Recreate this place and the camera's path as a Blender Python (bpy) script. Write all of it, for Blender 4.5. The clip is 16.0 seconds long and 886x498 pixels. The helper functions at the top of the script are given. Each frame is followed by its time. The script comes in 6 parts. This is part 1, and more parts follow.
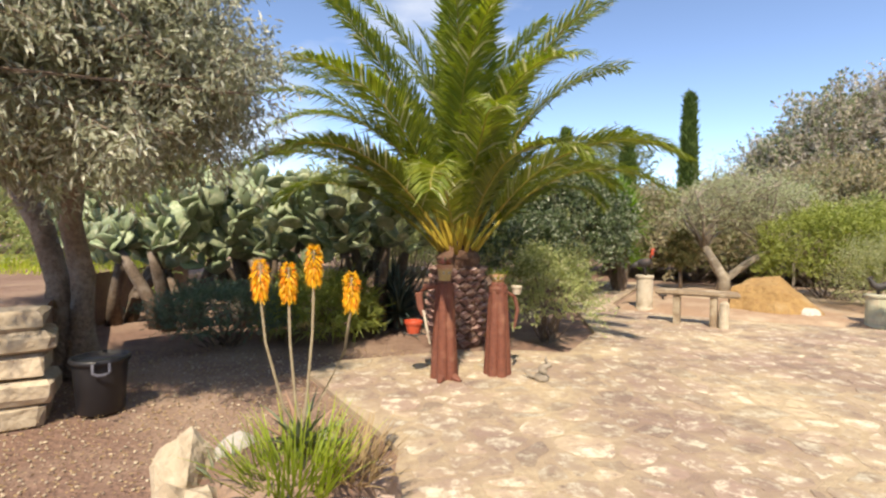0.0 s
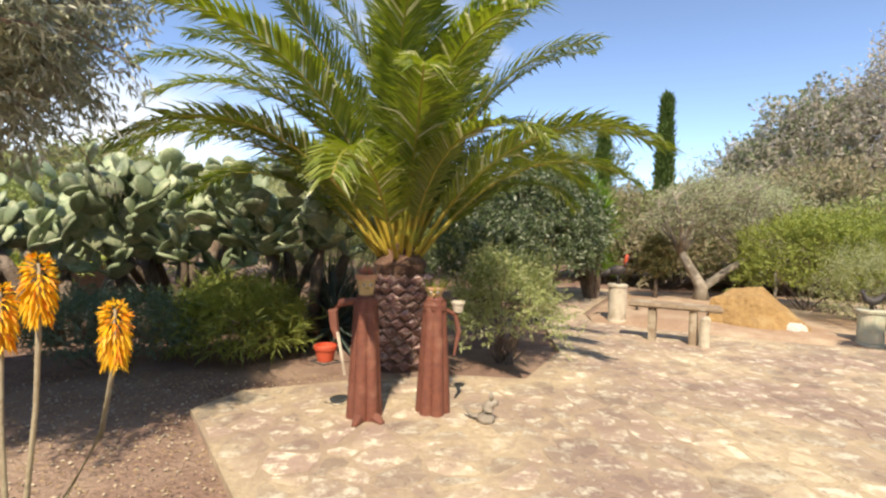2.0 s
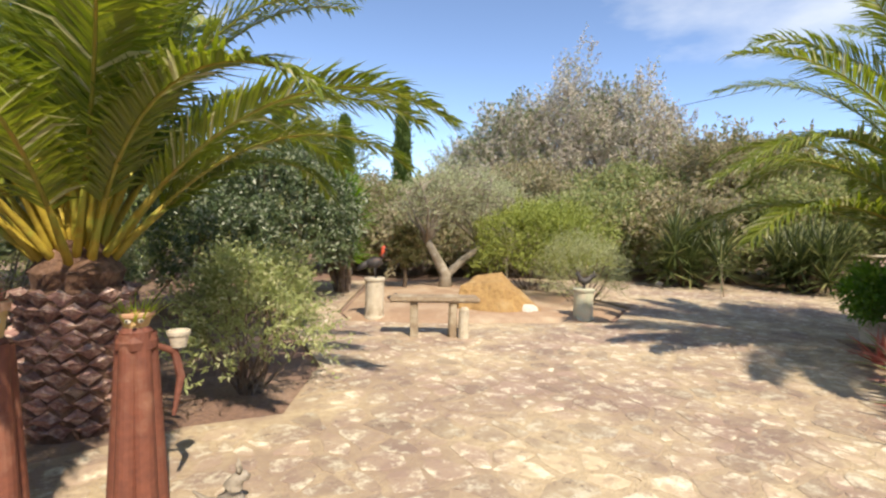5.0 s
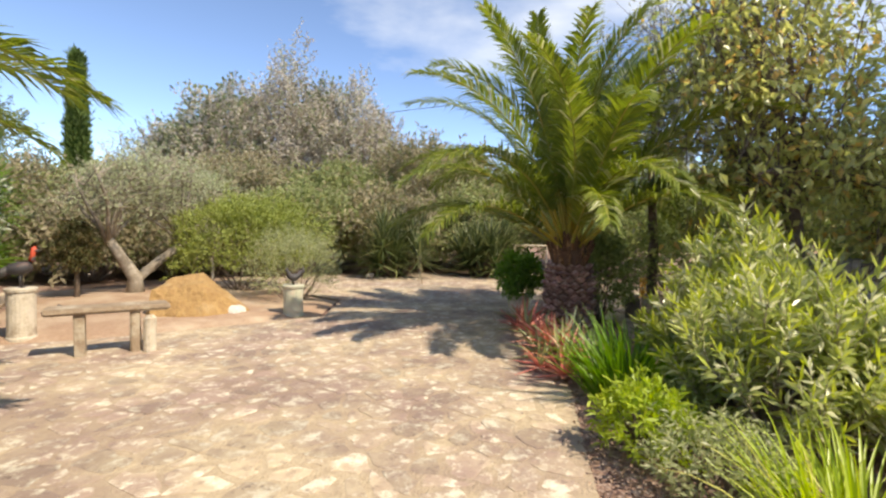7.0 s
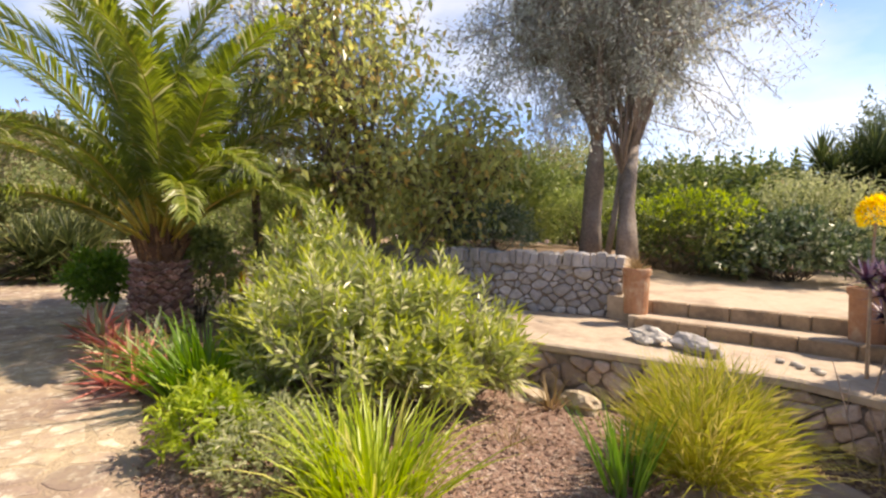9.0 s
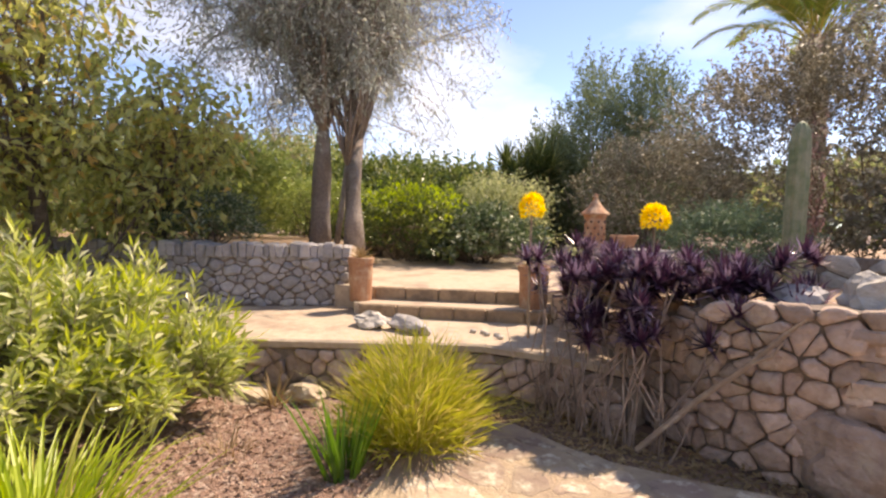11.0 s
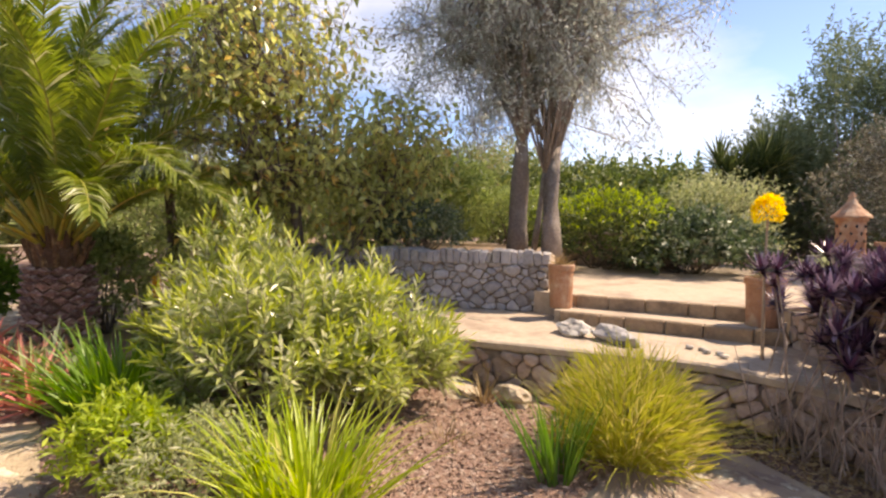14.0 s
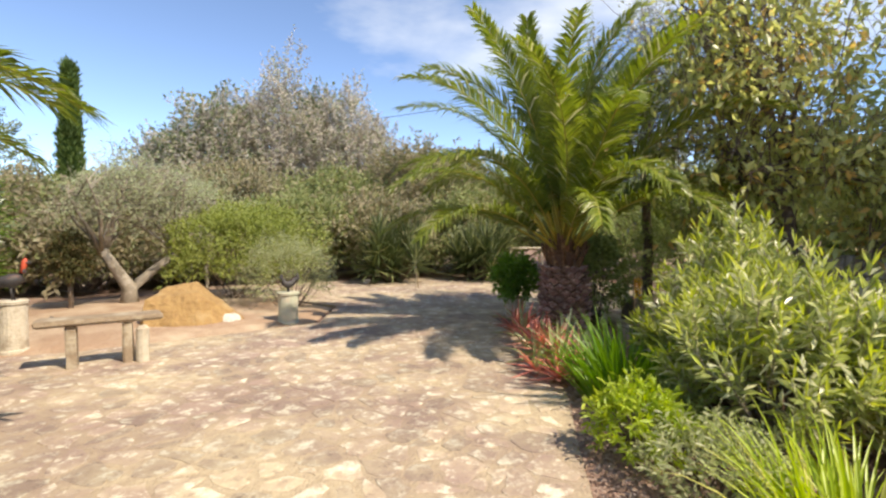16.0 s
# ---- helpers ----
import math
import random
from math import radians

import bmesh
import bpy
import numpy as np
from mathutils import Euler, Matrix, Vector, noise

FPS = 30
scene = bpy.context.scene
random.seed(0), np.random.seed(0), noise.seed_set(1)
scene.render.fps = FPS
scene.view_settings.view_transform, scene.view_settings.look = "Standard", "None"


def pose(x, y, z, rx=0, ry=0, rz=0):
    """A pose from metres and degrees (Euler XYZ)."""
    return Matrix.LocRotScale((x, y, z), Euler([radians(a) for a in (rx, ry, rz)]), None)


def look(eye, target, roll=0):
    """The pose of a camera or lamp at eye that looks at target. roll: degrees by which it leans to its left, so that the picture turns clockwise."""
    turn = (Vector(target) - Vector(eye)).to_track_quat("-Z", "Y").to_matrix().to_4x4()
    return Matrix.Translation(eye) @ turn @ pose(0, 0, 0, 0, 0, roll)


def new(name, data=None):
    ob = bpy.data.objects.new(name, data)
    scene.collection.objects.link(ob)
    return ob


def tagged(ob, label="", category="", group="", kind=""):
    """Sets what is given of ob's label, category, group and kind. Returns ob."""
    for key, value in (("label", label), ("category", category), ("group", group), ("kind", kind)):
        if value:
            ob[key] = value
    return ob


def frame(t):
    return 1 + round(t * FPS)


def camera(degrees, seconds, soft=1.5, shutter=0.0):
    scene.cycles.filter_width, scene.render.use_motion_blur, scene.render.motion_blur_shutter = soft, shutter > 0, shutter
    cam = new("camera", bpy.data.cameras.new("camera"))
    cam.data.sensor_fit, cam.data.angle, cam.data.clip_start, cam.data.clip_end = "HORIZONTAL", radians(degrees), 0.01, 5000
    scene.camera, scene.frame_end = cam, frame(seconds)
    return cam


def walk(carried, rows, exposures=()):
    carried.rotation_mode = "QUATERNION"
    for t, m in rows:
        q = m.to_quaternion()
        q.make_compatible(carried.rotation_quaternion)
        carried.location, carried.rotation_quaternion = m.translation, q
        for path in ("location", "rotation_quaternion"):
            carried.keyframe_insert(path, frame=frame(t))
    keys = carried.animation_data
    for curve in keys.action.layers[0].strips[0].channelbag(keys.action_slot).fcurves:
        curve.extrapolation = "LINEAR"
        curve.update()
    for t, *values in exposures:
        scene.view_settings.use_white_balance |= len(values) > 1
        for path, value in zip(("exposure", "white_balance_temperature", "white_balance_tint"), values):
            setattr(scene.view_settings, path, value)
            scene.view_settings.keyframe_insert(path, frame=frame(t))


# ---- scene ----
cam = camera(83.8, 16.0, soft=2.4)
METRES, EYE, TILT, LEAN, TURN = 4.1, 1.55, -2.3, -0.3, 0.0
ROWS = [
    (0.0, 0.0, 0.0, 0.0, 0.0, 0.0, -0.0),
    (0.5, 0.0153, 0.0468, 0.0032, 0.22, -0.08, -0.23),
    (1.0, 0.0441, 0.1145, 0.0091, 0.19, -0.14, -0.58),
    (1.5, 0.0808, 0.1771, 0.0135, -0.35, -0.13, -0.82),
    (2.0, 0.1138, 0.2577, 0.0125, -2.49, 0.05, -0.86),
    (2.5, 0.1247, 0.3347, 0.0166, -5.91, 0.03, -0.83),
    (3.0, 0.1411, 0.4068, 0.0186, -10.6, -0.03, -0.57),
    (5.5, 0.1404, 0.5352, 0.0253, -39.05, -1.33, 0.51),
    (6.0, 0.1519, 0.5233, 0.0235, -46.5, -1.5, 0.7),
    (6.5, 0.1679, 0.5051, 0.0234, -53.79, -1.64, 0.78),
    (7.0, 0.1887, 0.4741, 0.0268, -63.05, -1.96, 0.93),
    (7.5, 0.2051, 0.4423, 0.0256, -71.96, -2.16, 1.11),
    (8.0, 0.2194, 0.4064, 0.0245, -82.88, -2.52, 1.12),
    (8.5, 0.2273, 0.3821, 0.0222, -92.82, -2.91, 1.09),
    (9.0, 0.2318, 0.3613, 0.0205, -103.87, -3.46, 1.06),
    (9.5, 0.2331, 0.3517, 0.0196, -112.79, -4.0, 0.9),
    (10.0, 0.2294, 0.3375, 0.0204, -121.38, -4.6, 0.67),
    (10.2, 0.2285, 0.3345, 0.0203, -124.3, -4.7, 0.6),
    (11.2, 0.2265, 0.316, 0.0195, -135.0, -4.95, 0.25),
    (11.8, 0.2255, 0.306, 0.019, -137.2, -5.0, 0.1),
    (12.3, 0.2253, 0.3045, 0.0186, -135.97, -4.93, 0.1),
    (12.5, 0.2257, 0.307, 0.0186, -134.92, -4.89, 0.18),
    (13.0, 0.2275, 0.318, 0.0211, -129.92, -4.67, 0.5),
    (13.5, 0.2321, 0.3361, 0.021, -122.82, -4.32, 0.9),
    (14.0, 0.2372, 0.3661, 0.0203, -112.15, -3.73, 1.42),
    (14.5, 0.2341, 0.3916, 0.0239, -101.18, -3.24, 1.78),
    (15.0, 0.2248, 0.4226, 0.0252, -87.87, -2.52, 2.12),
    (15.5, 0.2144, 0.4462, 0.0271, -76.25, -2.01, 2.18),
    (16.0, 0.1982, 0.4647, 0.0266, -63.36, -1.5, 2.0),
]
walk(cam, [(t, pose(0, 0, EYE, TILT, LEAN, TURN) @ pose(METRES * x, METRES * y, METRES * z, 90 + pitch, roll, yaw)) for t, x, y, z, yaw, pitch, roll in ROWS],
     [(0.0, 1.16, 7400, 11), (6.5, 1.14, 7200, 10), (9.0, 1.24, 7700, 16), (12.5, 1.34, 8100, 21), (14.0, 1.26, 7900, 19), (16.0, 1.18, 7200, 10)])

# ---- world and sun ----
SUN_EL, SUN_AZ = radians(52), math.atan2(-0.12, -1.0)   # azimuth from +y towards +x
world = bpy.data.worlds.new("world")
scene.world = world
world.use_nodes = True
wn, wl = world.node_tree.nodes, world.node_tree.links
wn.clear()
wout = wn.new("ShaderNodeOutputWorld")
wbg = wn.new("ShaderNodeBackground")
wsky = wn.new("ShaderNodeTexSky")
wsky.sky_type = "NISHITA"
wsky.sun_disc = False
wsky.altitude = 1500
wsky.sun_elevation, wsky.sun_rotation = SUN_EL, SUN_AZ
wsky.air_density, wsky.dust_density, wsky.ozone_density = 0.65, 0.0, 2.6
wco = wn.new("ShaderNodeTexCoord")
wmap = wn.new("ShaderNodeMapping")
wmap.inputs["Scale"].default_value = (1.0, 1.0, 2.6)
wmap.inputs["Location"].default_value = (0.35, 0.1, 0.38)
wno = wn.new("ShaderNodeTexNoise")
wno.inputs["Scale"].default_value, wno.inputs["Detail"].default_value, wno.inputs["Roughness"].default_value = 1.7, 7, 0.52
wra = wn.new("ShaderNodeValToRGB")
wra.color_ramp.elements[0].position, wra.color_ramp.elements[1].position = 0.48, 0.74
wmix = wn.new("ShaderNodeMix")
wmix.data_type = "RGBA"
wmix.inputs["B"].default_value = (3.6, 3.85, 4.2, 1)
wl.new(wco.outputs["Generated"], wmap.inputs["Vector"])
wl.new(wmap.outputs[0], wno.inputs["Vector"])
wl.new(wno.outputs["Fac"], wra.inputs["Fac"])
wl.new(wra.outputs["Color"], wmix.inputs["Factor"])
wl.new(wsky.outputs[0], wmix.inputs["A"])
wl.new(wmix.outputs["Result"], wbg.inputs["Color"])
wbg.inputs["Strength"].default_value = 0.15
wl.new(wbg.outputs[0], wout.inputs["Surface"])
sun = new("sun", bpy.data.lights.new("sun", "SUN"))
sun.data.energy, sun.data.angle, sun.data.color = 3.2, radians(0.8), (1.0, 0.925, 0.79)
sun.matrix_world = look((0, 0, 0), (-math.sin(SUN_AZ) * math.cos(SUN_EL), -math.cos(SUN_AZ) * math.cos(SUN_EL), -math.sin(SUN_EL)))


# ---- materials ----
def nodes_of(name):
    m = bpy.data.materials.new(name)
    m.use_nodes = True
    nt = m.node_tree
    return m, nt.nodes, nt.links, nt.nodes["Principled BSDF"]


def mixer(n, l, a, b, fac):
    x = n.new("ShaderNodeMix")
    x.data_type = "RGBA"
    for sock, v in (("A", a), ("B", b), ("Factor", fac)):
        if isinstance(v, (tuple, float, int)):
            x.inputs[sock].default_value = (*v, 1) if isinstance(v, tuple) else v
        else:
            l.new(v, x.inputs[sock])
    return x.outputs["Result"]


def noise_of(n, l, scale, detail=5, lo=0.35, hi=0.65, vector=None, rough=0.55):
    t = n.new("ShaderNodeTexNoise")
    t.inputs["Scale"].default_value, t.inputs["Detail"].default_value, t.inputs["Roughness"].default_value = scale, detail, rough
    l.new(vector, t.inputs["Vector"])
    r = n.new("ShaderNodeMapRange")
    r.inputs["From Min"].default_value, r.inputs["From Max"].default_value = lo, hi
    l.new(t.outputs["Fac"], r.inputs["Value"])
    return r.outputs[0]


def varied(n):
    """A value that differs from piece to piece, whether pieces are objects or islands."""
    return n.new("ShaderNodeObjectInfo").outputs["Random"], n.new("ShaderNodeNewGeometry").outputs["Random Per Island"]


def surface(name, c1, c2, c3=None, big=0.7, small=14.0, rough=0.85, bump=0.4, bump_scale=40.0, vary=0.25, c3_lo=0.5, c3_hi=0.62, bump_dist=0.02, metal=0.0, c4=None):
    """Mineral or bark: two colours in grain, a third in larger stains, each piece a little lighter or darker."""
    m, n, l, b = nodes_of(name)
    geo = n.new("ShaderNodeNewGeometry")
    pos = geo.outputs["Position"]
    col = mixer(n, l, c1, c2, noise_of(n, l, small, 6, 0.3, 0.7, pos))
    if c3:
        col = mixer(n, l, col, c3, noise_of(n, l, big, 6, c3_lo, c3_hi, pos, 0.65))
    if c4:
        col = mixer(n, l, col, c4, noise_of(n, l, 5.5, 6, 0.5, 0.64, pos, 0.75))
        col = mixer(n, l, col, tuple(0.62 * v for v in c3), noise_of(n, l, 9.0, 6, 0.56, 0.7, pos, 0.75))
    o, i = varied(n)
    add = n.new("ShaderNodeMath")
    l.new(o, add.inputs[0]), l.new(i, add.inputs[1])
    fr = n.new("ShaderNodeMath")
    fr.operation = "FRACT"
    l.new(add.outputs[0], fr.inputs[0])
    mr = n.new("ShaderNodeMapRange")
    mr.inputs["To Min"].default_value, mr.inputs["To Max"].default_value = 1 - vary, 1 + vary * 0.7
    l.new(fr.outputs[0], mr.inputs["Value"])
    hsv = n.new("ShaderNodeHueSaturation")
    l.new(mr.outputs[0], hsv.inputs["Value"])
    l.new(col, hsv.inputs["Color"])
    l.new(hsv.outputs[0], b.inputs["Base Color"])
    b.inputs["Roughness"].default_value = rough
    b.inputs["Metallic"].default_value = metal
    bt = n.new("ShaderNodeTexNoise")
    bt.inputs["Scale"].default_value, bt.inputs["Detail"].default_value = bump_scale, 6
    l.new(pos, bt.inputs["Vector"])
    bp = n.new("ShaderNodeBump")
    bp.inputs["Strength"].default_value, bp.inputs["Distance"].default_value = bump, bump_dist
    l.new(bt.outputs["Fac"], bp.inputs["Height"])
    l.new(bp.outputs[0], b.inputs["Normal"])
    return m


def leafy(name, c1, c2, c3=None, share=0.15, through_light=0.3, rough=0.5, spec=0.4, patch=1.2):
    """Leaves: each leaf its own tint between c1 and c2, a share of them c3, with patches over the plant."""
    m, n, l, b = nodes_of(name)
    geo = n.new("ShaderNodeNewGeometry")
    both = n.new("ShaderNodeMath")
    l.new(geo.outputs["Random Per Island"], both.inputs[0]), l.new(n.new("ShaderNodeObjectInfo").outputs["Random"], both.inputs[1])
    frac = n.new("ShaderNodeMath")
    frac.operation = "FRACT"
    l.new(both.outputs[0], frac.inputs[0])
    isl = frac.outputs[0]
    pos = geo.outputs["Position"]
    col = mixer(n, l, c1, c2, isl)
    dark = tuple(0.55 * v for v in c1)
    col = mixer(n, l, col, dark, noise_of(n, l, patch, 3, 0.52, 0.8, pos))
    if c3:
        mul = n.new("ShaderNodeMath")
        mul.operation = "MULTIPLY"
        mul.inputs[1].default_value = 7.31
        fr = n.new("ShaderNodeMath")
        fr.operation = "FRACT"
        lt = n.new("ShaderNodeMath")
        lt.operation = "LESS_THAN"
        lt.inputs[1].default_value = share
        l.new(isl, mul.inputs[0]), l.new(mul.outputs[0], fr.inputs[0]), l.new(fr.outputs[0], lt.inputs[0])
        col = mixer(n, l, col, c3, lt.outputs[0])
    l.new(col, b.inputs["Base Color"])
    b.inputs["Roughness"].default_value = rough
    b.inputs["Specular IOR Level"].default_value = spec
    tr = n.new("ShaderNodeBsdfTranslucent")
    hs = n.new("ShaderNodeHueSaturation")
    hs.inputs["Saturation"].default_value, hs.inputs["Value"].default_value = 1.15, 1.4
    l.new(col, hs.inputs["Color"])
    l.new(hs.outputs[0], tr.inputs["Color"])
    ms = n.new("ShaderNodeMixShader")
    ms.inputs[0].default_value = through_light
    l.new(b.outputs[0], ms.inputs[1]), l.new(tr.outputs[0], ms.inputs[2])
    l.new(ms.outputs[0], n["Material Output"].inputs["Surface"])
    return m


M_SOIL = surface("soil", (0.25, 0.15, 0.11), (0.15, 0.09, 0.068), (0.36, 0.26, 0.19), 0.6, 22, 0.95, 1.0, 26, 0.0, 0.45, 0.7, 0.03)
M_BED = surface("red_earth", (0.40, 0.27, 0.18), (0.28, 0.175, 0.115), (0.50, 0.385, 0.275), 0.9, 30, 0.95, 0.9, 30, 0.0, 0.45, 0.65, 0.03)
M_CHIPS = surface("bark_chips", (0.46, 0.29, 0.215), (0.22, 0.13, 0.095), (0.55, 0.41, 0.33), 18, 60, 0.95, 1.0, 60, 0.5, 0.52, 0.6, 0.03)
M_FLAG = surface("flagstone", (0.56, 0.46, 0.31), (0.38, 0.29, 0.2), (0.29, 0.205, 0.165), 0.8, 8, 0.9, 0.8, 22, 0.26, 0.36, 0.58, 0.012, c4=(0.64, 0.575, 0.45))
M_JOINT = surface("joint_mortar", (0.50, 0.40, 0.27), (0.37, 0.28, 0.185), (0.28, 0.2, 0.155), 0.8, 16, 0.95, 0.8, 50, 0.0, 0.42, 0.62, 0.02)
M_GREYSTONE = surface("grey_wall_stone", (0.45, 0.42, 0.41), (0.32, 0.30, 0.30), (0.52, 0.47, 0.41), 3, 16, 0.9, 0.8, 22, 0.3, 0.55, 0.7, 0.02)
M_BROWNSTONE = surface("brown_wall_stone", (0.54, 0.405, 0.33), (0.36, 0.26, 0.21), (0.58, 0.48, 0.40), 3, 14, 0.9, 0.9, 20, 0.32, 0.52, 0.66, 0.03)
M_PALESTONE = surface("pale_limestone", (0.55, 0.46, 0.34), (0.43, 0.34, 0.24), (0.30, 0.24, 0.19), 3, 12, 0.9, 0.7, 20, 0.25, 0.55, 0.7, 0.03)
M_WHITESTONE = surface("bleached_limestone", (0.58, 0.54, 0.48), (0.42, 0.38, 0.34), (0.25, 0.22, 0.2), 3, 12, 0.9, 0.8, 20, 0.2, 0.55, 0.7, 0.03)
M_GOLDROCK = surface("golden_sandstone", (0.42, 0.265, 0.105), (0.30, 0.175, 0.07), (0.46, 0.33, 0.17), 2, 10, 0.9, 0.9, 12, 0.1, 0.55, 0.75, 0.05)
M_CORE = surface("wall_core_earth", (0.25, 0.20, 0.165), (0.15, 0.12, 0.10), None, 1, 20, 0.95, 0.6, 40, 0.0)
M_STEP = surface("step_concrete", (0.56, 0.455, 0.35), (0.45, 0.355, 0.265), (0.35, 0.26, 0.195), 1.5, 14, 0.9, 0.6, 40, 0.08, 0.5, 0.66)
M_RISER = surface("riser_sandstone", (0.40, 0.29, 0.19), (0.28, 0.20, 0.13), (0.20, 0.145, 0.1), 3, 16, 0.9, 0.7, 30, 0.15, 0.5, 0.65)
M_TERRA = surface("terracotta", (0.52, 0.27, 0.15), (0.42, 0.20, 0.11), (0.58, 0.40, 0.27), 5, 22, 0.8, 0.3, 40, 0.12)
M_RUST = surface("rusty_clay_tile", (0.21, 0.07, 0.042), (0.135, 0.045, 0.03), (0.30, 0.14, 0.09), 6, 24, 0.7, 0.2, 30, 0.15, 0.55, 0.75)
M_FACE = surface("ochre_painted_clay", (0.62, 0.45, 0.2), (0.52, 0.36, 0.15), (0.42, 0.27, 0.13), 9, 30, 0.75, 0.3, 40, 0.1)
M_TUBGREY = surface("worn_grey_plastic", (0.16, 0.16, 0.19), (0.11, 0.11, 0.14), None, 1, 20, 0.5, 0.2, 40, 0.0)
M_REDPOT = surface("red_plastic_pot", (0.55, 0.09, 0.04), (0.48, 0.07, 0.03), None, 1, 10, 0.5, 0.1, 40, 0.0)
M_BLACK = surface("black_plastic", (0.018, 0.018, 0.022), (0.012, 0.012, 0.015), None, 1, 10, 0.45, 0.1, 40, 0.0)
M_WOOD = surface("weathered_wood", (0.33, 0.25, 0.17), (0.23, 0.165, 0.11), (0.42, 0.35, 0.26), 4, 20, 0.85, 0.7, 30, 0.1)
M_COLUMN = surface("column_stone", (0.62, 0.55, 0.44), (0.5, 0.43, 0.33), (0.38, 0.31, 0.23), 4, 14, 0.9, 0.5, 30, 0.1)
M_GREENCOL = surface("lichen_column_stone", (0.50, 0.50, 0.38), (0.42, 0.42, 0.31), (0.55, 0.48, 0.36), 4, 14, 0.9, 0.5, 30, 0.1)
M_IRON = surface("dark_iron", (0.03, 0.03, 0.035), (0.05, 0.04, 0.035), (0.14, 0.05, 0.03), 7, 20, 0.6, 0.3, 40, 0.1, 0.55, 0.7)
M_BARK = surface("olive_bark", (0.20, 0.145, 0.105), (0.11, 0.08, 0.06), (0.27, 0.22, 0.18), 4, 26, 0.95, 1.0, 34, 0.1, 0.5, 0.7, 0.03)
M_OLDBARK = surface("old_olive_bark", (0.36, 0.27, 0.2), (0.2, 0.145, 0.105), (0.44, 0.37, 0.3), 4, 22, 0.95, 1.0, 26, 0.1, 0.5, 0.7, 0.04)
M_PALEBARK = surface("pale_bark", (0.34, 0.29, 0.23), (0.24, 0.20, 0.155), (0.42, 0.37, 0.31), 5, 24, 0.9, 0.8, 34, 0.15)
M_GREYTWIG = surface("grey_twigs", (0.42, 0.355, 0.335), (0.30, 0.25, 0.235), None, 1, 6, 0.95, 0.2, 30, 0.3)
M_TRUNK = surface("palm_trunk_fibre", (0.16, 0.085, 0.055), (0.09, 0.05, 0.035), (0.22, 0.13, 0.09), 6, 30, 0.95, 1.0, 40, 0.1)
M_BOOT = surface("palm_leaf_base", (0.46, 0.28, 0.24), (0.22, 0.11, 0.10), (0.66, 0.5, 0.43), 16, 30, 0.9, 0.8, 50, 0.5, 0.5, 0.62)
M_STUB = surface("cut_petiole_stub", (0.20, 0.10, 0.05), (0.12, 0.06, 0.035), (0.34, 0.2, 0.1), 9, 30, 0.9, 0.8, 40, 0.4)
M_FROND = leafy("palm_leaflet", (0.13, 0.18, 0.03), (0.27, 0.31, 0.055), (0.46, 0.46, 0.27), 0.07, 0.4, 0.32, 0.75, 0.9)
M_RACHIS = surface("palm_rachis", (0.36, 0.34, 0.07), (0.27, 0.27, 0.05), (0.42, 0.30, 0.07), 3, 14, 0.5, 0.2, 40, 0.1)
M_SHEATH = surface("palm_petiole", (0.50, 0.38, 0.05), (0.38, 0.27, 0.04), (0.36, 0.38, 0.06), 3, 14, 0.6, 0.3, 40, 0.15)
M_OLIVE = leafy("olive_leaf", (0.24, 0.255, 0.155), (0.42, 0.43, 0.31), (0.62, 0.62, 0.5), 0.22, 0.3, 0.48, 0.5)
M_GREYOLIVE = leafy("grey_olive_leaf", (0.29, 0.31, 0.26), (0.46, 0.48, 0.42), (0.64, 0.65, 0.6), 0.2, 0.45, 0.5, 0.4)
M_PALEOLIVE = leafy("pale_olive_leaf", (0.37, 0.41, 0.235), (0.54, 0.57, 0.37), None, 0, 0.42, 0.55, 0.4)
M_PEAR = surface("prickly_pear_skin", (0.27, 0.33, 0.19), (0.18, 0.235, 0.13), (0.40, 0.43, 0.28), 5, 30, 0.5, 0.3, 60, 0.4)
M_GREEN = leafy("green_leaf", (0.19, 0.25, 0.075), (0.34, 0.39, 0.14), (0.38, 0.43, 0.16), 0.15, 0.36, 0.45, 0.5)
# the pale share of leaves paints the silvery highlights of glossy foliage
M_DARKLEAF = leafy("dark_leaf_painted_gloss", (0.07, 0.11, 0.05), (0.16, 0.205, 0.10), (0.34, 0.37, 0.27), 0.18, 0.25, 0.38, 0.5)
M_BLUELEAF = leafy("blue_green_leaf", (0.10, 0.16, 0.095), (0.20, 0.26, 0.165), None, 0, 0.2, 0.55, 0.4)
M_LILYGREEN = leafy("fresh_lily_blade", (0.12, 0.24, 0.025), (0.22, 0.36, 0.05), None, 0, 0.4, 0.4, 0.5)
M_GREYBARK = surface("grey_bark", (0.33, 0.275, 0.24), (0.21, 0.175, 0.15), (0.4, 0.35, 0.31), 4, 26, 0.95, 1.0, 34, 0.1, 0.5, 0.7, 0.03)
M_SAGE = leafy("sage_green_leaf", (0.31, 0.355, 0.15), (0.48, 0.52, 0.26), (0.6, 0.6, 0.38), 0.12, 0.45, 0.5, 0.4)
M_HAZELEAF = leafy("grey_haze_leaf", (0.44, 0.39, 0.33), (0.58, 0.52, 0.45), (0.34, 0.36, 0.22), 0.2, 0.3, 0.6, 0.3, 0.4)
M_MIDGREEN = leafy("mid_green_leaf", (0.085, 0.12, 0.035), (0.18, 0.225, 0.07), (0.32, 0.34, 0.1), 0.14, 0.3, 0.45, 0.5)
M_YGREEN = leafy("fresh_green_leaf", (0.22, 0.26, 0.06), (0.36, 0.40, 0.11), None, 0, 0.35, 0.5, 0.4)
M_DEADSTEM = surface("dead_stem", (0.40, 0.30, 0.24), (0.26, 0.185, 0.145), (0.5, 0.4, 0.33), 6, 24, 0.9, 0.6, 40, 0.3)
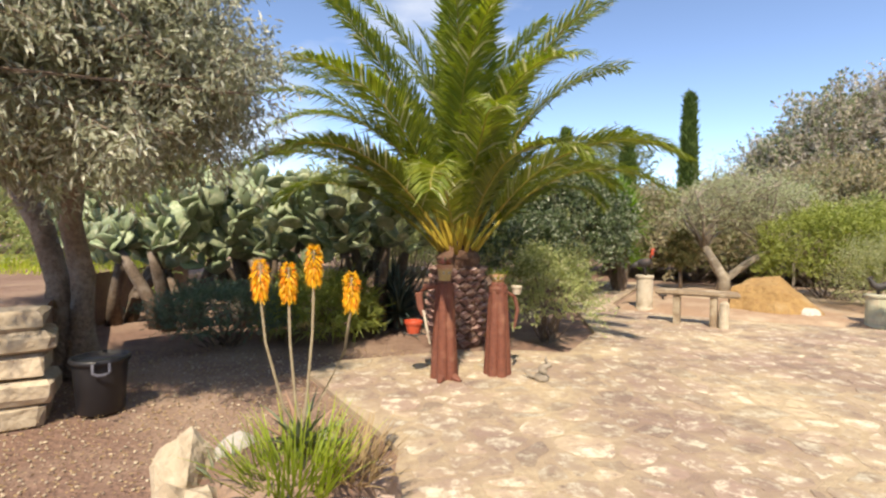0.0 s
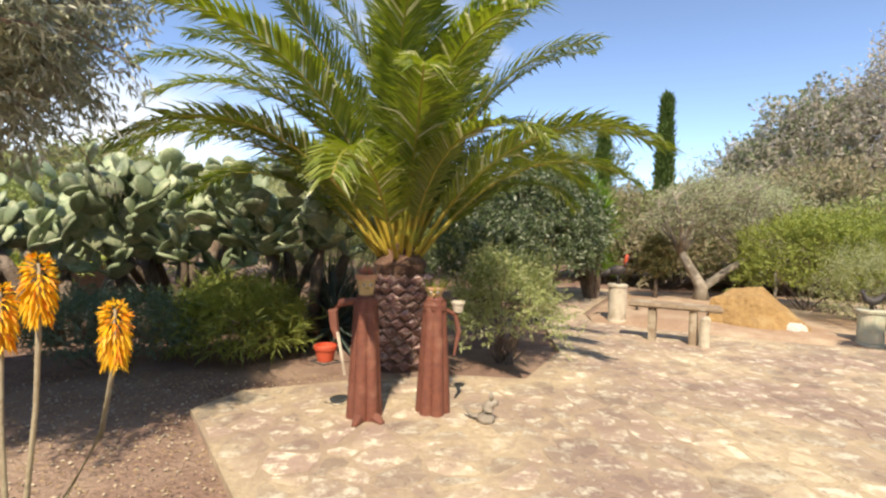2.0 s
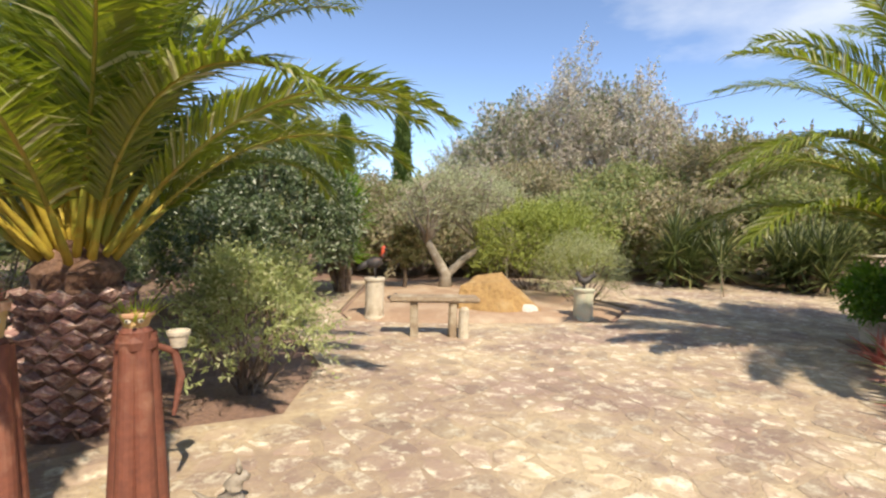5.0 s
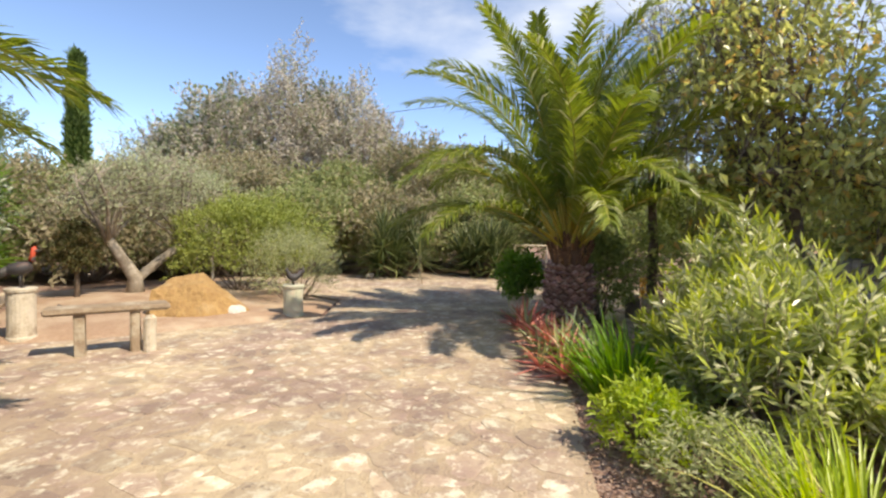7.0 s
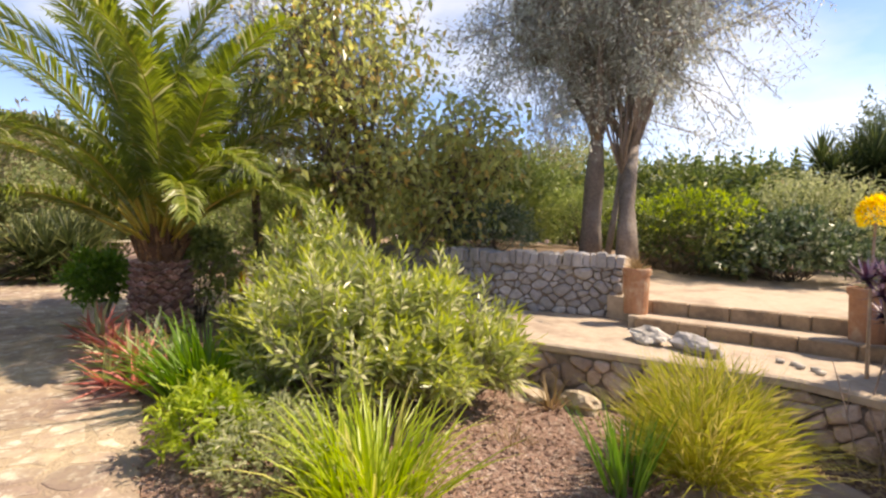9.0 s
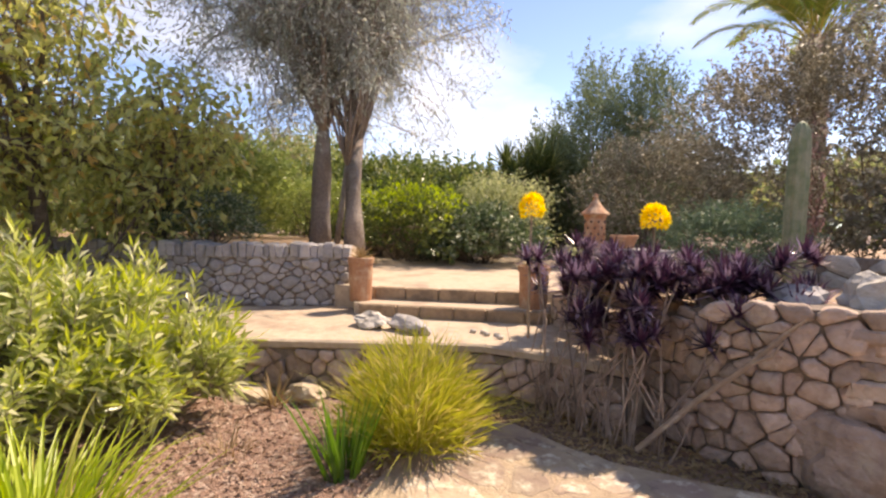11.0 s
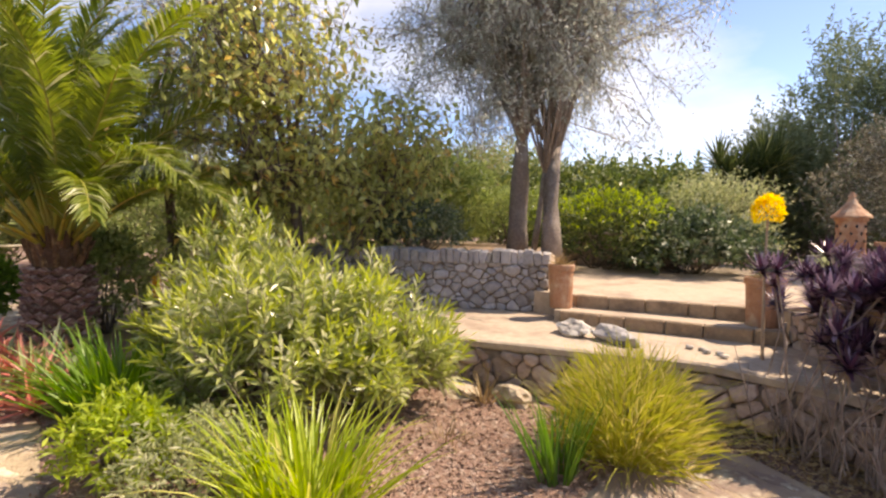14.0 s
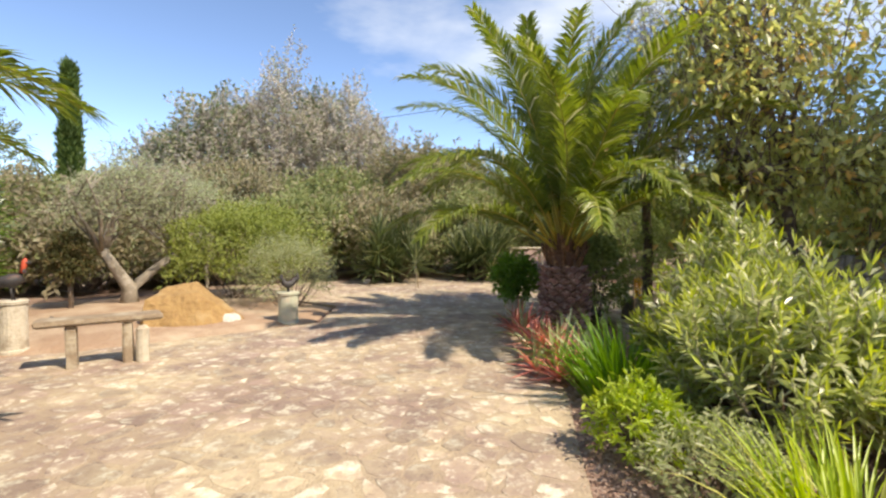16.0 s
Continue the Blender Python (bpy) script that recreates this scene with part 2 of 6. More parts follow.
M_DUSKLEAF = leafy("dusky_grey_leaf", (0.14, 0.125, 0.085), (0.27, 0.245, 0.175), (0.44, 0.41, 0.33), 0.2, 0.25, 0.5, 0.4)
M_GREYGREEN = leafy("grey_green_leaf", (0.28, 0.31, 0.15), (0.44, 0.46, 0.25), (0.56, 0.55, 0.36), 0.15, 0.42, 0.55, 0.4)
M_OLEANDER = leafy("oleander_leaf", (0.27, 0.32, 0.10), (0.48, 0.51, 0.21), (0.68, 0.67, 0.46), 0.25, 0.45, 0.32, 0.6)
M_OLETIP = leafy("young_oleander_leaf", (0.38, 0.44, 0.06), (0.55, 0.58, 0.12), None, 0, 0.4, 0.45, 0.5)
M_LIME = leafy("lime_leaf", (0.288, 0.384, 0.042), (0.456, 0.528, 0.072), None, 0, 0.4, 0.45, 0.5)
M_BLADE = leafy("bright_blade", (0.30, 0.40, 0.03), (0.47, 0.54, 0.06), (0.58, 0.56, 0.16), 0.12, 0.42, 0.4, 0.5)
M_LILY = leafy("lily_blade", (0.090, 0.195, 0.030), (0.195, 0.330, 0.053), None, 0, 0.35, 0.4, 0.5)
M_YELLOWGRASS = leafy("yellow_green_stem", (0.33, 0.36, 0.055), (0.55, 0.51, 0.11), (0.64, 0.56, 0.24), 0.18, 0.4, 0.5, 0.4)
M_OCHRELEAF = leafy("ochre_green_leaf", (0.40, 0.43, 0.14), (0.62, 0.61, 0.26), (0.62, 0.45, 0.17), 0.1, 0.55, 0.32, 0.7)
# pale mauve leaves among the purple ones are highlights put into the colour
M_PURPLE = leafy("dark_purple_leaf_painted_glints", (0.05, 0.02, 0.05), (0.12, 0.05, 0.10), (0.36, 0.26, 0.35), 0.24, 0.1, 0.28, 0.7)
M_REDALOE = leafy("red_aloe_leaf", (0.60, 0.17, 0.14), (0.70, 0.36, 0.28), (0.32, 0.33, 0.16), 0.3, 0.25, 0.45, 0.5)
M_GREENALOE = leafy("grey_aloe_leaf", (0.17, 0.21, 0.12), (0.25, 0.28, 0.17), (0.36, 0.22, 0.15), 0.2, 0.2, 0.5, 0.5)
M_AGAVE = leafy("blue_agave_leaf", (0.045, 0.07, 0.06), (0.085, 0.115, 0.095), None, 0, 0.1, 0.45, 0.5)
M_YUCCA = leafy("yucca_leaf", (0.05, 0.07, 0.025), (0.12, 0.15, 0.05), (0.36, 0.37, 0.16), 0.12, 0.2, 0.4, 0.5, 0.6)
M_CYPRESS = leafy("cypress_scale", (0.065, 0.111, 0.026), (0.130, 0.182, 0.046), None, 0, 0.2, 0.6, 0.3)
M_TOPIARY = leafy("dry_cypress_leaf", (0.07, 0.075, 0.025), (0.13, 0.12, 0.045), (0.18, 0.12, 0.05), 0.15, 0.2, 0.6, 0.3)
M_FLOWER = leafy("yellow_orange_petal", (0.78, 0.42, 0.02), (0.85, 0.55, 0.04), (0.80, 0.30, 0.02), 0.2, 0.25, 0.5, 0.4)
M_YELLOWFLOWER = leafy("lemon_petal", (0.86, 0.68, 0.015), (0.92, 0.78, 0.04), (0.86, 0.58, 0.01), 0.2, 0.4, 0.5, 0.4)
M_STALK = surface("flower_stalk", (0.36, 0.30, 0.20), (0.28, 0.22, 0.14), None, 1, 20, 0.7, 0.3, 50, 0.1)
M_DRYSTEM = surface("dry_stem", (0.40, 0.30, 0.22), (0.28, 0.20, 0.15), (0.48, 0.38, 0.29), 6, 24, 0.9, 0.6, 40, 0.2)
M_CACTUS = surface("column_cactus_skin", (0.20, 0.25, 0.13), (0.145, 0.19, 0.10), (0.30, 0.31, 0.2), 4, 20, 0.6, 0.3, 60, 0.1)
M_DRYLEAF = leafy("dry_leaf", (0.32, 0.22, 0.12), (0.42, 0.32, 0.18), None, 0, 0.2, 0.7, 0.3)
M_FARGREEN = leafy("far_green_leaf", (0.22, 0.26, 0.10), (0.37, 0.39, 0.19), (0.38, 0.33, 0.2), 0.15, 0.4, 0.6, 0.3, 0.3)
M_FARBROWN = leafy("far_dry_leaf", (0.308, 0.266, 0.168), (0.420, 0.364, 0.252), (0.224, 0.238, 0.112), 0.25, 0.4, 0.6, 0.3, 0.3)
M_PINE = leafy("pine_needle", (0.17, 0.21, 0.11), (0.28, 0.32, 0.18), None, 0, 0.2, 0.6, 0.3, 0.5)
M_WHITE = surface("white_plaster", (0.78, 0.76, 0.72), (0.7, 0.68, 0.64), None, 1, 10, 0.8, 0.2, 40, 0.0)


# ---- building helpers ----
rng = np.random.default_rng(7)


class Geo:
    """Points and faces gathered piece by piece, with a material slot for each face."""

    def __init__(self):
        self.v, self.f, self.m, self.n = [], [], [], 0

    def add(self, verts, faces, slot=0):
        verts = np.asarray(verts, float).reshape(-1, 3)
        if isinstance(faces, np.ndarray):
            faces = (faces + self.n).tolist()
        else:
            faces = [tuple(i + self.n for i in f) for f in faces]
        self.v.append(verts)
        self.f += faces
        self.m += [slot] * len(faces)
        self.n += len(verts)
        return self

    def tube(self, pts, radii, sides=7, slot=0, caps=True, wobble=0.0):
        pts = [Vector(p) for p in pts]
        vs, fs = [], []
        up = Vector((0.13, 0.21, 1)).normalized()
        for i, p in enumerate(pts):
            d = (pts[min(i + 1, len(pts) - 1)] - pts[max(i - 1, 0)]).normalized()
            a = d.cross(up if abs(d.dot(up)) < 0.95 else Vector((1, 0, 0))).normalized()
            b = d.cross(a)
            for k in range(sides):
                g = 2 * math.pi * k / sides
                r = radii[i] * (1 + wobble * (random.random() - 0.5))
                vs.append(p + (a * math.cos(g) + b * math.sin(g)) * r)
        for i in range(len(pts) - 1):
            for k in range(sides):
                k2 = (k + 1) % sides
                fs.append((i * sides + k, i * sides + k2, (i + 1) * sides + k2, (i + 1) * sides + k))
        if caps:
            fs.append(tuple(range(sides))[::-1])
            fs.append(tuple((len(pts) - 1) * sides + k for k in range(sides)))
        return self.add([tuple(v) for v in vs], fs, slot)

    def lathe(self, profile, at=(0, 0, 0), sides=20, slot=0, wobble=0.0, flute=0.0, flutes=0):
        vs, fs = [], []
        for r, z in profile:
            for k in range(sides):
                g = 2 * math.pi * k / sides
                q = r * (1 + wobble * (random.random() - 0.5)) * (1 + (flute * math.cos(g * flutes) if flutes else 0))
                vs.append((at[0] + q * math.cos(g), at[1] + q * math.sin(g), at[2] + z))
        for i in range(len(profile) - 1):
            for k in range(sides):
                k2 = (k + 1) % sides
                fs.append((i * sides + k, i * sides + k2, (i + 1) * sides + k2, (i + 1) * sides + k))
        fs.append(tuple(range(sides))[::-1])
        fs.append(tuple((len(profile) - 1) * sides + k for k in range(sides)))
        return self.add(vs, fs, slot)

    def box(self, lo, hi, bevel=0.01, m=None, slot=0):
        (x0, y0, z0), (x1, y1, z1), c = lo, hi, bevel
        rings = []
        for z, ins in ((z0, c), (z0 + c, 0), (z1 - c, 0), (z1, c)):
            a, b, p, q = x0 + ins, x1 - ins, y0 + ins, y1 - ins
            rings.append([(a + c, p, z), (b - c, p, z), (b, p + c, z), (b, q - c, z), (b - c, q, z), (a + c, q, z), (a, q - c, z), (a, p + c, z)])
        vs = [v for r in rings for v in r]
        if m is not None:
            vs = [tuple(m @ Vector(v)) for v in vs]
        fs = [tuple(range(8))[::-1], tuple(range(24, 32))]
        for i in range(3):
            for k in range(8):
                fs.append((i * 8 + k, i * 8 + (k + 1) % 8, (i + 1) * 8 + (k + 1) % 8, (i + 1) * 8 + k))
        return self.add(vs, fs, slot)

    def leaves(self, at, way, length, width, fold=0.25, slot=0, droop=0.0):
        """Many small folded leaves: places, directions, lengths and widths as arrays."""
        at, way = np.asarray(at, float), np.asarray(way, float)
        n = len(at)
        if not n:
            return self
        way = way / (np.linalg.norm(way, axis=1, keepdims=True) + 1e-9)
        side = np.cross(way, rng.normal(size=(n, 3)))
        side /= np.linalg.norm(side, axis=1, keepdims=True) + 1e-9
        nrm = np.cross(side, way)
        L = (np.ones(n) * length * rng.uniform(0.7, 1.2, n))[:, None]
        W = (np.ones(n) * width * rng.uniform(0.75, 1.2, n))[:, None]
        mid = at + way * L * 0.5
        tip = at + way * L - np.array([0, 0, 1.0]) * L * droop
        v = np.stack([at, mid + side * W * 0.5 + nrm * W * fold, tip, mid - side * W * 0.5 + nrm * W * fold], 1).reshape(-1, 3)
        i = np.arange(n)[:, None] * 4
        return self.add(v, np.concatenate([i + np.array([0, 1, 2]), i + np.array([0, 2, 3])]), slot)

    def blade(self, base, heading, length, width, rise, bend, seg=5, slot=0, channel=0.25, taper=1.0):
        """One strap leaf that rises at an angle and bends over."""
        p = Vector(base)
        out = Vector((math.cos(heading), math.sin(heading), 0))
        side = Vector((-out.y, out.x, 0))
        vs, fs = [], []
        for i in range(seg + 1):
            s = i / seg
            a = rise - bend * s ** 1.4
            w = width * (1 - s ** (1.6 * taper)) * (0.75 + 0.5 * s * (1 - s) * 2) + 0.0008
            nrm = out * -math.sin(a) + Vector((0, 0, math.cos(a)))
            vs += [p + side * w / 2 + nrm * w * channel, p, p - side * w / 2 + nrm * w * channel]
            p = p + (out * math.cos(a) + Vector((0, 0, math.sin(a)))) * (length / seg)
        for i in range(seg):
            for k in (0, 1):
                a = i * 3 + k
                fs.append((a, a + 1, a + 4, a + 3))
        return self.add([tuple(v) for v in vs], fs, slot)


def mesh_of(name, geo, mats, smooth=False):
    me = bpy.data.meshes.new(name)
    v = np.concatenate(geo.v) if geo.v else np.zeros((0, 3))
    me.from_pydata(v.tolist(), [], geo.f)
    mats = mats if isinstance(mats, (list, tuple)) else [mats]
    for m in mats:
        me.materials.append(m)
    if len(mats) > 1:
        me.polygons.foreach_set("material_index", geo.m)
    if smooth:
        me.polygons.foreach_set("use_smooth", [True] * len(me.polygons))
    me.update()
    return me


def part(name, geo, mats, parent, label="", smooth=False):
    ob = new(name, mesh_of(name, geo, mats, smooth))
    ob.parent = parent
    return tagged(ob, label)


def thing(name, at, label, category, group=""):
    ob = new(name)
    ob.location = at
    ob.empty_display_size = 0.1
    return tagged(ob, label, category, group)


def solid(name, geo, mats, at, label, category, group="", kind="", smooth=False):
    ob = new(name, mesh_of(name, geo, mats, smooth))
    ob.location = at
    return tagged(ob, label, category, group, kind)


def unit(n):
    v = rng.normal(size=(n, 3))
    return v / np.linalg.norm(v, axis=1, keepdims=True)


def lumpy(dirs, seed, amount, freq=1.7):
    return np.array([1 + amount * noise.noise(Vector(d) * freq + Vector((seed * 3.7, seed * 1.3, 0))) for d in dirs])


def rock(size, seed, rough=0.22, flat=0.0, sub=3):
    """A worn boulder that rests on z = 0."""
    bm = bmesh.new()
    bmesh.ops.create_icosphere(bm, subdivisions=sub, radius=1)
    off = Vector((seed * 7.1, seed * 2.3, seed))
    vs = []
    for v in bm.verts:
        d = v.co.normalized()
        cut = 1.0
        for k in range(10):
            q = Vector((noise.noise(off + Vector((k, 0, 0.5))), noise.noise(off + Vector((0, k, 1.5))), noise.noise(off + Vector((2.5, 0, k))))).normalized()
            c = d.dot(q)
            if c > 0.05:
                cut = min(cut, 0.66 / c)
        r = cut * (1 + rough * noise.noise(d * 1.6 + off) + rough * 0.35 * noise.noise(d * 5 + off))
        vs.append((d.x * r * size[0], d.y * r * size[1], max(d.z * r, -0.62) * size[2] + 0.6 * size[2]))
    fs = [tuple(x.index for x in f.verts) for f in bm.faces]
    bm.free()
    return Geo().add(vs, fs)


# ---- plants ----
def bush(name, at, size, twigs, per_twig, leaf, mats, label, category="shrub", seed=1, group="", twig_len=0.22, upward=0.5, stems=9, fill=0.45, lump=0.3, stem_mat=None, tips=None, droop=0.1, bottom=-0.55, stem_r=0.012, near=True):
    """A shrub: stems from the ground to clumps, and on each clump's twigs small leaves, looser towards the outline."""
    ob = thing(name, at, label, category, group)
    R = np.array(size)
    d = unit(twigs)
    d[:, 2] = np.where(d[:, 2] < bottom, -d[:, 2], d[:, 2])
    r = (fill + (1 - fill) * rng.random(twigs) ** 0.5) * lumpy(d, seed, lump) * lumpy(d, seed + 5, lump * 0.7, 4.5)
    c = np.array([0, 0, R[2] * 0.52])
    zz = np.array([1, 1, 0.5])
    org = c + d * r[:, None] * R * zz
    org[:, 2] = np.maximum(org[:, 2], 0.03)
    wy = d + np.array([0, 0, upward]) + rng.normal(size=(twigs, 3)) * 0.45
    wy /= np.linalg.norm(wy, axis=1, keepdims=True)
    k = np.repeat(np.arange(twigs), per_twig)
    s = np.tile(np.linspace(0.05, 1, per_twig), twigs)
    tl = twig_len * rng.uniform(0.6, 1.4, twigs)
    p = org[k] + wy[k] * (s * tl[k])[:, None]
    lw = wy[k] * 0.7 + rng.normal(size=(len(k), 3)) * 0.75
    g = Geo()
    g.leaves(p, lw, leaf[0], leaf[1], droop=droop)
    part("foliage", g, mats, ob)
    if tips:
        top = d[:, 2] > 0.1
        k2 = np.repeat(np.where(top)[0], 4)
        g2 = Geo()
        g2.leaves(org[k2] + wy[k2] * tl[k2][:, None], wy[k2] + rng.normal(size=(len(k2), 3)) * 0.4, leaf[0], leaf[1])
        tagged(part("young_foliage", g2, tips, ob), kind="stuff")
    st = Geo()
    pick = rng.choice(twigs, min(stems * 3, twigs), replace=False)
    for j, i in enumerate(pick):
        a = rng.uniform(0, 6.28)
        b0 = Vector((0.16 * R[0] * math.cos(a), 0.16 * R[1] * math.sin(a), -0.05))
        e = Vector(org[i])
        mid = b0.lerp(e, 0.5) + Vector(rng.normal(size=3) * 0.05 * R[0])
        mid.z = max(mid.z, 0.05)
        q = stem_r * (1.0 if j < stems else 0.6)
        own = Geo() if j < stems and near else st
        own.tube([b0, b0.lerp(mid, 0.5), mid, mid.lerp(e, 0.5) + Vector((0, 0, 0.02)), e], [q * 1.3, q, q * 0.8, q * 0.6, q * 0.3], 5)
        if own is not st:
            part("stem", own, stem_mat or M_BARK, ob)
    tagged(part("twig_work", st, stem_mat or M_BARK, ob), kind="stuff")
    return ob


def tree(name, at, trunks, crown, leaf, per_twig, mats, label, category="tree", seed=1, limbs=9, branches=9, twigs=7, twig_len=0.35, bark=None, group="", shell=0.55, bare=0.0, lump=0.35, low=-0.6, droop=0.15, hang=0.0, up=0.0):
    """A tree: tapered trunks (lists of points with radii), limbs into the crown's ellipsoid, branches, twigs and leaves."""
    ob = thing(name, at, label, category, group)
    bark = bark or M_BARK
    fine = Geo()
    C, R = np.array(crown[0], float), np.array(crown[1], float)
    P, D = [], []
    for ti, tr in enumerate(trunks):
        g = Geo()
        g.tube([q[:3] for q in tr], [q[3] for q in tr], 11, wobble=0.22)
        part("trunk", g, bark, ob, smooth=True)
        top = Vector(tr[-1][:3])
        r0 = tr[-1][3]
        for i in range(limbs):
            d = unit(1)[0]
            if d[2] < low:
                d[2] *= -1
            if up:
                d[2] = abs(d[2]) * 0.6 + up * rng.random()
                d /= np.linalg.norm(d)
            if len(trunks) > 1:
                lean = Vector(tr[-1][:3]) - Vector(tr[0][:3])
                d[0] += lean.x * 0.3
                d[1] += lean.y * 0.3
            q = C + d * R * rng.uniform(0.45, 0.8) * lumpy([d], seed, lump)[0]
            e = Vector(q)
            mid = top.lerp(e, 0.45) + Vector((0, 0, 0.12 * (e - top).length)) + Vector(rng.normal(size=3) * 0.06 * R[0])
            pts = [top - Vector((0, 0, 0.1)), top.lerp(mid, 0.5) + Vector((0, 0, 0.03)), mid, mid.lerp(e, 0.55), e]
            part("limb", Geo().tube(pts, [r0 * 0.62, r0 * 0.5, r0 * 0.38, r0 * 0.24, r0 * 0.1], 7, wobble=0.15), bark, ob, smooth=True)
            for b in range(branches):
                s = rng.uniform(0.3, 1)
                o = mid.lerp(e, s) if s > 0.45 else top.lerp(mid, s * 2)
                d2 = unit(1)[0]
                if d2[2] < low:
                    d2[2] *= -1
                q2 = C + d2 * R * (shell + (1 - shell) * rng.random()) * lumpy([d2], seed, lump)[0] * lumpy([d2], seed + 9, lump * 0.6, 4)[0]
                e2 = o.lerp(Vector(q2), rng.uniform(0.6, 1.0))
                m2 = o.lerp(e2, 0.5) + Vector(rng.normal(size=3) * 0.05 * R[0]) + Vector((0, 0, 0.05))
                fine.tube([o, m2, e2], [r0 * 0.15, r0 * 0.1, r0 * 0.04], 4, caps=False)
                for t in range(twigs):
                    s2 = rng.uniform(0.25, 1)
                    o3 = (m2.lerp(e2, s2 * 2 - 1) if s2 > 0.5 else o.lerp(m2, s2 * 2))
                    d3 = Vector(unit(1)[0]) + (e2 - o).normalized() * 0.6 + Vector((0, 0, 0.25 - hang))
                    d3.normalize()
                    ln = twig_len * rng.uniform(0.6, 1.5)
                    e3 = o3 + d3 * ln
                    fine.tube([o3, e3], [r0 * 0.035 + 0.002, 0.0015], 3, caps=False)
                    P.append((o3, d3, ln))
    tagged(part("twig_work", fine, bark, ob), kind="stuff")
    keep = [q for q in P if rng.random() > bare]
    if keep and per_twig:
        o = np.array([q[0][:] for q in keep])
        w = np.array([q[1][:] for q in keep])
        ln = np.array([q[2] for q in keep])
        k = np.repeat(np.arange(len(keep)), per_twig)
        s = np.tile(np.linspace(0.1, 1.05, per_twig), len(keep))
        p = o[k] + w[k] * (s * ln[k])[:, None] + rng.normal(size=(len(k), 3)) * twig_len * 0.12
        g = Geo()
        g.leaves(p, w[k] * 0.6 + rng.normal(size=(len(k), 3)) * 0.7 - np.array([0, 0, hang]), leaf[0], leaf[1], droop=droop)
        part("crown", g, mats, ob)
    return ob


def frond_geo(length, rise, bend, twist, leaflets=64, leaf=0.5, wide=0.026, seed=0):
    """A feather palm leaf along +x: the rachis arches over, two rows of leaflets stand up in a V and droop at their tips."""
    rs = np.random.default_rng(seed)
    pts, ang = [Vector((0, 0, 0))], []
    N = 18
    for i in range(N):
        s = i / N
        a = rise - bend * s ** 1.75
        sw = twist * s * s
        ang.append((a, sw))
        pts.append(pts[-1] + Vector((math.cos(a) * math.cos(sw), math.cos(a) * math.sin(sw), math.sin(a))) * (length / N))
    ang.append(ang[-1])
    rach, lf, pet = Geo(), Geo(), Geo()
    pet.tube(pts[:5], [0.036, 0.032, 0.027, 0.023, 0.019], 6, wobble=0.1)
    rach.tube(pts[4:], [0.018 - 0.0145 * i / (len(pts) - 5) for i in range(len(pts) - 4)], 5)
    vs, fs = [], []
    for side in (-1, 1):
        for j in range(leaflets):
            s = 0.2 + 0.8 * (j + 0.5 * rs.random()) / leaflets
            x = min(s * N, N - 1e-3)
            i = int(x)
            o = pts[i].lerp(pts[i + 1], x - i)
            a, sw = ang[i]
            fwd = Vector((math.cos(a) * math.cos(sw), math.cos(a) * math.sin(sw), math.sin(a)))
            lat = Vector((-math.sin(sw), math.cos(sw), 0)) * side
            up = fwd.cross(lat) * side
            if up.z < 0 and a < 1.4:
                up = -up
            L = leaf * (0.35 + 0.65 * min(1, (s - 0.1) / 0.22)) * (1 - 0.62 * max(0, (s - 0.55) / 0.45) ** 1.5) * rs.uniform(0.85, 1.1)
            lean = 0.7 + 0.25 * s
            v = 0.3 + rs.normal() * 0.15
            d = (lat * math.cos(v) + up * math.sin(v)) * (1 - 0.3 * lean) + fwd * lean
            d.normalize()
            dr = 0.1 + 0.32 * rs.random()
            m = o + d * L * 0.5 - Vector((0, 0, 1)) * L * dr * 0.12
            t = o + d * L - Vector((0, 0, 1)) * L * dr
            w = d.cross(up).normalized() * wide * 0.5
            f = up * wide * 0.22
            b = len(vs)
            vs += [o - w * 0.5, o + w * 0.5, m - w + f, m, m + w + f, t]
            fs += [(b, b + 3, b + 2), (b, b + 1, b + 3), (b + 1, b + 4, b + 3), (b + 2, b + 3, b + 5), (b + 3, b + 4, b + 5)]
    lf.add([tuple(q) for q in vs], fs)
    return pet, rach, lf


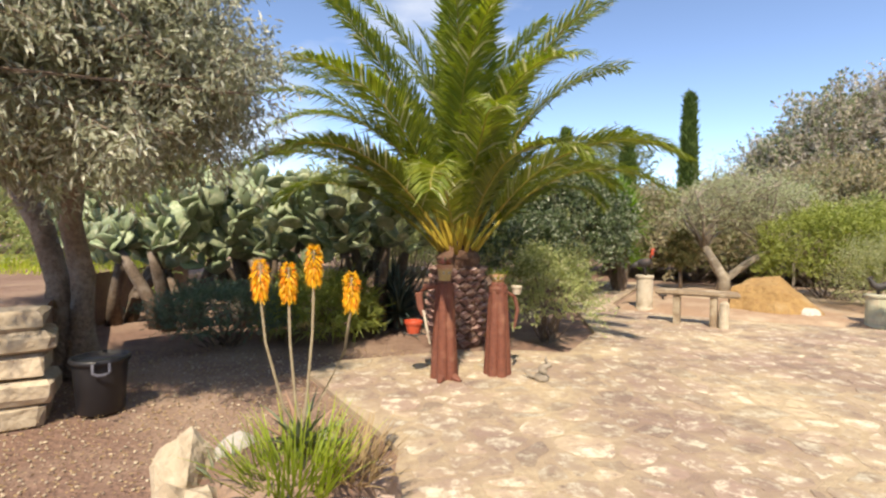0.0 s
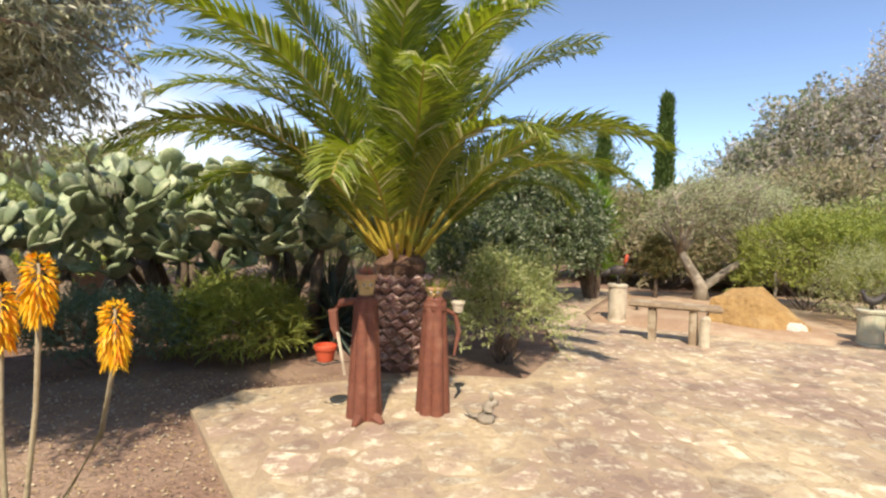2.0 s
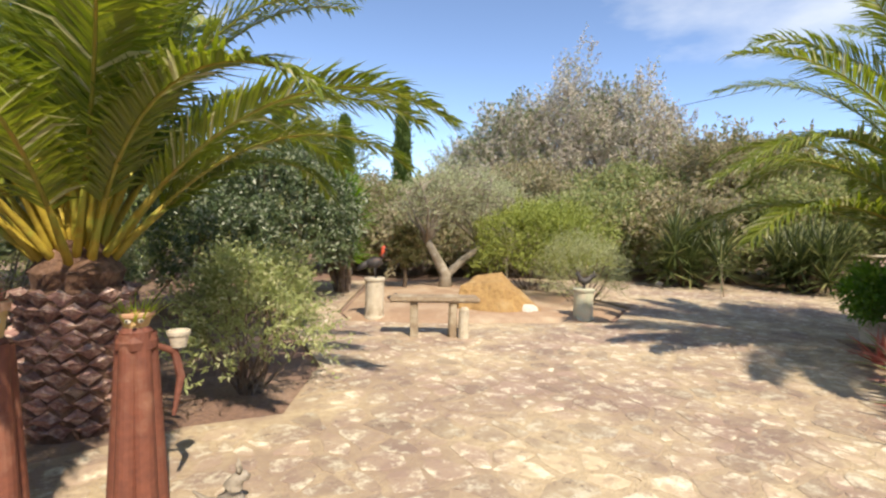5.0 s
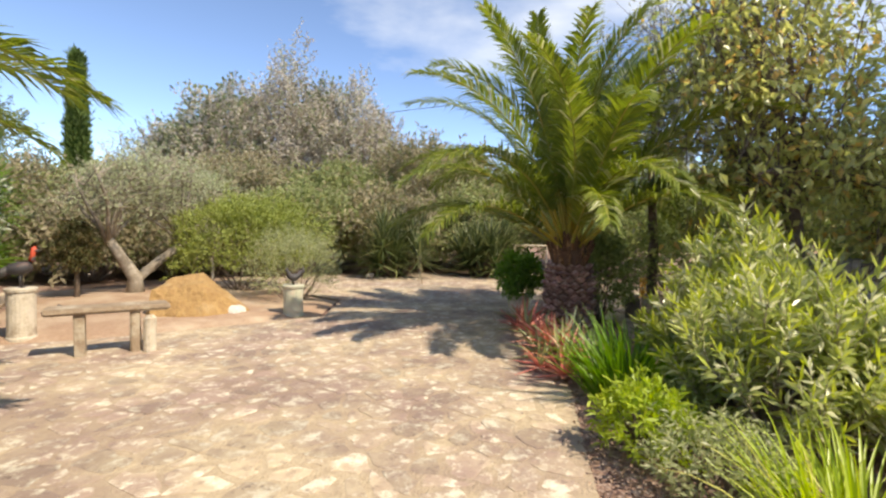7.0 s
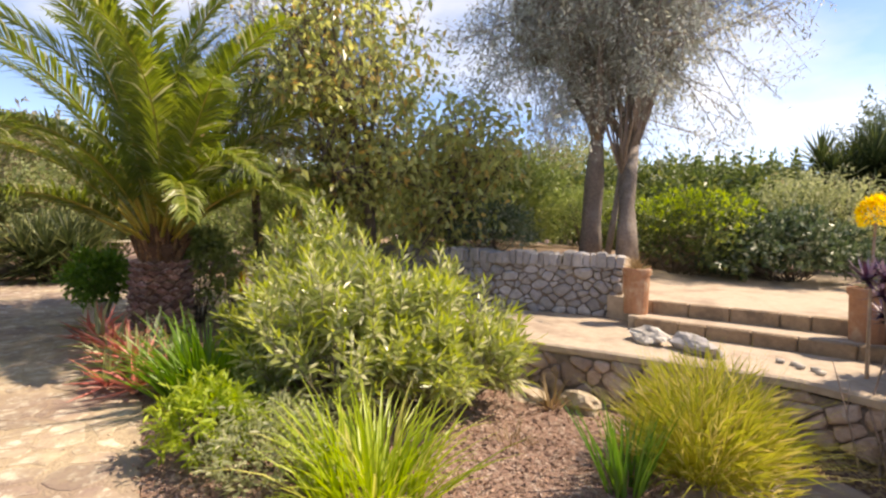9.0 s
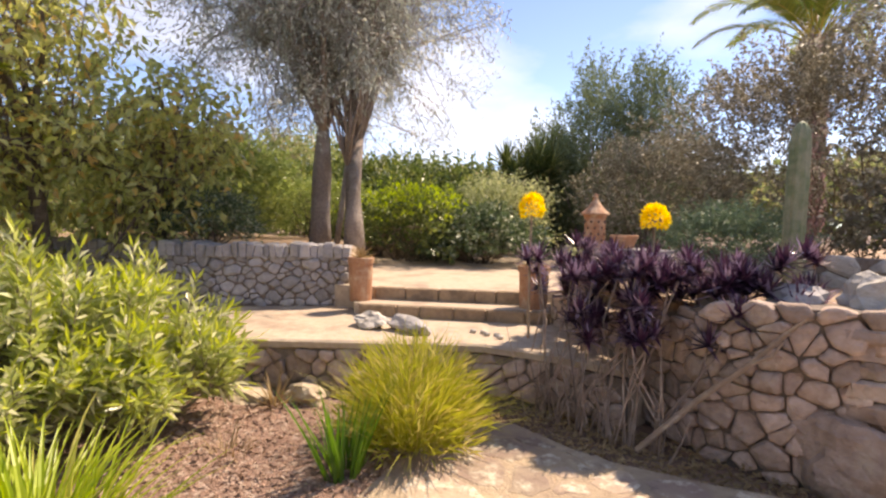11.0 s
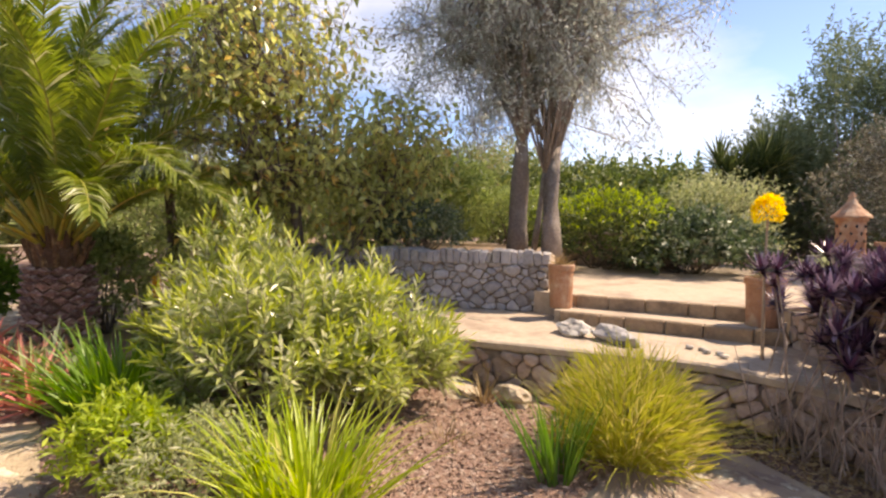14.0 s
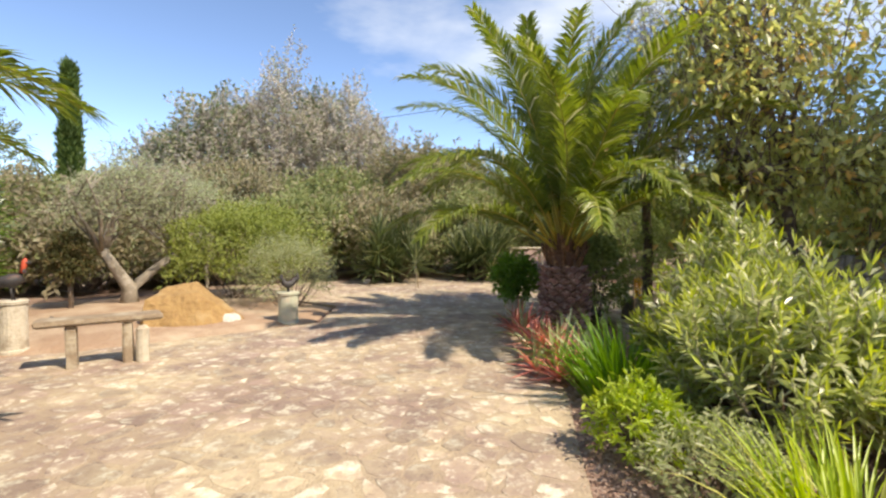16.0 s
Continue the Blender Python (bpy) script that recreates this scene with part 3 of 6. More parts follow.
def palm(at, trunk_r, trunk_h, neck_h, fronds, length, seed, label, group="", leaf=0.5, rows=13, lift=0.0, skirt=0, spread=0.0):
    """A date palm: a trunk of cut leaf bases, a fibrous neck, and fronds that rise and arch over."""
    ob = thing("palm_tree", at, label, "palm tree", group)
    g = Geo()
    prof = [(trunk_r * 1.0, -0.1), (trunk_r * 1.06, trunk_h * 0.3), (trunk_r * 1.02, trunk_h * 0.7), (trunk_r * 0.9, trunk_h), (trunk_r * 0.78, trunk_h + 0.06), (trunk_r * 0.84, trunk_h + neck_h * 0.6), (trunk_r * 0.4, trunk_h + neck_h + 0.12)]
    g.lathe(prof, sides=26, wobble=0.08)
    trunk = part("trunk", g, M_TRUNK, ob)
    boot = Geo()
    boot.add([(0, 0, -0.3), (0, 0.56, 0.42), (0, 0, 1.0), (0, -0.56, 0.42), (0.55, 0, 0.22), (0.85, 0.4, 0.62), (0.95, 0, 0.86), (0.85, -0.4, 0.62), (0.72, 0, 0.58)],
             [(0, 1, 5, 4), (1, 2, 6, 5), (2, 3, 7, 6), (3, 0, 4, 7), (4, 5, 8), (5, 6, 8), (6, 7, 8), (7, 4, 8)])
    me = mesh_of("leaf_base", boot, M_BOOT)
    per = max(8, int(2 * math.pi * trunk_r / 0.165))
    wide = 2 * math.pi * trunk_r / per
    for r in range(rows):
        f = r / (rows - 1)
        z = (trunk_h - 0.04) * f
        for k in range(per):
            a = 2 * math.pi * (k + 0.5 * (r % 2) + random.uniform(-0.1, 0.1)) / per
            rr = trunk_r * (1.0 + 0.06 * math.sin(f * 3.0) - 0.1 * f * f) - 0.012
            b = new("leaf_base", me)
            b.parent = trunk
            b.matrix_basis = pose(rr * math.cos(a), rr * math.sin(a), z, random.uniform(-7, 7), random.uniform(-6, 12), math.degrees(a)) @ Matrix.Diagonal((0.085 * random.uniform(0.6, 1.4), wide * random.uniform(0.9, 1.08), trunk_h / rows * 1.25, 1))
    rs = random.Random(seed)
    top = trunk_h + neck_h
    for i in range(skirt):
        a = i * 2.39996
        q = rs.random()
        r0 = trunk_r * 0.74
        z = trunk_h + neck_h * (0.02 + 0.75 * q)
        ln = rs.uniform(0.14, 0.3)
        out = rs.uniform(0.25, 0.6)
        c, n_ = math.cos(a), math.sin(a)
        part("petiole_stub", Geo().tube([(r0 * c, r0 * n_, z), ((r0 + ln * out * 0.6) * c, (r0 + ln * out * 0.6) * n_, z + ln * 0.55), ((r0 + ln * out) * c, (r0 + ln * out) * n_, z + ln)], [0.045, 0.034, 0.022], 5), M_STUB, ob)
    for i in range(fronds):
        q = (i + 0.5) / fronds                        # 0: innermost and upright, 1: outermost and low
        rise = radians(88 - (38 + spread) * q ** 1.3 + rs.uniform(-6, 6) + lift)
        bend = radians(36 + 76 * q ** 0.8 + rs.uniform(-14, 24))
        bend = min(bend, rise + radians(46))
        L = length * (0.84 + 0.22 * math.sin(math.pi * min(1, q * 1.1 + 0.1))) * rs.uniform(0.9, 1.06)
        pet, rach, lf = frond_geo(L, rise, bend, rs.uniform(-0.35, 0.35), 104, leaf * rs.uniform(0.95, 1.2), 0.031, seed * 100 + i)
        a = i * 2.39996 + rs.uniform(-0.15, 0.15)
        rad = trunk_r * (0.08 + 0.5 * q)
        fr = new("frond", mesh_of("frond", lf, M_FROND))
        fr.parent = ob
        fr.matrix_basis = pose(rad * math.cos(a), rad * math.sin(a), top - 0.28 * q * neck_h, rs.uniform(-16, 16), 0, math.degrees(a))
        for nm, gg, mm in (("petiole", pet, M_SHEATH), ("rachis", rach, M_RACHIS)):
            c = new(nm, mesh_of(nm, gg, mm, True))
            c.parent = fr
    return ob


def rosette(geo, at, leaves, length, width, rise0, rise1, bend, seed, slot=0, seg=4, channel=0.3):
    rs = random.Random(seed)
    for i in range(leaves):
        q = i / max(1, leaves - 1)
        geo.blade(at, i * 2.39996 + rs.uniform(-0.2, 0.2), length * rs.uniform(0.8, 1.1), width, rise0 + (rise1 - rise0) * q + rs.uniform(-0.1, 0.1), bend * rs.uniform(0.6, 1.3), seg, slot, channel)
    return geo


def clump(name, at, leaves, length, width, spread, mats, label, seed=1, rise=(0.9, 1.5), bend=(0.3, 1.2), category="plant", group="", seg=5):
    """A tuft of strap leaves rising from one patch of ground."""
    rs = random.Random(seed)
    ob = thing(name, at, label, category, group)
    kinds = [mesh_of("blade", Geo().blade((0, 0, 0), 0, length, width, rise[0] + (rise[1] - rise[0]) * (k + 0.5) / 14, rs.uniform(*bend), seg), mats) for k in range(14)]
    rest_ = Geo()
    for i in range(leaves):
        a, r = rs.uniform(0, 6.283), spread * math.sqrt(rs.random())
        h = a + rs.uniform(-0.7, 0.7)
        if i < 300:
            b = new("blade", rs.choice(kinds))
            b.parent = ob
            k = rs.uniform(0.6, 1.15)
            b.matrix_basis = pose(r * math.cos(a), r * math.sin(a), -0.02, rs.uniform(-7, 7), rs.uniform(-7, 7), math.degrees(h)) @ Matrix.Diagonal((k, k * rs.uniform(0.8, 1.2), k, 1))
        else:
            rest_.blade((r * math.cos(a), r * math.sin(a), -0.02), h, length * rs.uniform(0.6, 1.15), width * rs.uniform(0.7, 1.2), rs.uniform(*rise), rs.uniform(*bend), seg)
    if leaves > 300:
        tagged(part("blade_rest", rest_, mats, ob), kind="stuff")
    return ob


# ---- ground plan ----
def inside(x, y, poly):
    c = False
    for i in range(len(poly)):
        (x0, y0), (x1, y1) = poly[i - 1], poly[i]
        if (y0 > y) != (y1 > y) and x < (x1 - x0) * (y - y0) / (y1 - y0) + x0:
            c = not c
    return c


COURT = [(-0.3, -2.6), (-0.3, 3.4), (-0.44, 3.66), (-1.45, 5.25), (-1.2, 5.75), (-0.2, 6.1), (0.9, 6.3), (1.6, 6.2), (2.3, 7.4), (2.6, 9.6), (3.0, 13.0), (4.2, 14.6), (6.0, 14.6), (5.2, 13.2), (3.6, 10.4),
         (3.5, 9.6), (4.4, 8.9), (5.6, 8.3), (7.3, 7.5), (8.9, 8.4), (9.2, 10.2), (8.6, 13.0), (10.5, 13.2), (14.5, 10.2), (17.5, 6.5), (16.0, 3.0), (11.5, 1.6), (9.6, 2.2), (9.9, 4.3), (9.3, 5.2), (8.2, 4.3), (5.62, 2.96), (4.16, 2.52), (3.5, 2.3), (3.05, 1.2), (3.0, 0.3),
         (3.35, -0.5), (3.7, -1.35), (3.3, -1.75), (2.6, -1.7), (1.9, -1.95), (1.2, -2.3), (0.6, -2.6)]


def paved(x, y):
    return inside(x, y, COURT)


def clip(poly, px, py, nx, ny):
    out = []
    for i in range(len(poly)):
        a, b = poly[i - 1], poly[i]
        da = (a[0] - px) * nx + (a[1] - py) * ny
        db = (b[0] - px) * nx + (b[1] - py) * ny
        if (da <= 0) != (db <= 0):
            t = da / (da - db)
            out.append((a[0] + (b[0] - a[0]) * t, a[1] + (b[1] - a[1]) * t))
        if db <= 0:
            out.append(b)
    return out


def cells(pts, reach, weights=None):
    """The patch of plane nearest to each point, as polygons; a heavier point takes more of the plane."""
    A = np.array(pts)
    out = []
    for i, (x, y) in enumerate(pts):
        d = np.hypot(A[:, 0] - x, A[:, 1] - y)
        near = np.argsort(d)[1:22]
        poly = [(x - reach, y - reach), (x + reach, y - reach), (x + reach, y + reach), (x - reach, y + reach)]
        for j in near:
            if d[j] > 2.2 * reach or not poly:
                break
            nx, ny = A[j, 0] - x, A[j, 1] - y
            k = 0.5 if weights is None else min(0.85, max(0.15, 0.5 + (weights[i] - weights[j]) / (2 * d[j] ** 2 + 1e-9)))
            poly = clip(poly, x + nx * k, y + ny * k, nx, ny)
        out.append(poly)
    return out


def shrunk(poly, cx, cy, gap):
    out = []
    for x, y in poly:
        d = math.hypot(x - cx, y - cy)
        k = max(0.3, 1 - gap / max(d, 1e-3))
        out.append((cx + (x - cx) * k, cy + (y - cy) * k))
    return out


def smoothed(poly, rs, amount, cut=0.12):
    """Cuts the corners once, and moves them a little, so that no edge is ruled."""
    out = []
    for i in range(len(poly)):
        (ax, ay), (bx, by) = poly[i], poly[(i + 1) % len(poly)]
        ln = math.hypot(bx - ax, by - ay)
        if ln < 0.02:
            continue
        for t in (cut, 1 - cut):
            out.append((ax + (bx - ax) * t + rs.uniform(-1, 1) * amount, ay + (by - ay) * t + rs.uniform(-1, 1) * amount))
    return out


def slab(poly, h, rs, gap, round_in, wander=0.008, tilt=0.0, cut=0.12):
    """A stone over a polygon: sides, a rounded shoulder and a slightly domed face."""
    cx, cy = sum(p[0] for p in poly) / len(poly), sum(p[1] for p in poly) / len(poly)
    p0 = smoothed(shrunk(poly, cx, cy, gap), rs, wander, cut)
    if len(p0) < 5:
        return None
    n = len(p0)
    p1 = shrunk(p0, cx, cy, round_in * 0.35)
    p2 = shrunk(p0, cx, cy, round_in * 1.3)
    tx, ty = rs.uniform(-tilt, tilt), rs.uniform(-tilt, tilt)
    vs = [(x, y, -0.02) for x, y in p0] + [(x, y, h * 0.7 + (x - cx) * tx + (y - cy) * ty) for x, y in p1] + [(x, y, h + (x - cx) * tx + (y - cy) * ty) for x, y in p2] + [(cx, cy, h * 1.05)]
    fs = []
    for r in (0, 1):
        fs += [(r * n + k, r * n + (k + 1) % n, (r + 1) * n + (k + 1) % n, (r + 1) * n + k) for k in range(n)]
    fs += [(2 * n + k, 2 * n + (k + 1) % n, 3 * n) for k in range(n)]
    return vs, fs


def rubble(poly, h, rs, gap, wander, bulge):
    """A rough wall stone over a polygon: steep sides, rounded shoulders and an uneven face."""
    cx, cy = sum(p[0] for p in poly) / len(poly), sum(p[1] for p in poly) / len(poly)
    p0 = smoothed(shrunk(poly, cx, cy, gap), rs, wander, rs.uniform(0.08, 0.14) + 0.11 * bulge)
    if len(p0) < 5:
        return None
    n = len(p0)
    tx, ty = rs.uniform(-0.22, 0.22), rs.uniform(-0.3, 0.15)
    vs = [(x, y, -0.03) for x, y in p0]
    for k, top in ((0.98, 0.72 - 0.1 * bulge), (0.92 - 0.1 * bulge, 0.97), (0.5, 1.06)):
        for x, y in p0:
            e = rs.uniform(-0.09, 0.09) * h
            vs.append((cx + (x - cx) * k, cy + (y - cy) * k, h * top + e + ((x - cx) * tx + (y - cy) * ty) * k))
    vs.append((cx, cy, h * (1.05 + rs.uniform(-0.12, 0.12))))
    fs = [(r * n + k, r * n + (k + 1) % n, (r + 1) * n + (k + 1) % n, (r + 1) * n + k) for r in (0, 1, 2) for k in range(n)]
    return vs, fs + [(3 * n + k, 3 * n + (k + 1) % n, 4 * n) for k in range(n)]


# ---- ground ----
g = Geo()
xs = np.concatenate([[-900, -300, -100, -45], np.arange(-20, 30.01, 0.25), [50, 100, 300, 900]])
ys = np.concatenate([[-900, -300, -100, -45], np.arange(-20, 30.01, 0.25), [50, 100, 300, 900]])
vs = []
for x in xs:
    for y in ys:
        h = -0.055
        if -19 < x < 29 and -19 < y < 29:
            h += 0.03 * noise.noise(Vector((x * 0.7, y * 0.7, 0))) + 0.012 * noise.noise(Vector((x * 3, y * 3, 4)))
        vs.append((x, y, h))
ny = len(ys)
idx = np.arange((len(xs) - 1) * (ny - 1))
a = (idx // (ny - 1)) * ny + idx % (ny - 1)
g.add(vs, np.stack([a, a + ny, a + ny + 1, a + 1], 1))
ground = solid("ground", g, M_SOIL, (0, 0, 0), "reddish-brown bare garden soil with gravel and dry litter", "ground", kind="structure", smooth=True)


def prism(poly, z0, z1, top_noise=0.0):
    n = len(poly)
    area = sum(poly[i - 1][0] * poly[i][1] - poly[i][0] * poly[i - 1][1] for i in range(n))
    poly = poly if area > 0 else poly[::-1]
    vs = [(x, y, z0) for x, y in poly] + [(x, y, z1) for x, y in poly]
    fs = [tuple(range(n))[::-1], tuple(range(n, 2 * n))] + [(k, (k + 1) % n, n + (k + 1) % n, n + k) for k in range(n)]
    return Geo().add(vs, fs)


# paving bed: the joints between the flagstones
pavement = solid("pavement", prism(COURT, -0.12, 0.001), M_JOINT, (0, 0, 0), "worn cream flagstone court with sandy joints and dark stains", "pavement", kind="structure")

# ---- terraces, steps and walls ----
LOW_WALL = [(6.8, 0.85), (5.15, -0.89), (3.97, -2.08), (3.25, -2.33), (2.7, -2.4)]
RIGHT_WALL = [(4.1, -3.45), (2.72, -2.75), (2.07, -2.42), (1.73, -2.4), (1.25, -2.5), (1.0, -2.95), (0.6, -4.3)]
LEFT_WALL = [(9.5, 0.85), (7.5, -0.86), (7.02, -1.58), (6.55, -2.3)]

landing = solid("landing", prism([(6.74, 0.75), (5.09, -0.94), (3.92, -2.14), (3.22, -2.39), (2.7, -2.46), (2.66, -2.9), (4.17, -3.53), (5.97, -2.13), (6.7, -2.28), (7.14, -1.6), (7.6, -0.9), (9.4, 0.7)], -0.1, 0.45), M_STEP, (0, 0, 0), "pinkish concrete landing of the garden steps", "landing", kind="structure")
step_1 = solid("step_lower", prism([(5.97, -2.0), (4.15, -3.42), (4.47, -3.95), (6.42, -2.4)], 0.30, 0.585), M_STEP, (0, 0, 0), "worn sandy stone garden step", "step", "garden steps", "structure")
terrace = solid("terrace", prism([(6.1, -2.42), (4.5, -3.72), (4.47, -4.6), (5.0, -9.5), (12.0, -9.5), (12.0, -5.2), (7.9, -2.9), (6.57, -2.1)], 0.2, 0.735), M_STEP, (0, 0, 0), "sunlit pale gravel terrace above the steps", "terrace", kind="structure")
upper_left = solid("upper_bed", prism([(9.5, 0.6), (7.62, -1.04), (7.15, -1.72), (6.68, -2.4), (7.0, -2.72), (9.5, -4.2), (16, -4.2), (16, 0.7)], 0.1, 1.18), M_BED, (0, 0, 0), "raised earth bed behind the dry-stone wall", "bed", kind="structure")
upper_right = solid("upper_garden", prism([(4.07, -3.68), (2.72, -2.98), (2.05, -2.63), (1.75, -2.6), (1.33, -2.68), (1.1, -3.0), (0.7, -4.4), (-3, -9), (-3, -20), (5.0, -20), (4.9, -9), (4.4, -4.6)], 0.0, 0.98), M_BED, (0, 0, 0), "raised earth garden above the retaining wall", "bed", kind="structure")


def along(path):
    """Maps metres along a line of points to a place, a direction and the normal on its right."""
    seg = []
    tot = 0
    for (x0, y0), (x1, y1) in zip(path, path[1:]):
        ln = math.hypot(x1 - x0, y1 - y0)
        seg.append((tot, ln, x0, y0, (x1 - x0) / ln, (y1 - y0) / ln))
        tot += ln

    def at(u):
        for s in seg:
            if u <= s[0] + s[1] or s is seg[-1]:
                w = u - s[0]
                return s[2] + s[4] * w, s[3] + s[5] * w, s[4], s[5]
    return tot, at


def drystone(name, path, z0, z1, size, thick, mats, label, seed, flip=1, proud=0.06, coping=None, jitter=0.32, flat=0.8, bulge=1.0, cut=0.13):
    """A dry-stone wall along a line: an earth core, and fitted stones on its face, each a piece of its own."""
    rs = random.Random(seed)
    tot, at = along(path)
    core = Geo()
    n = max(2, int(tot / 0.25))
    vs = []
    for i in range(n + 1):
        x, y, dx, dy = at(tot * i / n)
        nx, ny = dy * flip, -dx * flip
        zt = z1(tot * i / n)
        for off, z in ((0.018, z0 - 0.1), (0.018, zt - 0.03), (-thick, zt - 0.03), (-thick, z0 - 0.1)):
            vs.append((x + nx * off, y + ny * off, z))
    fs = [(i * 4 + k, i * 4 + (k + 1) % 4, i * 4 + 4 + (k + 1) % 4, i * 4 + 4 + k) for i in range(n) for k in range(4)]
    fs += [(0, 1, 2, 3), (n * 4 + 3, n * 4 + 2, n * 4 + 1, n * 4)]
    core.add(vs, fs)
    ob = solid(name, core, M_CORE, (0, 0, 0), label, "wall", kind="structure")
    su, sv = size
    pts = []
    rows = max(1, round((max(z1(0), z1(tot), z1(tot / 2)) - z0) / sv))
    hmax = max(z1(0), z1(tot), z1(tot / 2))
    for r in range(-1, rows + 2):
        k = -1.0 + rs.random()
        while k * su < tot + su:
            pts.append((k * su + rs.uniform(-jitter, jitter) * su, z0 + (r + 0.5 + rs.uniform(-jitter, jitter)) * (hmax - z0) / rows))
            k += rs.choice((0.7, 0.9, 1.0, 1.2, 1.5))
    K = su / sv * flat
    polys = cells([(u, v * K) for u, v in pts], 2.0 * su, [(rs.random() ** 1.5 * 0.75 * su) ** 2 for _ in pts])
    for (u, v), poly in zip(pts, polys):
        if not (0 <= u <= tot) or v < z0 or v > z1(u):
            continue
        poly = [(p[0], p[1] / K) for p in poly]
        poly = clip(poly, 0, 0, -1, 0)
        poly = clip(poly, tot, 0, 1, 0) if poly else poly
        poly = clip(poly, 0, z1(u), 0, 1) if poly else poly
        poly = clip(poly, 0, z0 - 0.03, 0, -1) if poly else poly
        if len(poly) < 3:
            continue
        h = proud * rs.uniform(0.5, 1.2)
        sg = rubble(poly, h, rs, 0.006, 0.006, bulge)
        if not sg:
            continue
        cu, cv = sum(p[0] for p in poly) / len(poly), sum(p[1] for p in poly) / len(poly)
        x, y, dx, dy = at(min(max(cu, 0), tot))
        nx, ny = dy * flip, -dx * flip
        V = [(dx * (a - cu) + nx * c, dy * (a - cu) + ny * c, b - cv) for a, b, c in sg[0]]
        F = [f if flip > 0 else f[::-1] for f in sg[1]]
        s = part("stone", Geo().add(V, F), mats, ob, smooth=True)
        s.location = (x, y, cv)
    return ob


wall_low = drystone("wall_low", LOW_WALL, -0.02, lambda u: 0.40, (0.21, 0.15), 0.2, M_BROWNSTONE, "low rubble-stone wall carrying the landing", 3, 1, jitter=0.42, bulge=0.5)
wall_left = drystone("wall_terrace", LEFT_WALL, 0.45, lambda u: 1.13, (0.15, 0.085), 0.4, M_GREYSTONE, "grey dry-stone terrace wall of small stacked stones", 5, 1, 0.05, bulge=0.9, jitter=0.4, flat=0.7)
wall_right = drystone("wall_retaining", RIGHT_WALL, -0.02, lambda u: min(1.12, max(0.82, 0.82 + (u - 1.4) * 0.3)), (0.15, 0.12), 0.35, M_BROWNSTONE, "brown dry-stone retaining wall of rough fitted stones", 9, 1, 0.06, jitter=0.48, flat=0.9, bulge=0.15)

rs = random.Random(44)
coping = new("wall_coping")
tagged(coping, "row of upright grey coping stones on the terrace wall", "wall", kind="structure")
tot, at = along(LEFT_WALL)
u = 0.02
while u < tot - 0.05:
    w = rs.uniform(0.07, 0.15)
    x, y, dx, dy = at(u + w / 2)
    b = Geo().box((-w / 2 + 0.003, -0.37, -0.05), (w / 2 - 0.003, 0.065 + rs.uniform(-0.02, 0.02), rs.uniform(0.1, 0.15)), 0.014, Matrix.Rotation(math.atan2(-dy, -dx) + radians(rs.uniform(-4, 4)), 4, "Z") @ Matrix.Rotation(radians(rs.uniform(-7, 7)), 4, "Y"))
    b.v[0] = b.v[0] + rng.normal(size=b.v[0].shape) * 0.005
    s = part("stone", b, M_GREYSTONE, coping)
    s.location = (x, y, 1.13)
    u += w

rs = random.Random(15)
corner = new("wall_corner")
tagged(corner, "stacked flat corner blocks of the retaining wall", "wall", kind="structure")
z = 0.46
for k in range(5):
    h = (0.12, 0.13, 0.1, 0.11, 0.09)[k]
    w = rs.uniform(0.34, 0.5)
    b = Geo().box((-w + 0.06, -0.2, z), (0.1 + rs.uniform(-0.02, 0.02), 0.11 + rs.uniform(-0.015, 0.02), z + h - 0.008), 0.018, Matrix.Translation((1.3, -2.55, 0)) @ Matrix.Rotation(radians(12 + rs.uniform(-4, 4)), 4, "Z"))
    b.v[0] = b.v[0] + rng.normal(size=b.v[0].shape) * 0.007
    part("stone_block", b, M_BROWNSTONE, corner)
    z += h

# cement cap that edges the landing, and rows of upright coping stones
g = Geo()
tot, at = along(LOW_WALL)
n = 30
vs = []
for i in range(n + 1):
    x, y, dx, dy = at(tot * i / n)
    nx, ny = dy, -dx
    for off, z in ((0.05, 0.395), (0.055, 0.45), (0.03, 0.468), (-0.2, 0.468), (-0.2, 0.395)):
        w = 0.012 * noise.noise(Vector((x * 4, y * 4, off * 9)))
        vs.append((x + nx * (off + w), y + ny * (off + w), z + w * 0.4))
g.add(vs, [(i * 5 + k, i * 5 + (k + 1) % 5, i * 5 + 5 + (k + 1) % 5, i * 5 + 5 + k) for i in range(n) for k in range(5)] + [(0, 1, 2, 3, 4), (n * 5 + 4, n * 5 + 3, n * 5 + 2, n * 5 + 1, n * 5)])
solid("landing_edge", g, M_STEP, (0, 0, 0), "worn cement edge along the landing", "edge", kind="structure", smooth=False)


def riser(name, p, q, z0, z1, seed):
    rs = random.Random(seed)
    ob = new(name)
    tagged(ob, "row of brown stone blocks facing a garden step", "riser", kind="structure")
    ln = math.hypot(q[0] - p[0], q[1] - p[1])
    dx, dy = (q[0] - p[0]) / ln, (q[1] - p[1]) / ln
    u = 0.0
    while u < ln - 0.1:
        w = min(rs.uniform(0.25, 0.5), ln - u)
        g = Geo()
        m = Matrix(((dx, dy, 0, p[0] + dx * u), (dy, -dx, 0, p[1] + dy * u), (0, 0, 1, 0), (0, 0, 0, 1)))
        e = rs.uniform(-0.008, 0.008)
        g.box((0.004, -0.06, z0 - 0.02), (w - 0.004, 0.032 + e, z1 + e * 0.3), 0.014, m)
        g.f = [f[::-1] for f in g.f]
        part("stone_block", g, M_RISER, ob)
        u += w
    return ob


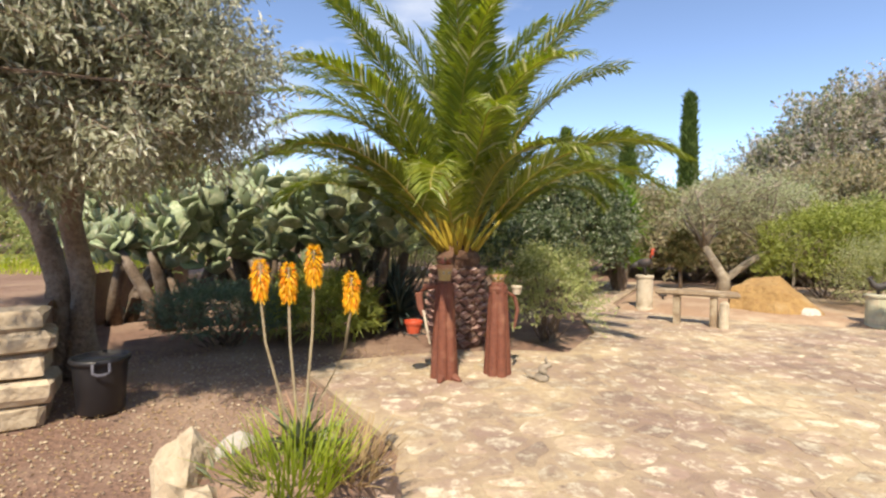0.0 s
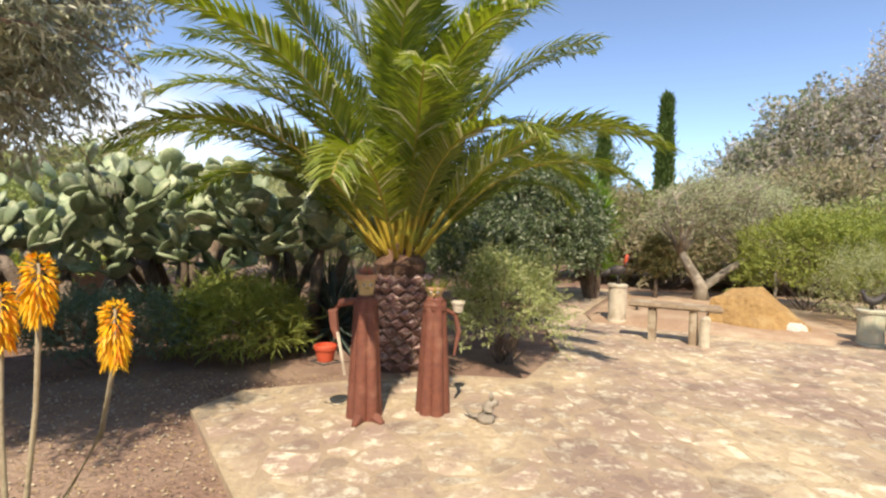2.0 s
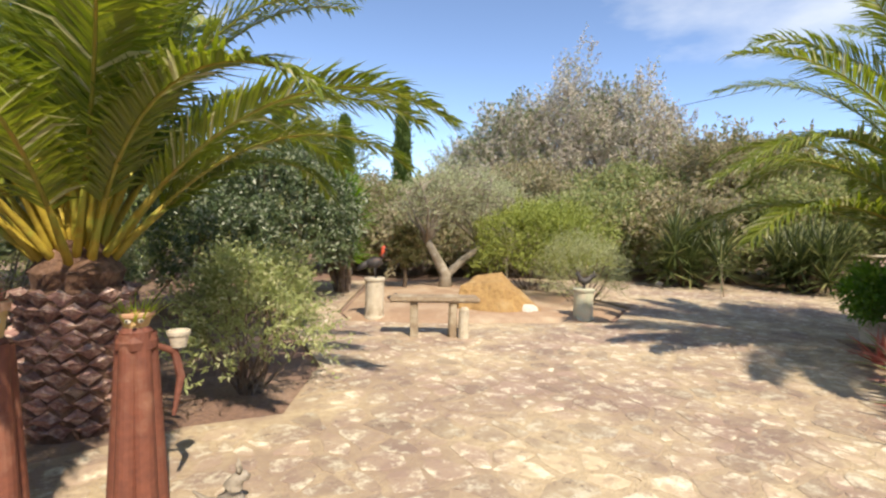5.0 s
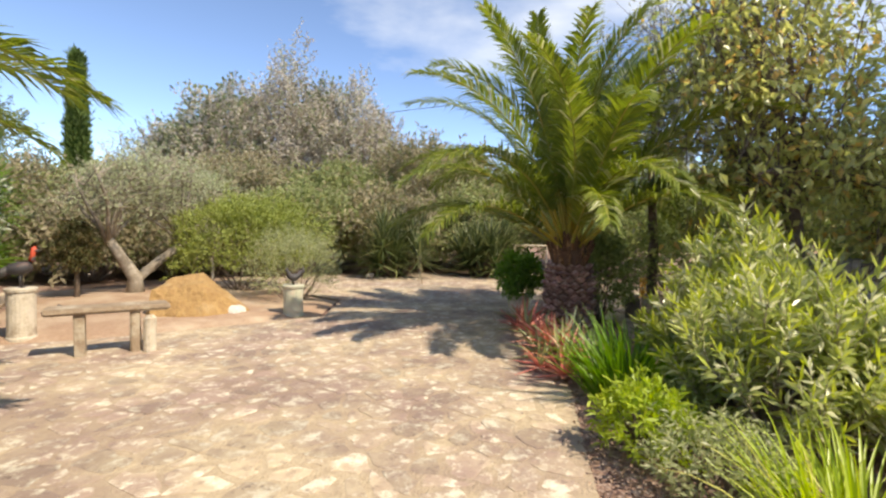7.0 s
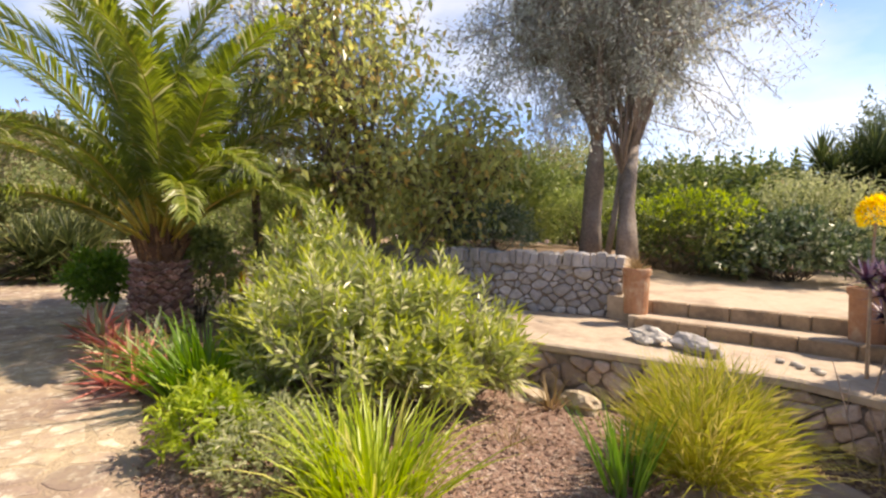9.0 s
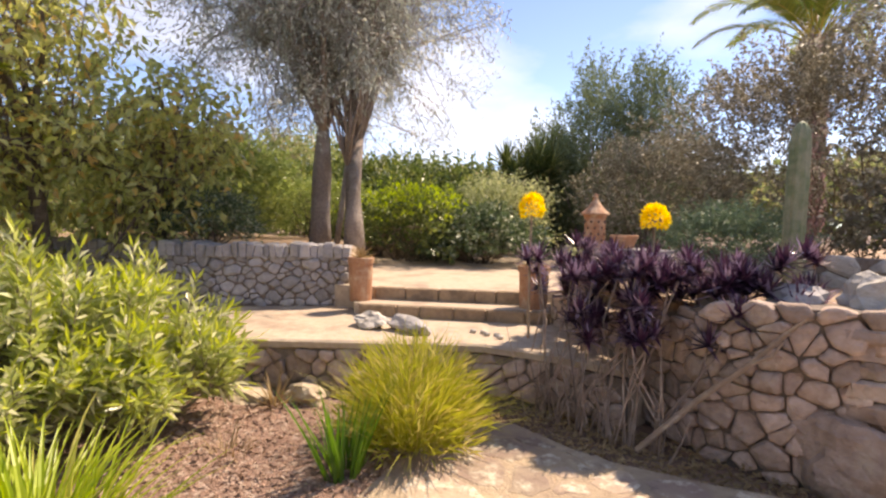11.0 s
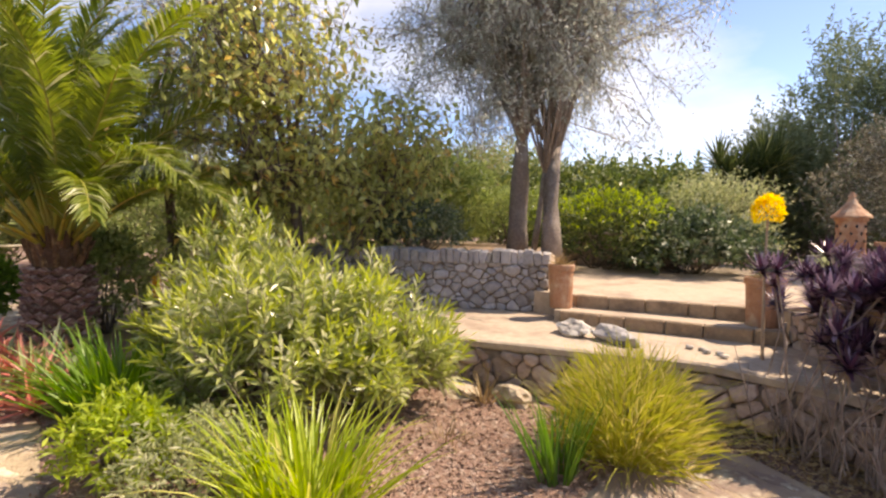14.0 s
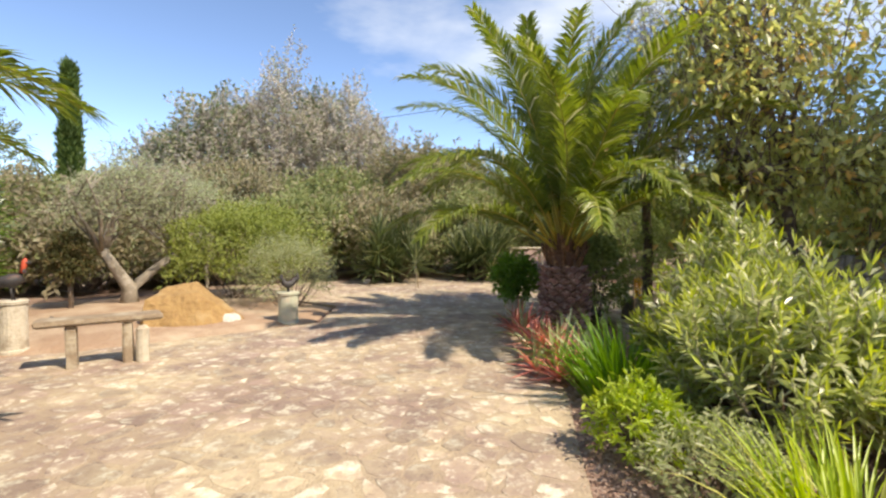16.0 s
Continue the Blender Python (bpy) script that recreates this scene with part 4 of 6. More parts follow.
riser("riser_lower", (4.1, -3.4), (5.93, -2.0), 0.45, 0.592, 1)
riser("riser_upper", (4.52, -3.7), (6.1, -2.42), 0.585, 0.742, 2)

# block wall beside the olive tree: big rough-cut stones in courses
ob = new("wall_block")
tagged(ob, "low wall of big rough-cut limestone blocks", "wall", kind="structure")
rs = random.Random(4)
z = -0.08
for c, h in enumerate((0.22, 0.2, 0.2, 0.18, 0.17)):
    u = -0.06 * (c % 2)
    k = 0
    while u < 3.2:
        w = rs.uniform(0.45, 0.8)
        m = Matrix.Translation((-3.32, 4.12, 0)) @ Matrix.Rotation(radians(212 + rs.uniform(-3, 3)), 4, "Z")
        b = Geo().box((u, -0.22 + rs.uniform(-0.03, 0.03), z), (u + w - 0.015, 0.24 + rs.uniform(-0.03, 0.04), z + h - 0.012), 0.03, m)
        b.v[0] = b.v[0] + rng.normal(size=b.v[0].shape) * 0.012
        part("stone_block", b, M_PALESTONE, ob)
        u += w
    z += h
solid("raised_bank", prism([(-3.6, 4.4), (-6.3, 2.6), (-12, 2.0), (-14, 14), (-6.2, 12), (-5.6, 7.5)], -0.1, 0.8), M_SOIL, (0, 0, 0), "dry raised bank behind the block wall", "bank", kind="structure")
lawn = Geo()
for i in range(2600):
    x, y = rng.uniform(-11, -5.6), rng.uniform(7.6, 12)
    lawn.blade((x, y, 0.79), rng.uniform(0, 6.28), 0.16, 0.02, rng.uniform(0.8, 1.5), 0.6, 2)
solid("grass", lawn, M_BLADE, (0, 0, 0), "sunlit grass on the far bank", "grass", kind="stuff")

# red earth bed in the court
CENTRE = [(3.55, 9.65), (4.4, 8.95), (5.6, 8.35), (7.25, 7.6), (8.8, 8.45), (9.1, 10.2), (8.5, 12.9), (6.2, 14.4), (5.3, 13.1), (3.7, 10.4)]
g = Geo()
vs = [(6.3, 10.6, 0.09)]
for ring, z in ((0.35, 0.085), (0.7, 0.06), (0.93, 0.03), (1.0, -0.03)):
    for x, y in CENTRE:
        vs.append((6.3 + (x - 6.3) * ring, 10.6 + (y - 10.6) * ring, z + 0.02 * noise.noise(Vector((x * ring, y * ring, 3)))))
n = len(CENTRE)
fs = [(0, 1 + k, 1 + (k + 1) % n) for k in range(n)]
for r in range(3):
    fs += [(1 + r * n + k, 1 + (r + 1) * n + k, 1 + (r + 1) * n + (k + 1) % n, 1 + r * n + (k + 1) % n) for k in range(n)]
g.add(vs, fs)
solid("earth_bed", g, M_BED, (0, 0, 0), "red-brown raked earth bed in the court", "flower bed", kind="structure", smooth=True)

# ---- the palms ----
palm((0.22, 6.95, -0.03), 0.37, 1.0, 0.3, 52, 3.75, 3, "large bushy date palm with arching fronds and a scaly trunk", "date palms", 0.50, 11, spread=6)
palm((8.95, 3.75, -0.03), 0.36, 0.98, 0.42, 44, 3.7, 8, "date palm with a diamond-patterned trunk and tall green fronds", "date palms", 0.52, 11, 3, 46, 24)
palm((4.0, -15.6, 0.9), 0.3, 5.5, 0.4, 34, 3.9, 5, "tall date palm rising behind grey shrubs", "date palms", 0.5, 12, spread=24)


# ---- olive tree by the block wall, tub ----
tree("olive_tree", (-4.0, 5.25, -0.05),
     [[(-0.1, 0, -0.1, 0.24), (-0.08, 0, 0.3, 0.16), (-0.13, 0.05, 1.0, 0.125), (-0.3, 0.05, 1.6, 0.115), (-0.6, 0, 2.2, 0.09)],
      [(0.1, 0.05, -0.1, 0.22), (0.1, 0.05, 0.4, 0.14), (0.17, 0, 1.1, 0.12), (0.1, -0.1, 1.7, 0.11), (0.35, -0.25, 2.3, 0.09)]],
     ((0.95, -1.55, 3.0), (2.2, 1.7, 1.35)), (0.075, 0.02), 28, M_OLIVE, "old olive tree with twin gnarled trunks and silvery leaves", seed=2, limbs=13, branches=17, twigs=12, twig_len=0.34, low=-0.98, shell=0.45, hang=0.35, bark=M_OLDBARK)

tub = thing("plant_tub", (-2.95, 4.22, -0.03), "black plastic tub standing on bare soil", "tub")
g = Geo().lathe([(0.19, 0), (0.2, 0.01), (0.235, 0.44), (0.235, 0.45), (0.215, 0.45), (0.18, 0.04)], sides=28)
part("tub_body", g, M_BLACK, tub, smooth=True)
part("rim", Geo().lathe([(0.237, 0.43), (0.255, 0.432), (0.26, 0.455), (0.252, 0.475), (0.236, 0.475), (0.232, 0.45)], sides=28), M_BLACK, tub, smooth=True)
tub.scale = (0.88, 0.88, 1.0)
part("earth_fill", Geo().lathe([(0.2, 0.3), (0.222, 0.395), (0.12, 0.41), (0.01, 0.415)], sides=20), M_SOIL, tub)
for a in (-0.95, 2.19):
    q = [(0.25 * math.cos(a + k), 0.25 * math.sin(a + k), z) for k, z in ((-0.26, 0.45), (-0.24, 0.38), (-0.1, 0.36), (0.1, 0.36), (0.24, 0.38), (0.26, 0.45))]
    part("handle", Geo().tube([(x * (1.12 if 0 < i < 5 else 1.0), y * (1.12 if 0 < i < 5 else 1.0), z) for i, (x, y, z) in enumerate(q)], [0.014] * 6, 7), M_TUBGREY, tub, "worn grey grip")


# ---- raised rock planter with the flowering aloe ----
for i, (x, y, z, s, mt) in enumerate([(-1.12, 2.12, -0.06, (0.27, 0.22, 0.28), M_PALESTONE), (-0.86, 1.96, -0.06, (0.26, 0.2, 0.24), M_PALESTONE), (-1.3, 2.44, -0.06, (0.2, 0.22, 0.28), M_PALESTONE), (-0.53, 2.02, -0.06, (0.2, 0.18, 0.17), M_PALESTONE), (-0.36, 2.3, -0.06, (0.17, 0.22, 0.18), M_BROWNSTONE), (-0.4, 2.68, -0.06, (0.18, 0.2, 0.2), M_BROWNSTONE), (-1.2, 2.8, -0.06, (0.22, 0.2, 0.2), M_WHITESTONE), (-0.72, 2.95, -0.06, (0.22, 0.18, 0.18), M_PALESTONE)]):
    solid("rock", rock((s[0], s[1], s[2] * 1.3), i + 1), mt, (x, y, z), "pale weathered rock edging the small planter", "rock", "rocks round the planter")
g = Geo()
vs, fs = [(0, 0, 0.4)], []
for r, z in ((0.3, 0.37), (0.45, 0.22), (0.56, -0.06)):
    for k in range(18):
        a = k * math.pi / 9
        vs.append((r * math.cos(a), r * math.sin(a) * 1.05, z + 0.02 * math.sin(k * 2.3)))
fs = [(0, 1 + k, 1 + (k + 1) % 18) for k in range(18)] + [(1 + r * 18 + k, 1 + (r + 1) * 18 + k, 1 + (r + 1) * 18 + (k + 1) % 18, 1 + r * 18 + (k + 1) % 18) for r in (0, 1) for k in range(18)]
g.add(vs, fs)
solid("planter_mound", g, M_SOIL, (-0.82, 2.45, 0), "mound of dry earth heaped inside the rock ring", "mound", smooth=True)
clump("spiky_plant", (-0.7, 2.3, 0.34), 220, 0.36, 0.015, 0.2, M_LIME, "yellow-green spiky succulent clump in the rock planter", 11, (0.7, 1.5), (0.0, 0.5))
clump("dry_plant", (-0.5, 2.52, 0.28), 150, 0.3, 0.016, 0.18, M_DRYLEAF, "dry brown tuft at the planter's rim", 12, (0.5, 1.4), (0.0, 0.7))
clump("green_tuft", (-1.0, 2.4, 0.32), 60, 0.2, 0.018, 0.13, M_GREENALOE, "grey-green succulent tuft between the rocks", 13, (0.4, 1.3), (0.0, 0.4))
aloe = thing("flowering_aloe", (-0.74, 2.55, 0.34), "aloe with four yellow torch flowers on long pale stalks", "aloe")
g = Geo()
rosette(g, (0, 0, 0.05), 26, 0.3, 0.05, 0.2, 1.3, 0.3, 5)
part("rosette", g, M_GREENALOE, aloe)
for i, (x, y, z) in enumerate([(-0.95, 2.56, 1.27), (-0.82, 2.62, 1.25), (-0.675, 2.58, 1.345), (-0.49, 2.64, 1.2)]):
    tx, ty, tz = x + 0.74, y - 2.55, z - 0.34
    st = Geo().tube([(0, 0, 0.05), (0.005 * i, 0, 0.14 + 0.02 * i), (tx * 0.45, ty * 0.4, 0.28 + 0.02 * i), (tx * 0.88, ty * 0.8, tz * 0.66), (tx, ty, tz - 0.06), (tx, ty, tz + 0.09)], [0.011, 0.0095, 0.0085, 0.0075, 0.008, 0.004], 7)
    stalk = part("flower_stalk", st, M_STALK, aloe, "pale bare flower stalk", True)
    fl = Geo()
    for j in range(190):
        q = j / 189
        a = j * 2.39996
        zz = tz + 0.11 - 0.17 * q
        dn = 0.9 - 3.2 * min(1, q * 1.5)
        r_ = 0.01 + 0.012 * math.sin(q * 3.1)
        fl.leaves(np.array([[tx + r_ * math.cos(a), ty + r_ * math.sin(a), zz]]), np.array([[math.cos(a), math.sin(a), dn]]), 0.022 + 0.04 * min(1, q * 1.6), 0.012, 0.4)
    part("flower_head", fl, M_FLOWER, stalk, "yellow-orange torch of drooping petals")


# ---- tile figures, pots ----
def half_tile(geo, at, rz, r0, r1, z0, z1, slot, spread=1.6, draw=0.42):
    """A curved clay roof tile set upright."""
    N = 8
    vs = []
    for z, r, dq in ((z0, r0, 1.0), (z1, r1, draw)):
        for rr in (r, r - 0.014):
            for k in range(N + 1):
                a = rz - spread + 2 * spread * k / N
                vs.append((at[0] * dq + rr * math.cos(a), at[1] * dq + rr * math.sin(a), z))
    M1 = N + 1
    fs = []
    for k in range(N):
        fs += [(k, k + 1, 2 * M1 + k + 1, 2 * M1 + k), (M1 + k + 1, M1 + k, 3 * M1 + k, 3 * M1 + k + 1), (2 * M1 + k, 2 * M1 + k + 1, 3 * M1 + k + 1, 3 * M1 + k), (k + 1, k, M1 + k, M1 + k + 1)]
    fs += [(0, 2 * M1, 3 * M1, M1), (N, M1 + N, 3 * M1 + N, 2 * M1 + N)]
    geo.add(vs, fs, slot)


def pot_geo(r, h, at=(0, 0, 0), slot=0, geo=None):
    geo = geo or Geo()
    return geo.lathe([(r * 0.66, 0), (r * 0.68, 0.005), (r * 0.9, h * 0.74), (r * 0.9, h * 0.75), (r * 1.0, h * 0.76), (r * 1.03, h * 0.97), (r * 1.0, h), (r * 0.88, h), (r * 0.84, h * 0.8), (r * 0.6, h * 0.7)], at, 22, slot)


def figure(at, h, rz, pot_h, label, arm, staff=None, shoes=True, scarf=False):
    """A garden figure: six half-round tiles on end, tile arms, clay shoes and a painted pot for a head."""
    g = Geo()
    for k in range(6):
        a = rz + math.pi * (2 * k + 1) / 6
        half_tile(g, (0.092 * math.cos(a), 0.092 * math.sin(a)), a, 0.06, 0.046, 0.0, h * (1, 0.985, 0.97, 0.96, 0.98, 0.99)[k], 0, 1.5, 0.56)
    g.lathe([(0.05, h - 0.06), (0.072, h - 0.03), (0.08, h - 0.005), (0.05, h + 0.03)], sides=16, slot=0)
    if scarf:
        g.lathe([(0.075, h - 0.12), (0.1, h - 0.09), (0.105, h - 0.05), (0.085, h - 0.02)], sides=14, slot=0, wobble=0.12)
    for s in (-1, 1) if shoes else ():
        a = rz + s * 0.5
        g.tube([(0.07 * math.cos(a), 0.07 * math.sin(a), 0.02), (0.16 * math.cos(a), 0.16 * math.sin(a), 0.035), (0.24 * math.cos(a), 0.24 * math.sin(a), 0.012)], [0.035, 0.042, 0.02], 8, 0)
    z = h + 0.02
    r = 0.082
    g.lathe([(r * 0.7, z), (r * 0.72, z + 0.005), (r * 0.93, z + pot_h * 0.72)], sides=20, slot=1)
    g.lathe([(r * 0.93, z + pot_h * 0.72), (r * 1.06, z + pot_h * 0.74), (r * 1.1, z + pot_h * 0.97), (r * 1.02, z + pot_h), (r * 0.9, z + pot_h), (r * 0.86, z + pot_h * 0.85), (r * 0.2, z + pot_h * 0.82)], sides=20, slot=3)
    for s in (-1, 1):
        a = rz + s * 0.42
        for rr, out, slot in ((0.016, 0.0, 2), (0.007, 0.012, 4)):
            g.lathe([(rr * 0.3, -rr), (rr, -rr * 0.45), (rr, rr * 0.45), (rr * 0.3, rr)], ((r * 0.82 + out) * math.cos(a), (r * 0.82 + out) * math.sin(a), z + pot_h * 0.5), 8, slot)
    g.tube([((r * 0.8) * math.cos(rz), (r * 0.8) * math.sin(rz), z + pot_h * 0.42), ((r * 0.8 + 0.022) * math.cos(rz), (r * 0.8 + 0.022) * math.sin(rz), z + pot_h * 0.3), ((r * 0.76) * math.cos(rz), (r * 0.76) * math.sin(rz), z + pot_h * 0.28)], [0.007, 0.012, 0.006], 6, 1)
    for pts, rr in arm:
        g.tube(pts, rr, 8, 0, wobble=0.12)
    if staff:
        g.tube(staff, [0.014, 0.013, 0.012], 6, 2, wobble=0.2)
    return solid("tile_figure", g, [M_RUST, M_FACE, M_COLUMN, M_TERRA, M_BLACK], at, label, "garden figure", "tile figures")


figure((0.02, 5.12, -0.005), 1.0, -1.3, 0.17, "garden figure of upright rusty clay tiles with a flowerpot head", [
    ([(-0.07, 0, 0.97), (-0.2, 0.01, 0.95), (-0.27, 0.0, 0.88), (-0.25, -0.02, 0.74), (-0.22, -0.05, 0.66)], [0.03, 0.034, 0.042, 0.036, 0.02])], [(-0.22, -0.06, 0.72), (-0.185, -0.08, 0.56), (-0.15, -0.1, 0.38)])
figure((0.59, 5.24, -0.005), 0.98, -1.7, 0.08, "shorter garden figure of rusty clay tiles with a bowl head", [
    ([(0.07, 0, 0.9), (0.18, 0.02, 0.84), (0.21, 0.0, 0.7), (0.17, -0.04, 0.5)], [0.016, 0.022, 0.022, 0.01])], None, False, True)
solid("small_pot", pot_geo(0.06, 0.09), M_COLUMN, (0.79, 5.26, 0.86), "small pale pot on the figure's shoulder", "flower pot")
g = Geo()
rosette(g, (0, 0, 0.0), 30, 0.11, 0.03, 0.3, 1.4, 0.3, 4)
solid("succulent", g, M_REDALOE, (0.02, 5.12, 1.17), "red-tinged succulent growing from the figure's head", "succulent")
clump("potted_tuft", (0.59, 5.24, 1.02), 40, 0.17, 0.014, 0.06, M_LIME, "small green tuft in the bowl head", 5, (0.9, 1.5), (0.0, 0.6))
hp = solid("flower_pot", pot_geo(0.095, 0.13), M_REDPOT, (-0.30, 5.10, 0.47), "small red plastic flowerpot hung on a bracket", "flower pot", smooth=False)
g = Geo()
g.tube([(-0.42, 5.1, 0.465), (-0.3, 5.0, 0.46), (-0.2, 5.08, 0.462), (-0.03, 5.1, 0.47)], [0.007] * 4, 6)
g.tube([(-0.42, 5.1, 0.465), (-0.3, 5.21, 0.462), (-0.2, 5.12, 0.462)], [0.007] * 3, 6)
solid("pot_bracket", g, M_IRON, (0, 0, 0), "thin iron ring bracket holding a pot", "bracket")

# small stone animal on the paving
g = Geo()
g.tube([(0, 0, 0.0), (0, 0.0, 0.05), (0.01, 0, 0.11), (0.045, 0, 0.16), (0.075, 0, 0.165), (0.1, 0, 0.155)], [0.075, 0.075, 0.055, 0.036, 0.03, 0.012], 10)
for s in (-1, 1):
    g.tube([(0.05, s * 0.016, 0.185), (0.04, s * 0.024, 0.225), (0.035, s * 0.026, 0.255)], [0.012, 0.013, 0.003], 6)
g.tube([(-0.06, 0, 0.03), (-0.13, 0.01, 0.04), (-0.2, 0.03, 0.09)], [0.02, 0.018, 0.006], 6)
an = solid("stone_figurine", g, M_PALEBARK, (1.02, 5.02, 0.0), "small weathered stone animal ornament on the paving", "ornament", smooth=True)
an.rotation_euler = (0, 0, radians(-20))


# ---- court: columns, bench, rock, statues ----
def column(at, r, h, mats, label):
    ob = thing("stone_column", at, label, "column", "short stone columns")
    part("shaft", Geo().lathe([(r * 1.06, -0.05), (r * 1.06, 0.03), (r, 0.05), (r * 0.97, h * 0.5), (r, h - 0.06)], sides=22, wobble=0.03), mats, ob, smooth=False)
    part("capital", Geo().lathe([(r * 0.98, h - 0.06), (r * 1.1, h - 0.045), (r * 1.12, h - 0.01), (r * 1.04, h), (0.01, h + 0.003)], sides=22, wobble=0.03), mats, ob)
    return ob


column((3.95, 9.62, 0), 0.155, 0.67, M_COLUMN, "short cream stone column carrying a bird statue")
column((7.05, 7.95, 0), 0.165, 0.53, M_GREENCOL, "short lichen-green stone column carrying a rooster statue")
g = Geo()
g.tube([(-0.17, 0, 0.2), (-0.1, 0, 0.23), (0, 0, 0.24), (0.09, 0, 0.28), (0.12, 0, 0.35), (0.125, 0, 0.43), (0.14, 0, 0.475), (0.175, 0, 0.475), (0.21, 0, 0.465)], [0.03, 0.075, 0.095, 0.07, 0.036, 0.026, 0.032, 0.022, 0.004], 10, 0)
g.tube([(-0.12, 0, 0.23), (-0.22, 0, 0.17), (-0.3, 0, 0.11)], [0.06, 0.055, 0.02], 8, 0)
for s_ in (-1, 1):
    g.tube([(0.0, s_ * 0.04, 0.17), (0.01, s_ * 0.045, 0.0)], [0.012, 0.01], 6, 0)
    g.tube([(0.0, s_ * 0.045, 0.0), (0.05, s_ * 0.05, 0.004)], [0.01, 0.006], 6, 0)
g.tube([(0.11, 0, 0.34), (0.125, 0, 0.42), (0.14, 0, 0.5), (0.15, 0, 0.53)], [0.038, 0.03, 0.034, 0.006], 8, 1)
b = solid("bird_statue", g, [M_IRON, M_REDPOT], (3.95, 9.62, 0.672), "dark metal bird statue with a rusty red neck", "statue", smooth=True)
b.rotation_euler = (0, 0, radians(-35))
g = Geo()
g.tube([(-0.13, 0, 0.24), (-0.08, 0, 0.15), (0, 0, 0.11), (0.07, 0, 0.15), (0.1, 0, 0.23), (0.13, 0, 0.25), (0.16, 0, 0.24)], [0.02, 0.055, 0.07, 0.05, 0.026, 0.022, 0.004], 10)
g.tube([(-0.1, 0, 0.16), (-0.17, 0, 0.22), (-0.16, 0, 0.31)], [0.035, 0.035, 0.006], 7)
g.tube([(0.0, 0, 0.08), (0.0, 0, 0.0)], [0.016, 0.03], 7)
g.box((0.08, -0.006, 0.25), (0.13, 0.006, 0.29), 0.003)
b = solid("rooster_statue", g, M_IRON, (7.05, 7.95, 0.532), "small black iron rooster statue", "statue", smooth=True)
b.rotation_euler = (0, 0, radians(150))

bench = thing("bench", (4.15, 8.05, 0), "rustic bench of a thick weathered plank on stone posts", "bench")
bm_ = Matrix.Rotation(radians(-30), 4, "Z")
b = Geo().box((-0.62, -0.16, 0.49), (0.62, 0.16, 0.565), 0.022, bm_)
b.v[0] = b.v[0] + rng.normal(size=b.v[0].shape) * 0.006
part("seat", b, M_WOOD, bench, "thick weathered plank")
for x in (-0.28, 0.26):
    b = Geo().box((x - 0.055, -0.12, -0.03), (x + 0.055, 0.1, 0.488), 0.015, bm_)
    b.v[0] = b.v[0] + rng.normal(size=b.v[0].shape) * 0.006
    part("leg", b, M_WOOD, bench)
solid("log", Geo().tube([(0, 0, -0.02), (0, 0.005, 0.2), (0.005, 0, 0.4), (0.0, 0, 0.43)], [0.075, 0.07, 0.068, 0.04], 12, wobble=0.06), M_COLUMN, (4.44, 7.74, 0), "short upright pale log beside the bench", "log")

def crag(corners, seed, cuts=2, rough=0.035):
    """An angular split rock: the hull of a few corners, its faces divided and roughened."""
    bm = bmesh.new()
    for c in corners:
        bm.verts.new(c)
    bmesh.ops.convex_hull(bm, input=bm.verts[:])
    bmesh.ops.subdivide_edges(bm, edges=bm.edges[:], cuts=cuts, use_grid_fill=True)
    bmesh.ops.triangulate(bm, faces=bm.faces[:])
    off = Vector((seed * 3.1, seed, 0))
    for v in bm.verts:
        if v.co.z > 0.01:
            v.co += Vector((noise.noise(v.co * 3 + off), noise.noise(v.co * 3.3 - off), 0.7 * noise.noise(v.co * 4 + off * 2))) * rough
    bm.verts.index_update()
    g = Geo().add([tuple(v.co) for v in bm.verts], [tuple(v.index for v in f.verts) for f in bm.faces])
    bm.free()
    return g


bo = solid("boulder", crag([(-0.72, -0.34, 0), (-0.75, 0.35, 0), (0.78, 0.38, 0), (0.9, -0.28, 0), (0.1, -0.52, 0), (-0.6, -0.16, 0.46), (-0.3, 0.22, 0.66), (0.08, -0.2, 0.58), (0.16, 0.2, 0.7), (0.8, -0.1, 0.12)], 3, 3, 0.07), M_GOLDROCK, (6.2, 9.3, -0.02), "large angular golden sandstone boulder on red earth", "boulder")
bo.rotation_euler = (0, 0, radians(-35))
solid("small_rock", rock((0.18, 0.14, 0.1), 22), M_WHITESTONE, (6.55, 8.75, 0.03), "small pale stone at the boulder's foot", "rock")
solid("small_rock", rock((0.16, 0.12, 0.1), 23), M_WHITESTONE, (12.6, 10.3, 0.0), "small white stone at the court's far edge", "rock")

tree("young_olive", (6.95, 12.2, 0.03), [[(0, 0, -0.1, 0.2), (0.0, 0, 0.35, 0.14), (-0.25, 0, 0.75, 0.11), (-0.5, 0, 1.15, 0.08)], [(0.05, 0, -0.05, 0.12), (0.1, 0, 0.35, 0.1), (0.5, -0.1, 0.7, 0.085), (0.95, -0.2, 1.05, 0.06)]],
     ((0.1, 0, 2.0), (2.1, 1.6, 1.1)), (0.09, 0.022), 6, M_PALEOLIVE, "young olive tree with a forked pale trunk and thin grey crown", seed=6, limbs=8, branches=10, twigs=8, twig_len=0.35, bark=M_PALEBARK)
tree("young_olive", (8.6, 12.6, 0.0), [[(0, 0, -0.1, 0.1), (0.05, 0, 0.5, 0.07), (0.12, 0, 1.0, 0.05)]], ((0.1, 0, 2.0), (1.7, 1.4, 1.1)), (0.09, 0.022), 8, M_PALEOLIVE, "thin young olive tree with a wispy grey crown", seed=16, limbs=8, branches=9, twigs=8, twig_len=0.35, bark=M_PALEBARK)
